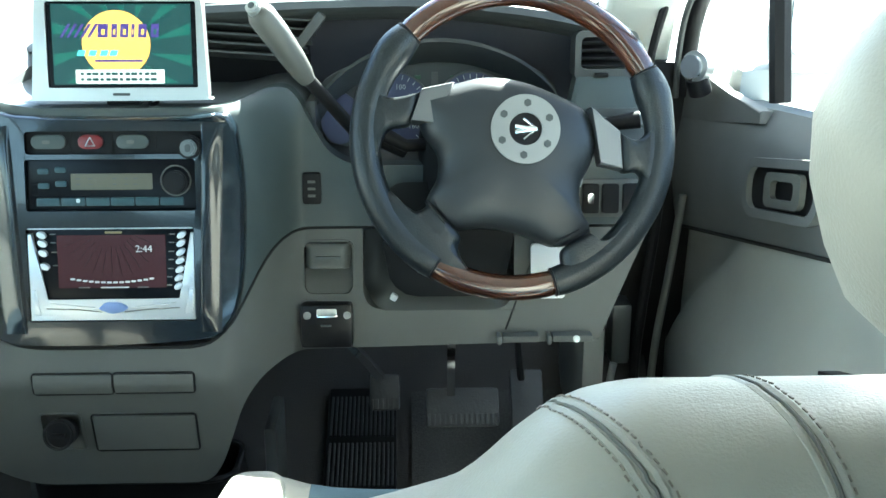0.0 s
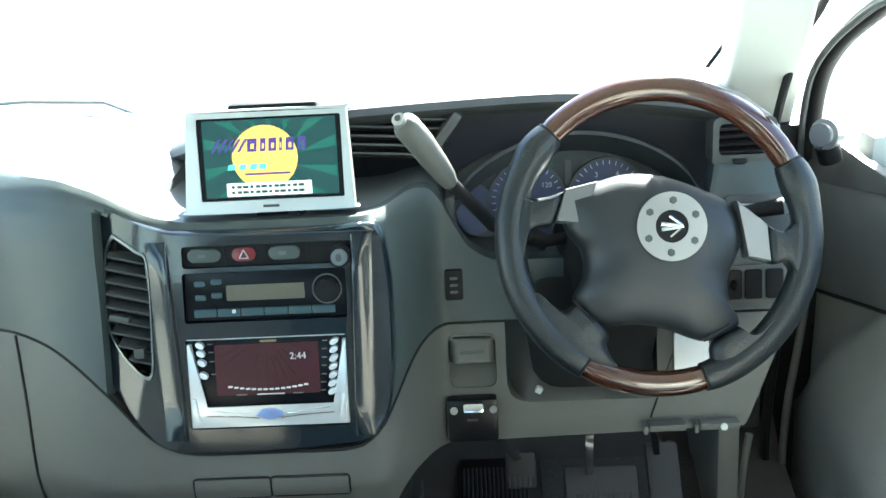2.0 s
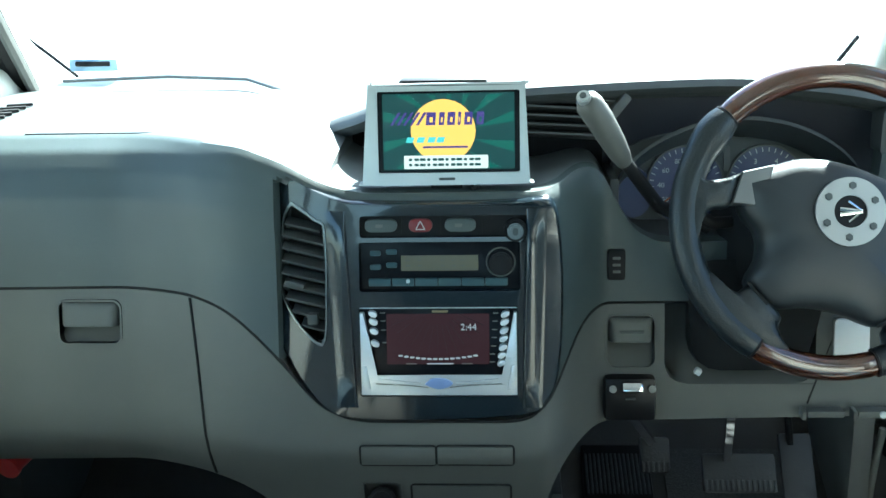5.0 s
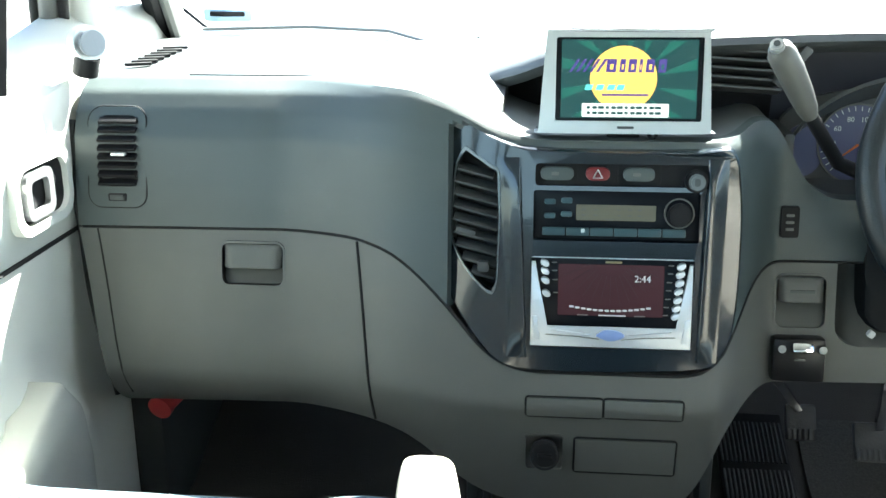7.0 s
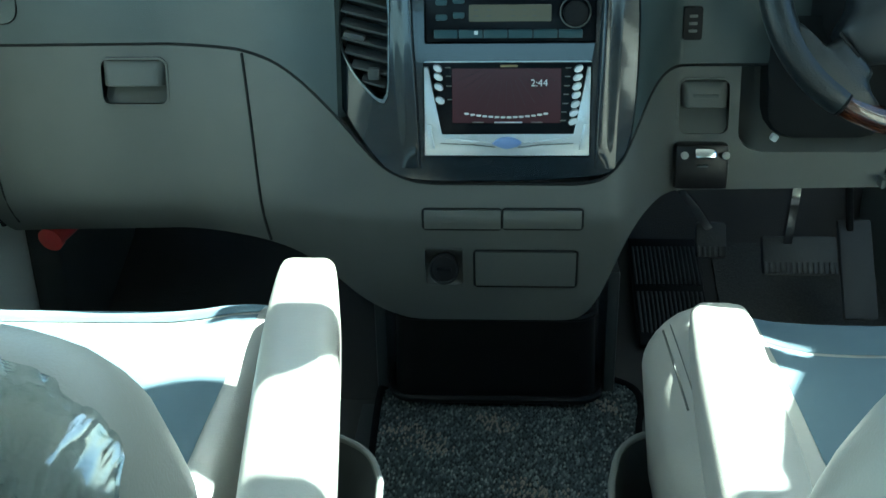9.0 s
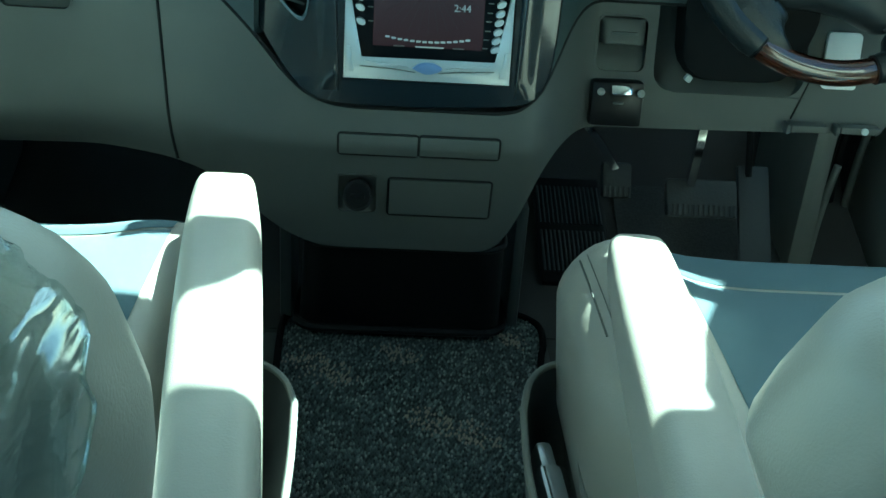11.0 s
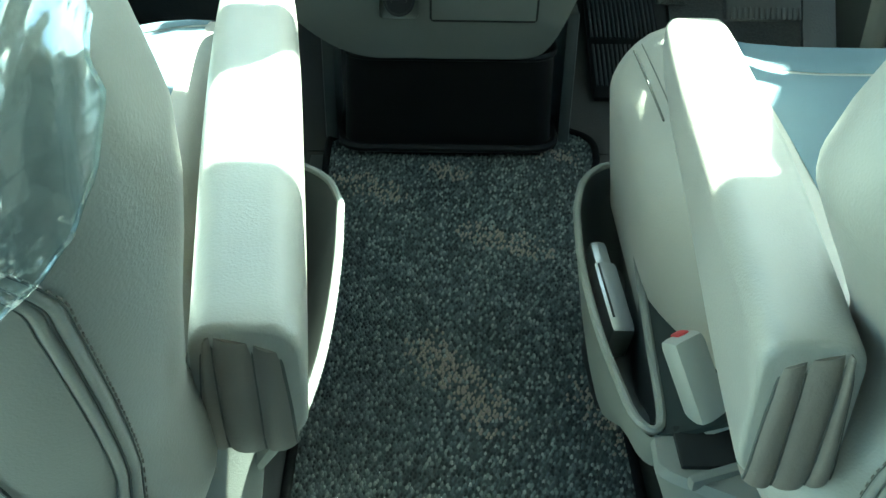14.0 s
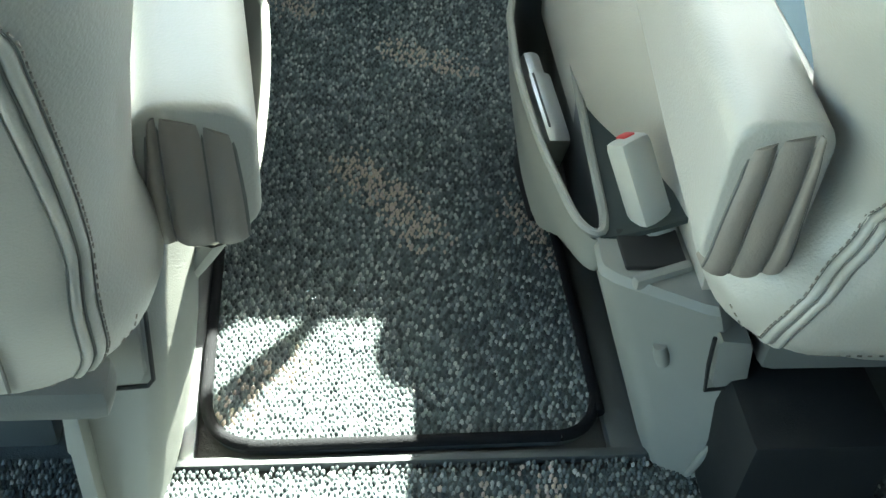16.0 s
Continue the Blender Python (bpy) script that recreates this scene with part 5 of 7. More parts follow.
# ---- doors ----
def door(s, nm, x0, x1, label):
    """A front door: moulded panel, window frame, glass, handle, tweeter. s: side; x0, x1: its inner face at the hinge and at its rear end."""
    d = thing(nm, (s * x0, 1.2, 0.0), label, "door", kind="structure")
    bx = lambda y: x0 + (x1 - x0) * (1.70 - y) / 1.0
    belt = lambda y: 0.650 + 0.20 * (y - 1.17) if s < 0 else 0.555 + 0.07 * (1.425 - y)
    mid = lambda y: 0.462 if s < 0 else 0.392 + 0.20 * (1.384 - y)
    ys = np.linspace(1.72, 0.50, 40)
    part("upper_panel", grid(bm_new(), [[(s * (bx(y) - 0.012 * math.sin(math.pi * min(1, v * 1.1)) + ((0.016 if s > 0 else 0.05) * (v - 0.85) / 0.15 if v > 0.85 else 0)), y, mid(y) + (belt(y) - mid(y)) * v + (0.006 if v > 0.9 else 0)) for y in ys] for v in np.linspace(0, 1, 14)], (s * 0.03, 0, 0)), M_DOOR_U if s > 0 else M_CREAM, d, "dark upper door panel" if s > 0 else "pale beige upper door panel")
    def bulge(y, z):
        if s > 0:
            a = math.exp(-((y - 1.02) / 0.30) ** 2) * math.exp(-((z - 0.20) / 0.11) ** 2) * 0.06
            a -= 0.022 * smooth(0.0, 0.022, (y - 1.382) * 0.68 + (z - 0.395) * 0.733)
            return a + 0.03 * smooth(0.34, 0.18, z) * smooth(1.72, 1.45, y)
        arch = math.hypot((y - 1.10) / 0.155, (z - 0.16) / 0.185)
        return 0.022 * (1 - smooth(0.86, 1.02, arch))
    part("lower_panel", grid(bm_new(), [[(s * (bx(y) - bulge(y, z)), y, z) for y in ys for z in [-0.12 + (mid(y) - 0.004 + 0.12) * v]] for v in np.linspace(0, 1, 22)], (s * 0.03, 0, 0)), M_DOOR if s > 0 else M_CREAM, d, "grey lower door panel" if s > 0 else "pale beige lower door panel")
    seam(d, [(s * (bx(y) - 0.001), y, mid(y) - 0.002) for y in ys], 0.003, "panel_gap")
    # handle in its dish
    cy, cz = (1.180, 0.535) if s < 0 else (1.25, 0.490)
    hw, hh = (0.138, 0.086) if s < 0 else (0.205, 0.074)
    rake = 0.0 if s < 0 else 0.19
    hp = lambda o: (lambda u, v: (s * (bx(u) - 0.012 - o), u, v + rake * (cy - u)))
    hb = part("handle_bezel", frame_plate(bm_new(), rrect(hw, hh, 0.028, 6, cy, cz), rrect(hw - 0.024, hh - 0.022, 0.020, 6, cy, cz), hp(0.008), hp(-0.01)), M_DOOR_U if s > 0 else M_CREAM, d)
    part("handle_dish", prism(bm_new(), rrect(hw - 0.024, hh - 0.022, 0.020, 6, cy, cz), hp(0.001), hp(-0.012)), M_BLACK, hb)
    part("handle_lever", frame_plate(bm_new(), rrect(hw * 0.47, hh - 0.032, 0.012, 5, cy - 0.014, cz), rrect(hw * 0.30, hh - 0.052, 0.008, 5, cy - 0.014, cz), hp(0.010), hp(0.003)), M_SILVER if s < 0 else M_TRIM, hb, "silver pull lever" if s < 0 else "grey pull lever")
    # glass, divider, frame
    top = lambda y: min(1.05, 0.62 + (1.70 - y) * 1.02)
    if s < 0:
        ftop = [(s * (bx(y) + 0.01 - 0.06 * (top(y) - 0.6) / 0.45), y, top(y)) for y in np.linspace(1.66, 0.50, 24)]
        part("window_frame", tube(bm_new(), ftop, 0.022, 8), M_BLACK, d)
        part("frame_seal", tube(bm_new(), [(x - s * 0.022, y - 0.01, z - 0.012) for x, y, z in ftop], 0.009, 8), M_TRIM, d)
        post, r = [(s * (bx(1.16) + 0.012), 1.16, belt(1.16)), (s * (bx(1.16) - 0.045), 1.156, top(1.16))], 0.011
    else:
        ftop = spline([(0.738, 1.655, 0.54), (0.735, 1.638, 0.615), (0.735, 1.604, 0.677), (0.735, 1.526, 0.727), (0.733, 1.402, 0.775), (0.728, 1.273, 0.812), (0.700, 1.10, 0.90), (0.675, 0.90, 1.00), (0.660, 0.50, 1.04)], 40)
        part("window_frame", tube(bm_new(), ftop, 0.0135, 10), M_BLACK, d, "black door window frame")
        part("frame_seal", tube(bm_new(), [(x - 0.016, y - 0.004, z - 0.004) for x, y, z in ftop], 0.005, 8), M_TRIM_D, d)
        post, r = [(0.742, 1.262, 0.59), (0.735, 1.274, 0.709), (0.733, 1.281, 0.803), (0.731, 1.285, 0.83)], 0.013
    part("window_divider", tube(bm_new(), post, r, 8), M_BLACK, d, "black upright window divider")
    pane = part("window_pane", grid(bm_new(), [[(s * (bx(y) + 0.02 - 0.06 * v * (top(y) - belt(y)) / 0.45), y, belt(y) - 0.01 + (top(y) - belt(y) + 0.01) * v) for y in np.linspace(1.62, 0.50, 20)] for v in np.linspace(0, 1, 5)]), M_GLASS, d)
    pane.visible_shadow = False
    # tweeter on the sail panel
    ty, tz = (1.315, 0.668) if s < 0 else (1.53, 0.578)
    if s > 0:
        part("sail_panel", prism(bm_new(), [(1.66, 0.50), (1.36, belt(1.36) - 0.012), (1.36, belt(1.36) + 0.004), (1.46, belt(1.46) + 0.016), (1.56, belt(1.56) + 0.034), (1.64, belt(1.6) + 0.038)], lambda u, v: (s * (bx(u) - 0.003), u, v), lambda u, v: (s * (bx(u) + 0.012), u, v), 0.003), M_DOOR_U, d)
    tw = part("tweeter", disc(bm_new(), (s * (bx(ty) - 0.042), ty - 0.020, tz + 0.022), (-s * 0.75, -0.65, 0.1), 0.0215, 0.026, 28, 0.007), M_SILVER, d, "round silver tweeter")
    part("tweeter_dome", disc(bm_new(), (s * (bx(ty) - 0.044), ty - 0.022, tz + 0.022), (-s * 0.75, -0.65, 0.1), 0.016, 0.004, 24, 0.001), material("grey_mesh", (0.25, 0.27, 0.3), 0.4, 0.6), tw)
    part("tweeter_foot", tube(bm_new(), [(s * (bx(ty) - 0.03), ty - 0.01, tz + 0.006), (s * (bx(ty) - 0.022), ty - 0.005, tz - 0.016)], 0.016, 14), M_BLACK, tw)
    return d


dl = door(-1, "door_1", 0.662, 0.662, "closed passenger door with grey moulded panels and silver handle")
dr = door(1, "door_2", 0.735, 0.80, "driver door with dark upper panel and silver handle")
soft_rect = [(u, v + 0.35 * (0.98 - u)) for u, v in rrect(0.075, 0.028, 0.008, 4, 0.980, 0.366)]
sw = part("switch_plate", prism(bm_new(), soft_rect, lambda u, v: (0.716 - 0.35 * (v - 0.36), u, v), lambda u, v: (0.736 - 0.35 * (v - 0.36), u, v), 0.003), M_BLACK, dr, "black window switch plate")
for u in (0.965, 0.995):
    part("switch", prism(bm_new(), rrect(0.020, 0.014, 0.003, 3, u, 0.366 + 0.35 * (0.98 - u)), lambda a, v: (0.711 - 0.35 * (v - 0.36), a, v), lambda a, v: (0.722 - 0.35 * (v - 0.36), a, v), 0.0015), M_TRIM_D, sw)
arm = bm_new()
loft(arm, [[Vector((-(0.690 + xi) / 2 + u * (0.690 - xi), y, (0.08 + zt) / 2 + w * (zt - 0.08))) for u, w in rrect(1.0, 1.0, 0.16, 5)] for xi, y, zt in ((0.640, 1.20, 0.16), (0.620, 1.175, 0.225), (0.606, 1.14, 0.295), (0.600, 1.10, 0.332), (0.598, 1.06, 0.318), (0.597, 1.0, 0.285), (0.600, 0.85, 0.262), (0.61, 0.62, 0.255))])
part("arm_pull", arm, M_DOOR, dl, "grey moulded armrest")
for off, r, m, nm in ((0.030, 0.0065, M_BLACK, "frame_seal"), (0.048, 0.0125, M_TRIM, "frame_trim"), (0.067, 0.006, M_BLACK, "frame_seal")):
    part(nm, tube(bm_new(), spline([(-0.708 - off, 1.53, 0.55), (-0.692 - off, 1.455, 0.67), (-0.667 - off, 1.40, 0.77), (-0.640 - off, 1.33, 0.90), (-0.612 - off, 1.25, 1.06)], 16), r, 10), m, dl)
# unseen rear sides: the left left open to add light, the right closed
for s, nm in ((-1, "wall_left"), (1, "wall_right")):
    w = thing(nm, (s * 0.76, -0.4, 0.0), "unseen grey van side panel, closed to cut the rear light" if s > 0 else "unseen grey van side, left open to let light in", "wall", kind="structure")
    if s > 0:
        part("panel", box(bm_new(), (s * 0.775, -0.45, 0.42), (0.04, 1.90, 1.12), 0.01), M_TRIM, w)
    else:
        # assumed door opening, which brightens the driver seat from the left
        part("panel", box(bm_new(), (s * 0.775, -0.95, 0.25), (0.04, 0.90, 0.78), 0.01), M_TRIM, w)
        part("step", box(bm_new(), (s * 0.775, 0.0, -0.09), (0.04, 1.00, 0.10), 0.01), M_TRIM, w)
    part("rail", box(bm_new(), (s * 0.735, -0.45, 1.03), (0.05, 1.90, 0.10), 0.02), M_CREAM, w)
    for y in (0.46, -0.45, -1.36):
        part("post", box(bm_new(), (s * 0.755, y, 0.84), (0.05, 0.10, 0.42), 0.015), M_CREAM, w)
for s in (-1, 1):
    k = thing("door_sill", (s * 0.70, 1.0, -0.05), "grey plastic kick panel and sill trim", "sill", "sill trims", kind="structure")
    part("hinge_jamb", box(bm_new(), (s * 0.69, 1.68, 0.22), (0.15, 0.05, 0.74), 0.01), M_BLACK, k)
    part("sill", box(bm_new(), (s * 0.66, 0.9, -0.01), (0.09, 1.5, 0.05), 0.012), M_TRIM, k)
    if s > 0:
        part("kick_panel", box(bm_new(), (0.576, 1.55, 0.08), (0.034, 0.22, 0.34), 0.014), M_SHIELD, k)
        # the sunlit strip along the sill, put in as a pale tube
        part("sill_edge", tube(bm_new(), spline([(0.597, 1.46, 0.02), (0.599, 1.46, 0.09), (0.603, 1.46, 0.14), (0.606, 1.46, 0.165), (0.609, 1.46, 0.185)], 14), 0.0055, 10), M_SHIELD, k, "sill edge, paler for the sun on it")
    else:
        part("kick_panel", box(bm_new(), (-0.63, 1.50, 0.09), (0.06, 0.30, 0.28), 0.02), M_TRIM_D, k)
mr = thing("door_mirror", (0.86, 1.52, 0.56), "pale painted door mirror outside the window", "door mirror")
part("housing", box(bm_new(), (0.882, 1.51, 0.715), (0.165, 0.09, 0.255), 0.035), material("white_car_paint", (0.75, 0.76, 0.75), 0.2, coat=1.0, bump=0), mr)
part("mirror_glass", prism(bm_new(), rrect(0.135, 0.215, 0.022, 5, 0.880, 0.722), lambda u, v: (u, 1.463, v), lambda u, v: (u, 1.467, v)), material("tinted_mirror", (0.42, 0.48, 0.52), 0.06, 1.0, var=0.03, bump=0), mr)
part("stalk", box(bm_new(), (0.845, 1.52, 0.575), (0.16, 0.06, 0.05), 0.015), M_CREAM, mr)
part("door_seal", tube(bm_new(), spline([(0.700, 1.60, 0.47), (0.690, 1.60, 0.33), (0.681, 1.60, 0.24), (0.673, 1.60, 0.136), (0.675, 1.60, 0.05), (0.690, 1.58, -0.05)], 24), 0.008, 8), M_BLACK, dr, "black rubber door seal")
part("panel_edge", tube(bm_new(), spline([(0.728, 1.59, 0.40), (0.714, 1.59, 0.27), (0.700, 1.59, 0.154), (0.697, 1.59, 0.03), (0.705, 1.57, -0.06)], 24), 0.006, 10), M_TRIM, dr)
part("check_strap", box(bm_new(), (0.650, 1.63, 0.17), (0.03, 0.05, 0.10), 0.006), M_SATIN, dr, "bare metal hinge")
part("pillar_seal", tube(bm_new(), spline([(0.660, 1.60, 0.54), (0.669, 1.60, 0.599), (0.681, 1.60, 0.656), (0.700, 1.60, 0.719), (0.720, 1.55, 0.79), (0.700, 1.42, 0.92), (0.672, 1.27, 1.05)], 24), 0.0065, 8), M_BLACK, dr, "black rubber pillar seal")


def draw_in(root):
    """The passenger half of the dash and its door stand a little nearer than the centre stack's rake would put them."""
    hub = Vector((-0.062, 0.072, 0.823))
    for ob in root.children_recursive:
        at = ob.parent.location + (ob.parent.parent.location if ob.parent.parent else Vector())
        for v in ob.data.vertices:
            p = v.co + at
            k = 0.030 * smooth(-0.12, -0.29, p.x) * (1 - smooth(1.36, 1.70, p.y))
            v.co = hub + (p - hub) * (1 - k) - at


for root in (dash, vent, flare, dl):
    draw_in(root)
part("door_gap", tube(bm_new(), spline([(-0.633, 1.247, 0.605), (-0.633, 1.240, 0.579), (-0.633, 1.235, 0.517), (-0.632, 1.235, 0.487), (-0.628, 1.230, 0.463), (-0.621, 1.218, 0.414), (-0.6125, 1.212, 0.362), (-0.6055, 1.212, 0.318), (-0.5975, 1.215, 0.266)], 40), 0.0048, 8), M_GAP, dash, "dark gap beside the door")

# ---- seats ----
EDGE_R = [(0.163, 0.30), (0.168, 0.246), (0.192, 0.182), (0.215, 0.155), (0.245, 0.140), (0.262, 0.147), (0.275, 0.172), (0.30, 0.188), (0.34, 0.180), (0.365, 0.168), (0.40, 0.150), (0.423, 0.139), (0.453, 0.147), (0.487, 0.162), (0.497, 0.176), (0.512, 0.21), (0.53, 0.27), (0.545, 0.315), (0.562, 0.336), (0.58, 0.351), (0.596, 0.366), (0.605, 0.385), (0.611, 0.405)]
EDGE_L = [(0.224, 0.30), (0.227, 0.22), (0.233, 0.178), (0.243, 0.154), (0.258, 0.139), (0.285, 0.130), (0.31, 0.131), (0.34, 0.136), (0.40, 0.127), (0.44, 0.119), (0.47, 0.114), (0.50, 0.112), (0.54, 0.119), (0.56, 0.129), (0.572, 0.142), (0.581, 0.162), (0.586, 0.19), (0.590, 0.25), (0.592, 0.33), (0.593, 0.39)]
SEAM_R = [(0.53, 0.32), (0.49, 0.268), (0.44, 0.242), (0.40, 0.226), (0.36, 0.216), (0.329, 0.211), (0.299, 0.206), (0.278, 0.197), (0.263, 0.186), (0.242, 0.177), (0.222, 0.177), (0.200, 0.184)]
SEAM_L = [(0.56, 0.27), (0.51, 0.20), (0.485, 0.162), (0.464, 0.147), (0.445, 0.1455), (0.413, 0.146), (0.362, 0.148), (0.314, 0.152), (0.275, 0.155), (0.250, 0.165)]


def back_mid(s, z):
    """How far forward a backrest's middle lies, and its thickness."""
    y = 0.497 - 0.16 * max(0, z - 0.30) if s > 0 else 0.452 - 0.28 * max(0, z - 0.26)
    top = 0.611 if s > 0 else 0.593
    round_top = 1 - 0.6 * smooth(top - 0.06, top, z) if s < 0 else math.sqrt(max(0.01, 1 - max(0.0, (z - top + 0.060) / 0.0605) ** 2))
    return y, 0.125 * round_top * (0.30 + 0.70 * (smooth(0.160, 0.235, z) if s > 0 else smooth(0.218, 0.262, z)))


def back_surface(s, edge):
    """Rings of a backrest from its foot up; each an outline seen from above."""
    rings = []
    for (z,) in spline([(z,) for z, _ in edge], 60):
        a = interp(z, edge)
        out = 0.86 - a if s < 0 else max(0.86 - a, interp(z, [(0.47, 0.60), (0.50, 0.700), (0.58, 0.705), (0.60, 0.69), (0.611, 0.66)]))
        w, c = out - a, (out + a) / 2
        y, thin = back_mid(s, z)
        rings.append([Vector((s * (c + u), y + v, z)) for u, v in rrect(w, thin, min(w, thin) * 0.48, 8)])
    return rings


def back_rear(s, edge, x, z, o=0.0008):
    """A place on the rear of a backrest, o proud of it."""
    y, thin = back_mid(s, z)
    r = thin * 0.48
    d = min(r, max(0.0, interp(z, edge) + r - x))
    return Vector((s * x, y - thin / 2 + r - math.sqrt(max(0, r * r - d * d)) - o, z))


def back_wrap(s, edge, x, z, a, o):
    """A place a along a backrest's rounded side from the one at x, o proud of it."""
    y, thin = back_mid(s, z)
    r, e = thin * 0.48, interp(z, edge)
    phi = math.acos(max(-1, min(1, (e + r - x) / r))) if x < e + r else math.pi / 2 + (x - e - r) / r
    phi += a / r
    if phi > math.pi / 2:
        return Vector((s * (e + r + (phi - math.pi / 2) * r), y - thin / 2 - o, z))
    return Vector((s * (e + r - (r + o) * math.cos(phi)), y - thin / 2 + r - (r + o) * math.sin(phi), z))


def armrest(s, sect, st, mat, mat_end):
    """A padded armrest through sections of (y, centre x, width, top, bottom), with a fluted rear end."""
    pts = spline(sect, 22)
    rings = []
    for i, (y, x, w, zt, zb) in enumerate(pts):
        k = 1.0
        rings.append([Vector((s * (x + u * k), y, (zt + zb) / 2 + v * k)) for u, v in rrect(w, zt - zb, min(w, zt - zb) * 0.30, 6)])
    y, x, w, zt, zb = sect[-1]
    for k, dy in ((0.985, 0.002), (0.955, 0.0038), (0.90, 0.005)):
        rings.append([Vector((s * (x + u), y - dy, (zt + zb) / 2 + v)) for u, v in rrect(w * k, (zt - zb) * k, w * 0.30 * k, 6)])
    y0, x0, w0, t0, b0 = sect[0]
    for k, dy in ((0.93, 0.004), (0.78, 0.008), (0.5, 0.011)):
        rings.insert(0, [Vector((s * (x0 + u), y0 + dy, (t0 + b0) / 2 + v)) for u, v in rrect(w0 * k, (t0 - b0) * k, min(w0, t0 - b0) * 0.36 * k, 6)])
    a = part("armrest", loft(bm_new(), rings), mat, st, "pale leather armrest, folded down")
    # three stitched flutes fill the end, drawn in at the top on the aisle side
    def on_end(f, v, o):
        lo, hi = x + 0.47 * w - 0.86 * w * f, x + 0.36 * w - 0.66 * w * f ** 1.15
        side = lo + (hi - lo) * v ** (1.0 + 0.7 * f)
        top = zt - 0.0055 - 0.009 * f ** 2 - 0.006 * max(0, 1 - f / 0.14) ** 2
        bottom = zb - 0.006 + 0.004 * (2 * f - 1) ** 2
        return Vector((s * side, y - 0.0056 - o + 0.002 * max(0, v - 0.8) * 5 + 0.003 * max(0, 0.15 - v) * 6, bottom + (top - bottom) * v))
    cut_b, cut_t = (0.0, 0.27, 0.66, 1.0), (0.0, 0.17, 0.68, 1.0)
    for k in range(3):
        fl = bm_new()
        rows = []
        for v in np.linspace(0, 1, 14):
            a0, a1 = cut_b[k] + (cut_t[k] - cut_b[k]) * v, cut_b[k + 1] + (cut_t[k + 1] - cut_b[k + 1]) * v
            rows.append([on_end(a0 + (a1 - a0) * u, v, 0.0034 * (1 - abs(2 * u - 1) ** 2.6)) for u in np.linspace(0, 1, 11)])
        part("end_flute", grid(fl, rows, (0, 0.010, 0)), mat_end, a, "warm grey fluted leather end")
    for k in (1, 2):
        part("flute_seam", tube(bm_new(), [on_end(cut_b[k] + (cut_t[k] - cut_b[k]) * v, v, 0.0002) for v in np.linspace(0, 1, 10)], 0.0006, 5), M_SEAM, a)
    rim = [on_end(0, v, 0.0) for v in np.linspace(0.02, 1, 12)] + [on_end(f, 1, 0.0) for f in np.linspace(0.08, 1, 10)] + [on_end(1, v, 0.0) for v in np.linspace(0.95, 0.02, 12)]
    part("piping", tube(bm_new(), rim, 0.0009, 6), M_SEAM, a)
    return a


def cushion(s, st, x_in, x_out, y0, y1, top, roll=0.098):
    """Seat cushion: leather bolsters round a cloth centre."""
    def h(x, y):
        u = (x - x_in) / (x_out - x_in)
        side = (0.022 if s > 0 else 0.012) * (math.exp(-((u - 0.10) / 0.10) ** 2) + math.exp(-((u - 0.90) / 0.10) ** 2))
        front = (y1 - y) / (0.05 if s > 0 else 0.10)
        return top + side - 0.012 + 0.010 * math.sin(math.pi * min(1, max(0, (y - y0) / (y1 - y0)))) - (0.05 * (1 - min(1, front)) ** 2.2 if front < 1 else 0)
    rings = []
    for y in np.linspace(y0, y1, 24):
        e = min(1, (y1 - y) / 0.05)
        ins = 0.03 * (1 - e) ** 2
        tuck = 0.040 * (1 - smooth(0.60, 0.76, y)) if s > 0 else 0.0
        prof = []
        for u in 0.5 - 0.5 * np.cos(np.linspace(0, math.pi, 34)):
            x = x_in + tuck + ins + (x_out - x_in - tuck - 2 * ins) * u
            edge = min(u, 1 - u) * (x_out - x_in)
            drop = 0.045 - math.sqrt(max(0.0, 0.045 ** 2 - max(0.0, 0.045 - edge) ** 2))
            prof.append(Vector((s * x, y, h(x, y) - drop)))
        prof += [Vector((s * (x_out - ins - 0.01), y - 0.0, 0.13)), Vector((s * (x_in + tuck + ins + 0.012), y, 0.13))]
        rings.append(prof)
    part("cushion", loft(bm_new(), rings), M_LEATHER, st, "pale leather cushion bolsters")
    ci, co = x_in + roll, x_out - 0.09
    for a, b in ((y0 + 0.03, y0 + 0.345), (y0 + 0.350, y1 - 0.002)):
        part("cushion_insert", grid(bm_new(), [[Vector((s * x, y, h(x, y) + 0.004 * min(1, 9 * min(u, 1 - u, v, 1 - v)) + 0.0006)) for u in np.linspace(0, 1, 18) for x in [ci + (co - ci) * u]] for v in np.linspace(0, 1, 14) for y in [a + (b - a) * v]]), M_CLOTH, st, "blue-grey cloth centre")
    for dx, r in ((0.016, 0.0010), (0.022, 0.0005)):
        fall = 0.045 - math.sqrt(0.045 ** 2 - (0.045 - dx) ** 2)
        pts = [Vector((s * x, y, h(x, y) - fall + 0.0004)) for y in np.linspace(y0 + 0.25, y1 - 0.055, 22) for x in [x_in + dx + 0.040 * (1 - smooth(0.60, 0.76, y)) * (s > 0)]]
        part("stitch_seam", tube(bm_new(), pts, r, 5), M_SEAM, st)


def stitches(pts, st, step=0.006):
    """A row of short threads along a line, as one part."""
    bm = bm_new()
    run, prev = 0.0, None
    fine = spline(pts, 400)
    for p, q in zip(fine, fine[1:]):
        p, q = Vector(p), Vector(q)
        run += (q - p).length
        if run >= step:
            run = 0.0
            tube(bm, [p, p + (q - p).normalized() * 0.0026], 0.0005, 4)
    return part("stitching", bm, M_LEATHER_S, st)


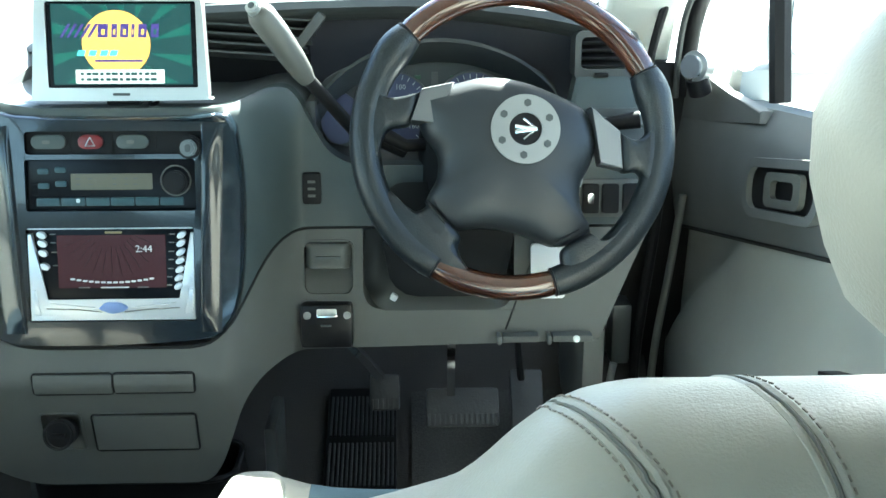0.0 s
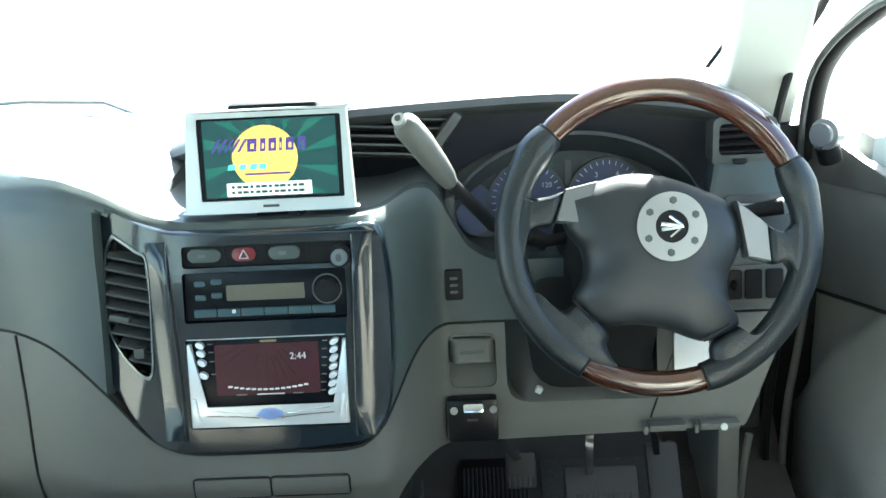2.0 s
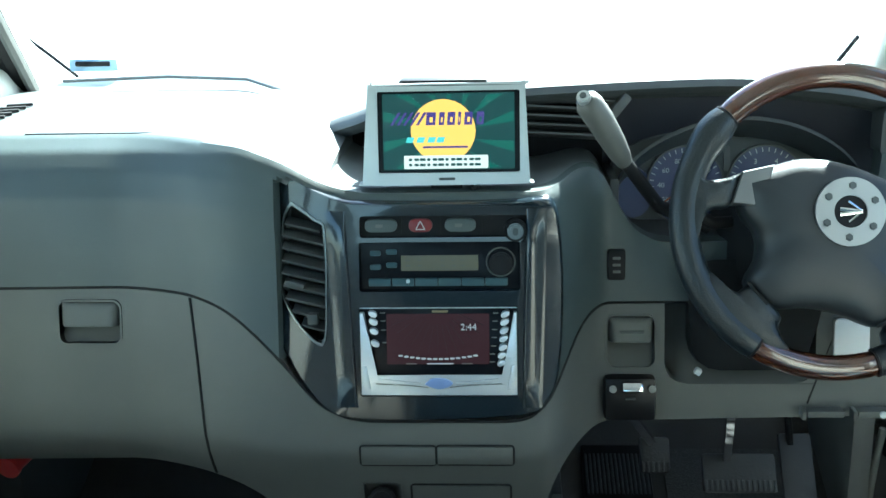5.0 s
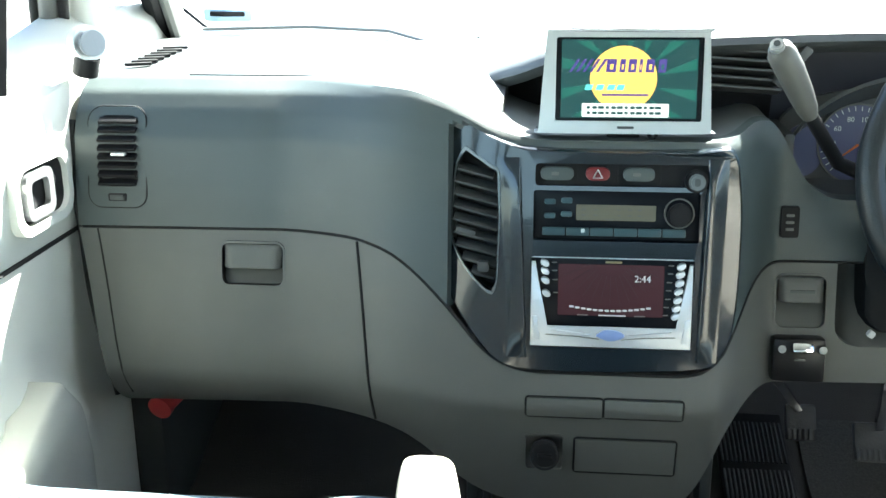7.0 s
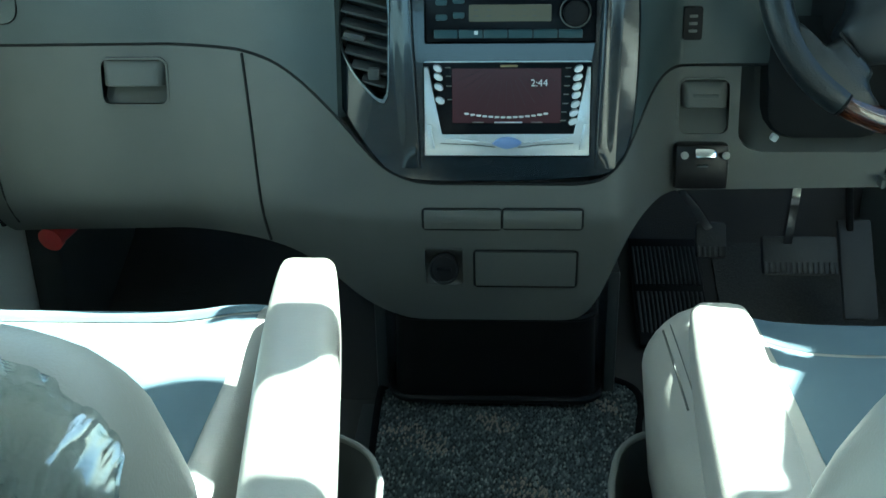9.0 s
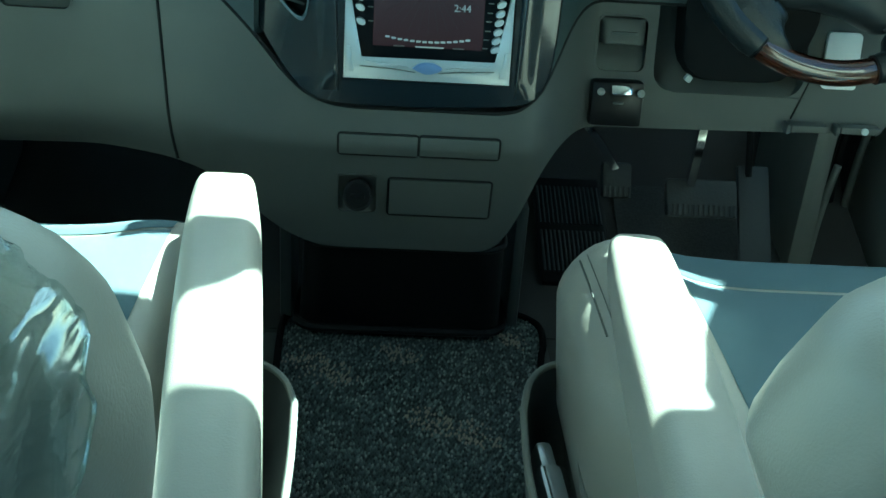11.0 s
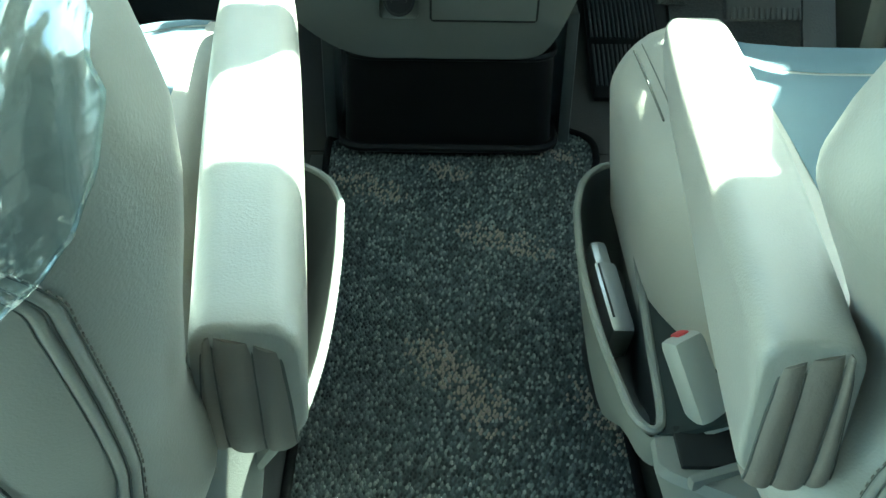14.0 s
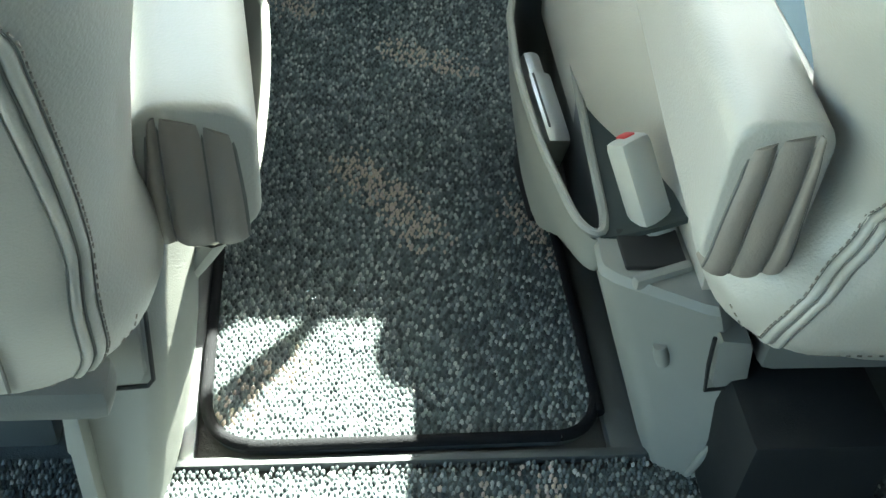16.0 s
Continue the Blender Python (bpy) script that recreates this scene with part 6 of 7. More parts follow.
def seat(s, label, edge):
    st = thing("captain_chair", (s * 0.42, 0.62, 0.0), label, "car seat", "front seats")
    part("backrest", loft(bm_new(), back_surface(s, edge)), M_LEATHER, st, "pale leather backrest")
    rear = lambda x, z, o=0.0008: back_rear(s, edge, x, z, o)
    # twin seams down the rear, closed by a stitched hem, with the pocket panel beside them
    line = lambda a, o=0.0006: [back_wrap(s, edge, x, z, a, o) for z, x in spline(SEAM_R if s > 0 else SEAM_L, 40)]
    for a in (-0.0030, 0.0030):
        part("seam_ridge", tube(bm_new(), spline(line(a, -0.0014), 60), 0.0030, 10), M_LEATHER, st)
    for a, r in ((-0.0060, 0.0004), (0.0, 0.0007), (0.0060, 0.0004)):
        part("seam", tube(bm_new(), line(a, 0.0004), r, 6), M_SEAM, st)
    stitches(line(-0.0070), st, 0.0045)
    rim = [(x, z) for z, x in (((0.425, 0.46), (0.420, 0.34), (0.40, 0.275), (0.36, 0.235), (0.33, 0.222), (0.30, 0.217), (0.265, 0.222), (0.240, 0.228)) if s > 0 else
                              ((0.430, 0.43), (0.424, 0.31), (0.408, 0.235), (0.385, 0.196), (0.357, 0.187), (0.332, 0.1845), (0.309, 0.185), (0.285, 0.187), (0.262, 0.190)))]
    part("pocket_panel", grid(bm_new(), [[rear(x, z, 0.006 * min(1, 8 * min(u, v, 1 - u))) for u in np.linspace(0, 1, 16) for x in [interp(z, sorted((q, p) for p, q in rim)) + 0.012 + 0.20 * u]] for v in np.linspace(0, 1, 16) for z in [(0.296 if s > 0 else 0.312) + 0.100 * v]]), M_LEATHER, st, "stretched leather pocket")
    part("pocket_seam", tube(bm_new(), spline([rear(x, z, 0.0012) for x, z in rim], 40), 0.0009, 6), M_SEAM, st)
    part("pocket_lip", tube(bm_new(), spline([rear(x, z + (0.0 if s > 0 else 0.020), 0.0030 if x > 0.24 else -0.0035) for x, z in ((0.230 if s > 0 else 0.196, 0.297), (0.25 if s > 0 else 0.21, 0.291), (0.30, 0.289), (0.43, 0.289))], 20), 0.0035, 8), M_LEATHER, st)
    up = 0.0 if s > 0 else 0.052
    hem = [rear(x, z + up, 0.001) for x, z in ((interp(0.235 + up, edge) + 0.007, 0.235), (interp(0.213 + up, edge) + 0.009, 0.213), (0.176, 0.196), (0.200, 0.190), (0.25, 0.186), (0.42, 0.184))]
    stitches(hem, st)
    return st


drv = seat(1, "pale grey leather driver seat with blue-grey cloth centre", EDGE_R)
pas = seat(-1, "pale grey leather passenger seat with blue-grey cloth centre", EDGE_L)
bpy.context.view_layer.update()
rest = next(o for o in drv.children if o.name.startswith("backrest"))


def over_top(pts, off=0.0, o=0.0006):
    """Points laid on the driver backrest, off to one side of the line through pts."""
    out = []
    for p in spline(pts, 60):
        ok, place, normal, _ = rest.closest_point_on_mesh(Vector(p) + Vector((off, 0, 0)) - drv.location)
        out.append(place + normal * o + drv.location)
    return out


for run, twin in (([(0.366, 0.490, 0.600), (0.374, 0.464, 0.606), (0.387, 0.435, 0.603), (0.402, 0.412, 0.588), (0.414, 0.400, 0.560), (0.420, 0.395, 0.52)], True), ([(0.444, 0.485, 0.613), (0.449, 0.463, 0.615), (0.456, 0.435, 0.608), (0.465, 0.412, 0.588), (0.474, 0.400, 0.555), (0.478, 0.395, 0.52)], False)):
    part("top_seam", tube(bm_new(), over_top(run, 0, 0.0), 0.0009, 6), M_SEAM, drv)
    for off in ((-0.006, 0.006) if twin else (0.005,)):
        stitches(over_top(run, off), drv, 0.0042)
    for off in (-0.0032, 0.0032):
        part("seam_ridge", tube(bm_new(), over_top(run, off, -0.0018), 0.0026, 8), M_LEATHER, drv)
cushion(1, drv, 0.128, 0.66, 0.54, 0.985, 0.291)
cushion(-1, pas, 0.166, 0.66, 0.54, 0.978, 0.316, 0.046)
armrest(1, [(0.905, 0.184, 0.040, 0.326, 0.304), (0.885, 0.184, 0.051, 0.332, 0.294), (0.79, 0.177, 0.059, 0.338, 0.284), (0.66, 0.167, 0.060, 0.346, 0.277), (0.54, 0.154, 0.054, 0.354, 0.272), (0.457, 0.1465, 0.050, 0.357, 0.270)], drv, M_LEATHER, M_LEATHER_S)
armrest(-1, [(0.905, 0.168, 0.040, 0.366, 0.342), (0.885, 0.1665, 0.050, 0.373, 0.334), (0.80, 0.156, 0.059, 0.373, 0.322), (0.66, 0.139, 0.060, 0.369, 0.306), (0.53, 0.122, 0.056, 0.363, 0.296), (0.460, 0.113, 0.053, 0.361, 0.290)], pas, M_LEATHER, M_LEATHER_S)
hr = bm_new()
loft(hr, [[Vector((0.566 + u, 0.42 + v, z)) for u, v in rrect(w, d, d * 0.47, 7)] for z, w, d in ((0.634, 0.13, 0.04), (0.640, 0.160, 0.07), (0.655, 0.194, 0.092), (0.674, 0.212, 0.104), (0.696, 0.226, 0.11), (0.718, 0.228, 0.110), (0.738, 0.214, 0.102), (0.756, 0.186, 0.085), (0.770, 0.15, 0.06), (0.777, 0.10, 0.03))])
part("headrest", hr, M_LEATHER, drv, "pale leather headrest")
for x in (0.52, 0.60):
    part("headrest_post", tube(bm_new(), [(x, 0.43, 0.61), (x, 0.425, 0.67)], 0.006, 10), M_CHROME, drv)


def soft(poly, times=2):
    """A polygon with its corners cut round."""
    for _ in range(times):
        poly = [q for a, b in zip(poly, poly[1:] + poly[:1]) for q in ((0.88 * a[0] + 0.12 * b[0], 0.88 * a[1] + 0.12 * b[1]), (0.12 * a[0] + 0.88 * b[0], 0.12 * a[1] + 0.88 * b[1]))]
    return poly


def base(s, st, rings, brk, yr, val):
    """Side shield and runner under a seat; rings: (z, inboard x, y, outboard x, y) of its slanting rear face."""
    sh = bm_new()
    foot = (lambda z, xl, yl, xr, yo: [(xl, yl), (xr, yo), (xr + 0.012, yo + 0.11), (xl + 0.002, yl + (0.13 if z < 0.15 else 0.035))]) if s > 0 else (lambda z, xl, xc, yc, xr: [(xl, 0.552), (xc, yc), (xr, yc - 0.004), (xr + 0.006, yc + 0.10), (xl + 0.004, 0.60)])
    loft(sh, [[Vector((s * u, v, r[0])) for u, v in soft(foot(*r))] for r in rings])
    side = part("side_shield", sh, M_SHIELD, st, "grey plastic side shield")
    part("bracket", box(bm_new(), (s * brk, yr + (0.07 if s > 0 else 0.22), 0.045), (0.10, 0.10, 0.108), 0.008), M_COLUMN if s > 0 else M_BLACK, st)
    part("runner", box(bm_new(), (s * 0.27, 0.76, 0.01), (0.05, 0.40, 0.04), 0.008), M_TRIM_D, st)
    part("seat_pan", box(bm_new(), (s * 0.42, 0.79, 0.10), (0.47, 0.34, 0.11), 0.02), M_BLACK, st)
    part("rear_valance", box(bm_new(), (s * (0.44 if s > 0 else 0.385), yr + val[0], val[1]), (0.44, 0.03, val[2]), 0.010), M_TRIM, st)
    part("cross_tube", tube(bm_new(), [(s * 0.21, yr + 0.16, 0.15), (s * 0.66, yr + 0.16, 0.15)], 0.014, 10), M_BLACK, st)
    return side


shr = base(1, drv, [(-0.012, 0.176, 0.533, 0.242, 0.505), (0.05, 0.155, 0.531, 0.221, 0.502), (0.10, 0.137, 0.529, 0.212, 0.496), (0.16, 0.116, 0.525, 0.190, 0.487), (0.195, 0.104, 0.522, 0.176, 0.484), (0.200, 0.106, 0.525, 0.174, 0.488)], 0.257, 0.445, (0.085, 0.150, 0.075))
part("hinge_cover", prism(bm_new(), soft([(0.169, 0.182), (0.192, 0.178), (0.203, 0.131), (0.181, 0.126)], 1), lambda u, v: (u, 0.4835 + 0.18 * (0.18 - v), v), lambda u, v: (u, 0.506, v), 0.003), M_SHIELD, shr, "grey hinge cover")
part("cover_gap", tube(bm_new(), [(u, 0.4845 + 0.18 * (0.18 - v), v) for u, v in ((0.166, 0.184), (0.171, 0.155), (0.178, 0.1235), (0.204, 0.1285))], 0.0014, 6), M_GAP, shr)
part("edge_flange", tube(bm_new(), spline([(0.204, 0.524, -0.012), (0.206, 0.509, 0.045), (0.209, 0.497, 0.092), (0.216, 0.494, 0.097), (0.248, 0.493, 0.099)], 24), 0.0030, 8), M_SHIELD, shr, "raised grey edge flange")
part("shield_button", tube(bm_new(), [(0.1470, 0.5095, 0.150), (0.1500, 0.5100, 0.141), (0.1530, 0.5105, 0.132)], [0.0042, 0.0052, 0.0042], 12), M_SHIELD, shr)
part("belt_slot", box(bm_new(), (0.138, 0.541, 0.2000), (0.038, 0.034, 0.006), 0.002), M_GAP, drv, "dark belt slot")
part("slot_lip", box(bm_new(), (0.140, 0.5195, 0.200), (0.040, 0.007, 0.009), 0.003, pose(0, 0, 0, 0, 0, 20)), M_SHIELD, drv)
shl = base(-1, pas, [(-0.012, 0.162, 0.176, 0.486, 0.206), (0.03, 0.153, 0.166, 0.488, 0.203), (0.08, 0.144, 0.159, 0.490, 0.204), (0.13, 0.137, 0.154, 0.490, 0.204), (0.165, 0.134, 0.150, 0.492, 0.203), (0.20, 0.131, 0.147, 0.502, 0.198), (0.235, 0.129, 0.145, 0.520, 0.180), (0.270, 0.128, 0.140, 0.535, 0.165)], 0.30, 0.40, (0.050, 0.190, 0.024))
part("hinge_cover", prism(bm_new(), soft([(0.158, 0.150), (0.186, 0.146), (0.190, 0.172), (0.186, 0.205), (0.160, 0.205)], 1), lambda u, v: (-u, 0.4855 + 0.25 * max(0, v - 0.17), v), lambda u, v: (-u, 0.505 + 0.25 * max(0, v - 0.17), v), 0.003), M_SHIELD, shl, "grey hinge cover")
part("cover_gap", tube(bm_new(), [(-u, 0.4865 + 0.25 * max(0, v - 0.17), v) for u, v in ((0.189, 0.143), (0.158, 0.1465), (0.1545, 0.152), (0.1545, 0.20))], 0.0014, 6), M_GAP, shl)
part("flange", prism(bm_new(), [(0.196, 0.150), (0.204, 0.150), (0.207, 0.105), (0.203, 0.098), (0.206, -0.01), (0.196, -0.01)], lambda u, v: (-u, 0.472, v), lambda u, v: (-u, 0.500, v), 0.002), M_SHIELD, shl, "raised grey edge flange")
part("floor_handle", tube(bm_new(), spline([(-0.300, 0.452, 0.168), (-0.288, 0.446, 0.162), (-0.268, 0.446, 0.162), (-0.256, 0.452, 0.168)], 12), 0.004, 8), M_CHROME, pas, "bright metal catch")


def pocket(s, st, pts):
    """An open plastic pocket on the seat's flank."""
    cx, cy = sum(p[0] for p in pts) / len(pts), 0.73
    slant, low = (0.10, 0.105) if s > 0 else (0.34, 0.06)
    at = lambda k, z: [Vector((s * (cx + (x - cx) * k + slant * (0.2 - z)), cy + (y - cy) * k, z + (0.2 - z) * 0.40 * smooth(0.67, 0.57, y))) for x, y in pts]
    outer = bm_new()
    loft(outer, [at(0.80, low), at(0.94, low + 0.03), at(1.0, 0.16), at(1.02, 0.2)], True)
    # open the mouth: drop the top cap
    bmesh.ops.delete(outer, geom=[f for f in outer.faces if all(v.co.z > 0.199 for v in f.verts)], context="FACES")
    p = part("side_pocket", outer, M_SHIELD, st, "grey plastic side pocket")
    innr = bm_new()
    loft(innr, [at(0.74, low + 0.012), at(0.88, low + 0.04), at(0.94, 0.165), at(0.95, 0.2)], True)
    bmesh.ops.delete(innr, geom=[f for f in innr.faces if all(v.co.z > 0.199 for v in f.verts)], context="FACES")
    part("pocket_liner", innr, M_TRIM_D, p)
    rimp = [v + Vector((0, 0, 0.0)) for v in at(0.985, 0.2005)]
    part("pocket_rim", tube(bm_new(), rimp + rimp[:1], 0.0032, 8), M_SHIELD, p)
    return p


pocket(1, drv, spline([(0.087, 0.806), (0.098, 0.853), (0.117, 0.878), (0.134, 0.880), (0.138, 0.848), (0.127, 0.743), (0.119, 0.631), (0.115, 0.567), (0.108, 0.553), (0.098, 0.565), (0.092, 0.60), (0.086, 0.651), (0.083, 0.73), (0.087, 0.806)], 40)[:-1])
pocket(-1, pas, spline([(0.103, 0.815), (0.115, 0.850), (0.136, 0.873), (0.16, 0.880), (0.172, 0.84), (0.165, 0.70), (0.15, 0.60), (0.130, 0.55), (0.112, 0.556), (0.103, 0.60), (0.099, 0.66), (0.099, 0.74), (0.103, 0.815)], 40)[:-1])
inner = spline([(0.137, 0.878), (0.138, 0.848), (0.1275, 0.743), (0.1195, 0.631), (0.1155, 0.567), (0.109, 0.552)], 30)
part("flank_panel", grid(bm_new(), [[(x + 0.060 * u, y - 0.004 * u, 0.200 + 0.014 * u + 0.010 * u * u) for u in np.linspace(0, 1, 8)] for x, y in inner], (0, 0, -0.004)), M_FLANK, drv, "dark grey plastic flank beside the cushion")
ph = thing("remote_control", (0.113, 0.755, 0.10), "silver remote control standing in the side pocket", "remote control")
part("body", box(bm_new(), (0.108, 0.735, 0.150), (0.020, 0.072, 0.046), 0.006, pose(0, 0, 0, 12, 6, 8)), M_SILVER, ph)
part("end_cap", box(bm_new(), (0.107, 0.785, 0.158), (0.015, 0.040, 0.026), 0.006, pose(0, 0, 0, 12, 6, 8)), M_SILVER, ph)
part("groove", box(bm_new(), (0.105, 0.735, 0.1735), (0.0016, 0.055, 0.0016), 0.0004, pose(0, 0, 0, 12, 6, 8)), M_TRIM_D, ph)
part("battery_cover", box(bm_new(), (0.110, 0.730, 0.106), (0.017, 0.062, 0.048), 0.004, pose(0, 0, 0, 12, 6, 8)), M_BLACK, ph)
bk = thing("seat_belt_buckle", (0.128, 0.56, 0.15), "pale plastic seat belt buckle with a red button", "seat belt buckle")
part("body", box(bm_new(), (0.136, 0.572, 0.220), (0.023, 0.020, 0.072), 0.006, pose(0, 0, 0, -33, -8, 28)), material("pale_buckle_plastic", (0.36, 0.355, 0.32), 0.45), bk)
part("button", box(bm_new(), (0.1240, 0.589, 0.2475), (0.009, 0.010, 0.006), 0.002, pose(0, 0, 0, -33, -8, 28)), M_RED, bk, "red release button")
part("stalk", box(bm_new(), (0.140, 0.550, 0.170), (0.018, 0.012, 0.06), 0.004, pose(0, 0, 0, -22)), M_BLACK, bk)


def settle(roots):
    """The pocket, its contents and the shield's top sit lower and further outboard than their foot."""
    hub = Vector((-0.038, 0.097, 0.635))
    done = set()
    for root in roots:
        for ob in [root, *root.children_recursive]:
            if ob.type != "MESH" or ob.data.name in done:
                continue
            done.add(ob.data.name)
            at, up = Vector(ob.location), ob.parent
            while up:
                at, up = at + up.location, up.parent
            for v in ob.data.vertices:
                p = v.co + at
                v.co = hub + (p - hub) * (1 + 0.08 * smooth(0.0, 0.15, p.z)) - at


settle([ph, bk] + [o for o in drv.children if o.name.split(".")[0] in ("side_shield", "side_pocket", "flank_panel", "belt_slot", "slot_lip")])

# plastic dust cover left over the passenger backrest
M_FILM = bpy.data.materials.new("clear_plastic_film")
M_FILM.use_nodes = True
fn, fl = M_FILM.node_tree.nodes, M_FILM.node_tree.links
fn.remove(fn["Principled BSDF"])
ftc, fmap, fno, crease = fn.new("ShaderNodeTexCoord"), fn.new("ShaderNodeMapping"), fn.new("ShaderNodeTexNoise"), fn.new("ShaderNodeMapRange")
fmap.inputs["Rotation"].default_value = (0, radians(18), 0)
fmap.inputs["Scale"].default_value = (1.0, 1.0, 0.16)
fno.inputs["Scale"].default_value, fno.inputs["Detail"].default_value, fno.inputs["Distortion"].default_value = 55.0, 3.0, 0.8
dev = fn.new("ShaderNodeMath")
dev.operation = "SUBTRACT"
dev.inputs[1].default_value = 0.5
size = fn.new("ShaderNodeMath")
size.operation = "ABSOLUTE"
# creases whiten the film
crease.inputs[1].default_value, crease.inputs[2].default_value, crease.inputs[3].default_value, crease.inputs[4].default_value = 0.0, 0.030, 0.22, 0.085
clear, milky, gloss, facing = fn.new("ShaderNodeBsdfTransparent"), fn.new("ShaderNodeBsdfDiffuse"), fn.new("ShaderNodeBsdfGlossy"), fn.new("ShaderNodeLayerWeight")
body_mix, top_mix, reach = fn.new("ShaderNodeMixShader"), fn.new("ShaderNodeMixShader"), fn.new("ShaderNodeMapRange")
clear.inputs["Color"].default_value = (0.86, 0.91, 0.90, 1)
milky.inputs["Color"].default_value = (0.80, 0.90, 0.89, 1)
gloss.inputs["Roughness"].default_value = 0.10
facing.inputs["Blend"].default_value = 0.35
reach.inputs[3].default_value, reach.inputs[4].default_value = 0.09, 0.60
fl.new(ftc.outputs["Object"], fmap.inputs["Vector"])
fl.new(fmap.outputs[0], fno.inputs["Vector"])
fl.new(fno.outputs["Fac"], dev.inputs[0])
fl.new(dev.outputs[0], size.inputs[0])
fl.new(size.outputs[0], crease.inputs[0])
fl.new(crease.outputs[0], body_mix.inputs[0])
fl.new(clear.outputs[0], body_mix.inputs[1])
fl.new(milky.outputs[0], body_mix.inputs[2])
fl.new(facing.outputs["Facing"], reach.inputs[0])
fl.new(reach.outputs[0], top_mix.inputs[0])
fl.new(body_mix.outputs[0], top_mix.inputs[1])
fl.new(gloss.outputs[0], top_mix.inputs[2])
fl.new(top_mix.outputs[0], fn["Material Output"].inputs[0])
rows = []
for v in np.linspace(0, 1, 120):
    row = []
    z0 = 0.437 + 0.160 * v
    for u in np.sqrt(np.linspace(0, 1, 170)):
        xr = interp(z0, [(0.437, 0.172), (0.452, 0.156), (0.467, 0.1405), (0.482, 0.129), (0.50, 0.1215), (0.52, 0.1185), (0.55, 0.122), (0.575, 0.137), (0.59, 0.158), (0.598, 0.20)])
        x = 0.46 + (xr - 0.46) * u
        z = z0 - 0.012 * math.sin(5 * u) * (1 - v)
        p = back_rear(-1, EDGE_L, x, z, 0.0)
        # sharp pleats that hang down, dying out into a loose crumpled hem
        hang = smooth(0.462, 0.500, z) * (1 - 0.8 * smooth(0.555, 0.580, z))
        f1 = 1 - abs(noise.noise(Vector((x * 75 + z * 9, z * 6, 1.3)))) * 2.6
        f2 = 1 - abs(noise.noise(Vector((x * 170 + z * 26, z * 22, 5.0)))) * 2.4
        f3 = 1 - abs(noise.noise(Vector((x * 130 - z * 90, z * 110 + x * 60, 2.0)))) * 2.4
        row.append(p + Vector((0, -0.003 - hang * (0.0085 * max(0, f1) ** 2 + 0.0030 * max(0, f2) ** 2) - (0.0009 + 0.0030 * (1 - hang)) * max(0, f3) ** 2, 0)))
    rows.append(row)
cover = thing("seat_dust_cover", (-0.3, 0.38, 0.52), "crumpled clear plastic film over the passenger backrest", "dust cover")
part("film_sheet", grid(bm_new(), rows), M_FILM, cover)
part("gathered_hem", tube(bm_new(), [Vector(p) + Vector((0, -0.0015, 0)) for p in rows[0][::3]] + [Vector(r[-1]) + Vector((0, -0.0015, 0)) for r in rows[3:80:3]], 0.0008, 6), M_FILM, cover, "gathered edge of the film")

# ---- mats and carpet ----
M_TUFT = bpy.data.materials.new("flecked_loop_carpet")
M_TUFT.use_nodes = True
n, l = M_TUFT.node_tree.nodes, M_TUFT.node_tree.links
geo = n.new("ShaderNodeNewGeometry")
cr = n.new("ShaderNodeValToRGB")
cr.color_ramp.interpolation = "CONSTANT"
cols = [(0.0, (0.023, 0.029, 0.031)), (0.24, (0.047, 0.058, 0.061)), (0.52, (0.088, 0.104, 0.106)), (0.78, (0.148, 0.164, 0.162)), (0.93, (0.225, 0.235, 0.225))]
cr.color_ramp.elements[0].position, cr.color_ramp.elements[0].color = 0.0, (*cols[0][1], 1)
cr.color_ramp.elements[1].position, cr.color_ramp.elements[1].color = cols[1][0], (*cols[1][1], 1)
for p, c in cols[2:]:
    e = cr.color_ramp.elements.new(p)
    e.color = (*c, 1)
l.new(geo.outputs["Random Per Island"], cr.inputs[0])
l.new(cr.outputs[0], n["Principled BSDF"].inputs["Base Color"])
n["Principled BSDF"].inputs["Roughness"].default_value = 0.95
M_TUFT2 = material("beige_mauve_loops", (0.31, 0.27, 0.175), 0.95, color2=(0.20, 0.15, 0.18), scale=190, bump=0)


M_BASE = material("woven_carpet_base", (0.055, 0.064, 0.066), 0.95, grain=600, bump=0.6)


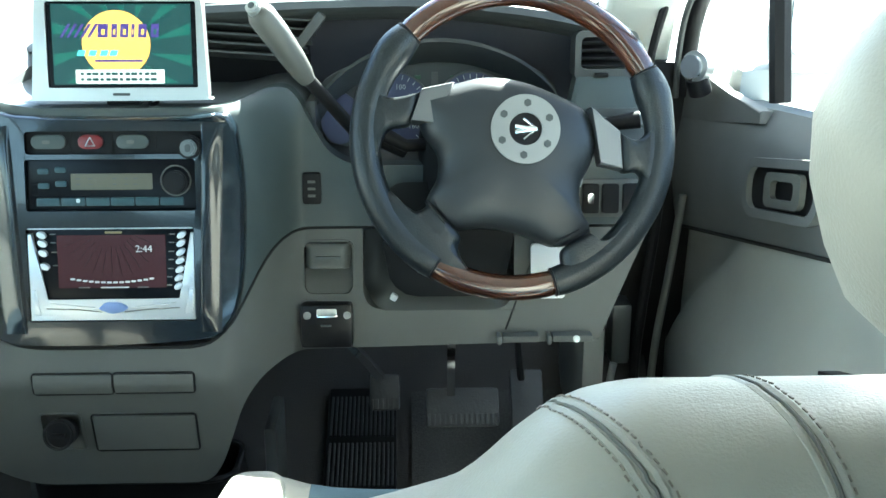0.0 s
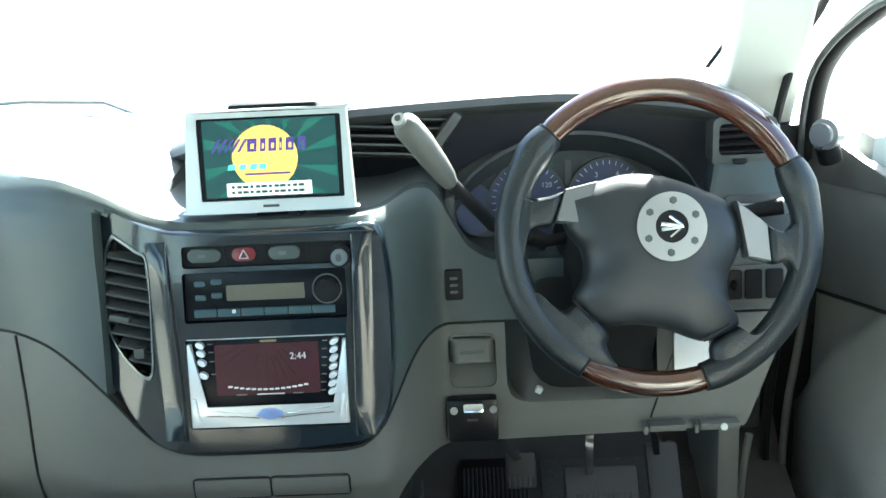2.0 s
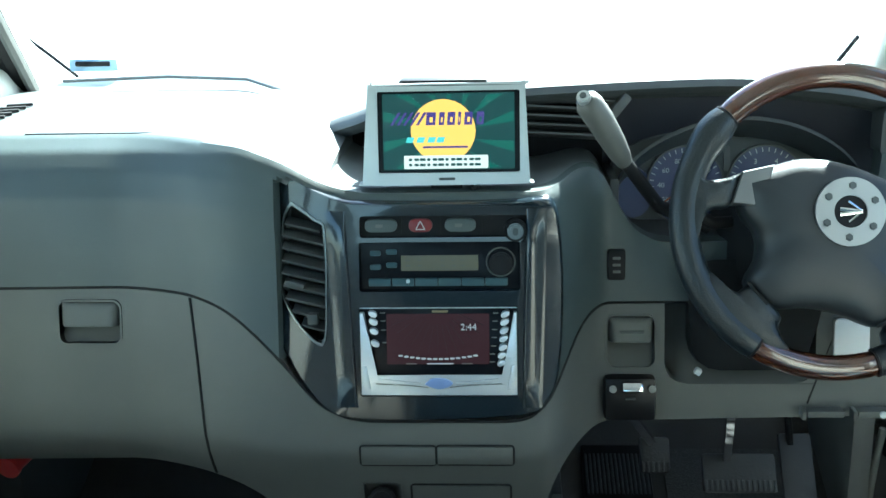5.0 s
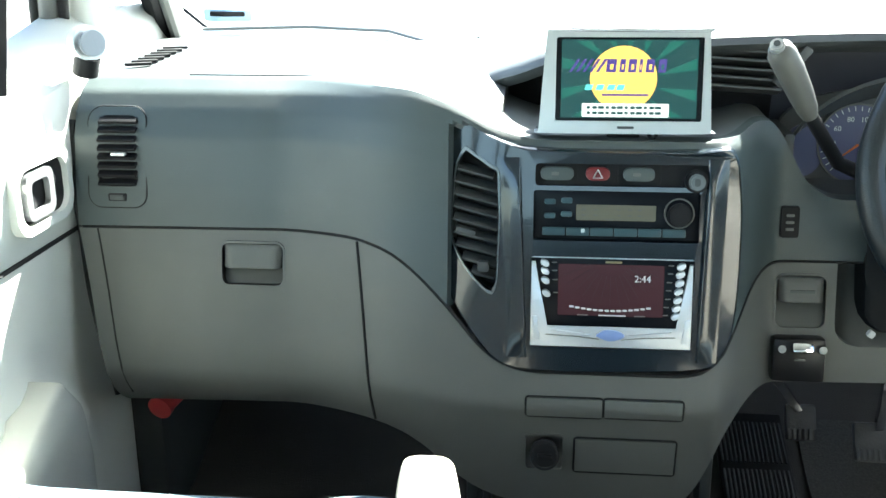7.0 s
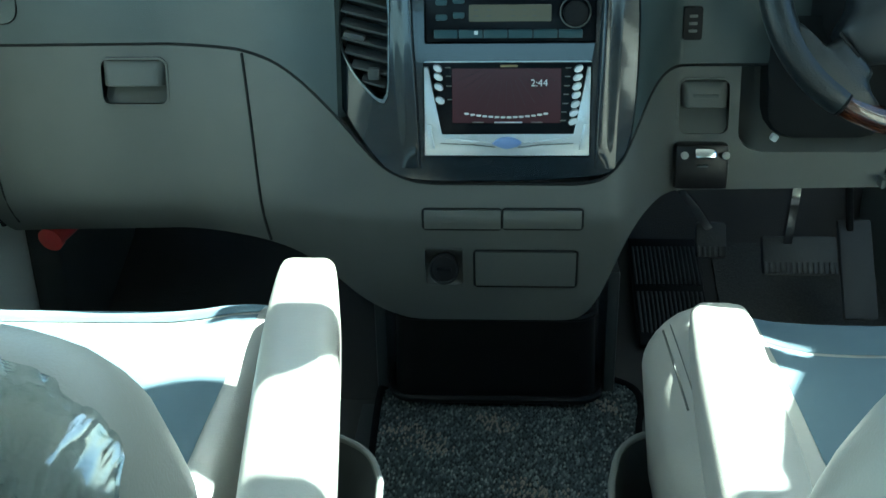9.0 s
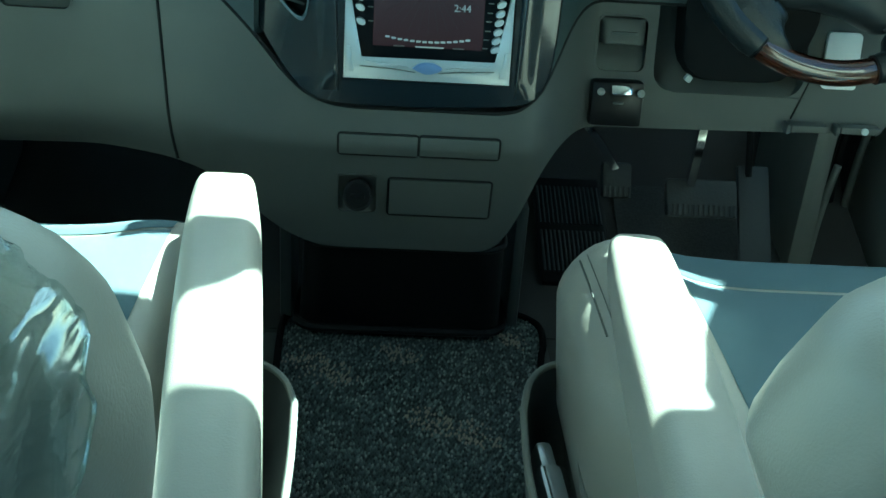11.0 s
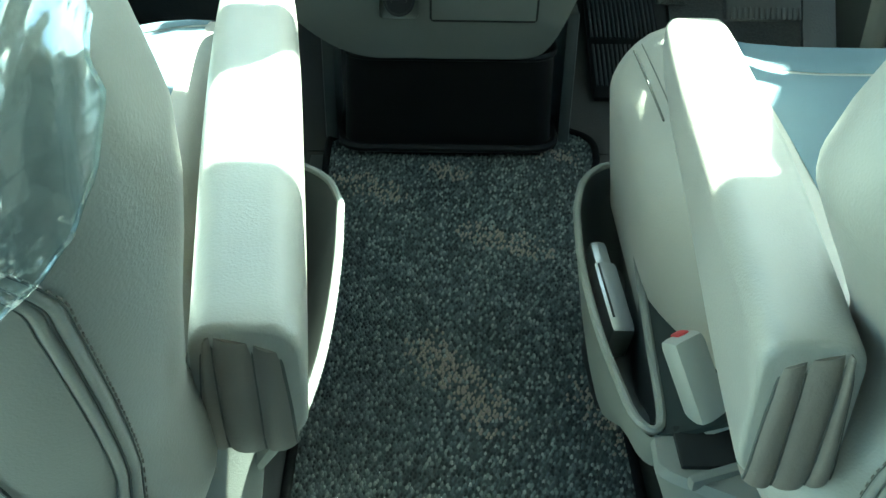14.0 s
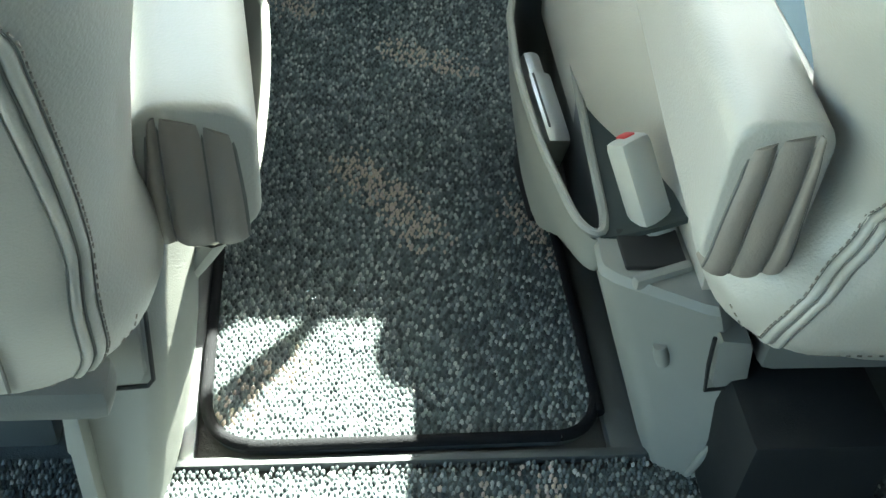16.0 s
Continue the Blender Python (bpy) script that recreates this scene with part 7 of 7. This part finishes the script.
def tufts(name, x0, x1, y0, y1, z, step, parent, inside, band):
    """Loop pile: a small leaning knob at every stitch; two joined meshes, plain and patterned."""
    rng = random.Random(4)
    plain, deco = ([], []), ([], [])
    ny, nx = int((y1 - y0) / step), int((x1 - x0) / step)
    for j in range(ny):
        for i in range(nx):
            x, y = x0 + (i + 0.5 * (j % 2) + rng.uniform(-0.25, 0.25)) * step, y0 + (j + rng.uniform(-0.25, 0.25)) * step
            if not inside(x, y):
                continue
            v, f = deco if band(x + rng.gauss(0, 0.006), y + rng.gauss(0, 0.008)) and rng.random() < 0.60 else plain
            a, r, h = rng.uniform(0, 6.28), step * rng.uniform(0.42, 0.60), step * rng.uniform(0.45, 0.75)
            b = len(v)
            for k in range(5):
                t = a + k * 1.2566
                v.append((x + 0.8 * r * math.cos(t), y + r * 1.25 * math.sin(t), z))
            for k in range(5):
                t = a + k * 1.2566
                v.append((x + 0.5 * r * math.cos(t) + 0.2 * r, y + 0.85 * r * math.sin(t), z + h * 0.8))
            v.append((x + 0.2 * r, y, z + h))
            for k in range(5):
                q = (k + 1) % 5
                f.append((b + k, b + q, b + 5 + q, b + 5 + k))
                f.append((b + 5 + k, b + 5 + q, b + 10))
    for (v, f), m, lab in ((plain, M_TUFT, "dark flecked loop pile"), (deco, M_TUFT2, "beige and mauve pattern loops")):
        if not f:
            continue
        me = bpy.data.meshes.new(name)
        at = parent.location
        me.from_pydata([(p[0] - at.x, p[1] - at.y, p[2] - at.z) for p in v], [], f)
        me.polygons.foreach_set("use_smooth", [True] * len(me.polygons))
        me.materials.append(m)
        ob = new(name, me)
        ob.parent = parent
        tagged(ob, lab, kind="stuff")


def streak(cx, cy, dx, dy, w):
    """A slanting pattern bar."""
    ln = math.hypot(dx, dy)
    ux, uy = dx / ln, dy / ln
    return lambda x, y: abs((x - cx) * ux + (y - cy) * uy) < ln / 2 and abs(-(x - cx) * uy + (y - cy) * ux) < w / 2


bars = [streak(0.052, 1.063, 0.10, -0.045, 0.030), streak(0.0, 0.825, 0.075, -0.12, 0.045), streak(-0.105, 1.175, 0.08, -0.05, 0.028), streak(-0.01, 1.215, 0.05, -0.035, 0.022), streak(0.125, 1.26, 0.05, -0.03, 0.02), streak(0.135, 0.78, 0.05, -0.09, 0.03), streak(-0.11, 0.60, 0.08, 0.075, 0.026),
        streak(0.06, 0.50, 0.10, 0.03, 0.03), streak(-0.22, 0.49, 0.07, 0.05, 0.03), streak(0.14, 0.42, 0.09, -0.05, 0.03), streak(-0.05, 0.40, 0.08, 0.05, 0.03)]
band = lambda x, y: any(b(x, y) for b in bars)
mat_out = spline([(-0.146, 0.60), (-0.1445, 0.585), (-0.139, 0.570), (-0.129, 0.559), (-0.114, 0.5535), (-0.09, 0.552), (0.09, 0.554), (0.115, 0.5545), (0.130, 0.560), (0.140, 0.571), (0.1455, 0.586), (0.147, 0.60), (0.148, 0.90), (0.168, 1.18), (0.178, 1.245), (0.176, 1.295), (0.145, 1.322), (0.112, 1.318), (0.09, 1.292), (0.05, 1.262), (-0.08, 1.262), (-0.108, 1.285), (-0.13, 1.306), (-0.156, 1.296), (-0.163, 1.25), (-0.150, 0.95), (-0.146, 0.60)], 320)[:-1]


def in_poly(poly):
    px, py = np.array(poly).T
    qx, qy = np.roll(px, -1), np.roll(py, -1)
    def test(x, y):
        c = (py > y) != (qy > y)
        with np.errstate(divide="ignore", invalid="ignore"):
            return bool(np.count_nonzero(c & (x < (qx - px) * (y - py) / (qy - py) + px)) % 2)
    return test


fm2 = thing("aisle_mat", (0, 0.93, -0.012), "dark flecked carpet mat with a black bound edge", "floor mat")
part("backing", prism(bm_new(), mat_out, lambda u, v: (u, v, -0.003), lambda u, v: (u, v, -0.013)), M_BASE, fm2)
part("bound_edge", tube(bm_new(), [(u, v, -0.001) for u, v in mat_out + mat_out[:1]], 0.0046, 10), M_BIND, fm2, "black bound edge")
shrink = [(u * 0.982, 0.93 + (v - 0.93) * 0.993) for u, v in mat_out]
tufts("pile", -0.18, 0.18, 0.55, 1.33, -0.003, 0.0040, fm2, in_poly(shrink), band)
rear = thing("rear_carpet", (0, 0.35, -0.014), "dark flecked carpet behind the front seats", "carpet")
part("backing", box(bm_new(), (0, 0.33, -0.013), (1.2, 0.40, 0.006), 0.002), M_BASE, rear)
for side in (-1, 1):
    part("backing", box(bm_new(), (side * 0.40, 0.58, -0.013), (0.38, 0.10, 0.006), 0.002), M_BASE, rear)
tufts("pile", -0.44, 0.44, 0.34, 0.62, -0.010, 0.0041, rear, lambda x, y: y < 0.5375 or (abs(x) > 0.212 and y < 0.552), band)
tb = thing("threshold_strip", (0, 0.54, -0.015), "grey plastic threshold strip across the aisle floor", "floor trim", kind="structure")
part("strip", box(bm_new(), (0, 0.5425, -0.0095), (0.40, 0.008, 0.009), 0.003), M_TRIM_D, tb)
for s in (-1, 1):
    part("side_channel", box(bm_new(), (s * 0.168, 0.90, -0.012), (0.034, 0.72, 0.012), 0.003), M_TRIM_D, tb)
dm = thing("driver_mat", (0.42, 1.52, 0.0), "dark flecked carpet mat in the driver footwell", "floor mat")
part("sheet", grid(bm_new(), [[(x, y, z + 0.006) for x in np.linspace(0.32, 0.60, 6)] for y, z in ((1.26, -0.010), (1.40, 0.006), (1.52, 0.035), (1.60, 0.075))], (0, 0, -0.006)), material("flecked_mat", (0.012, 0.013, 0.014), 0.95, color2=(0.10, 0.10, 0.095), scale=300, grain=400, bump=1.0), dm)
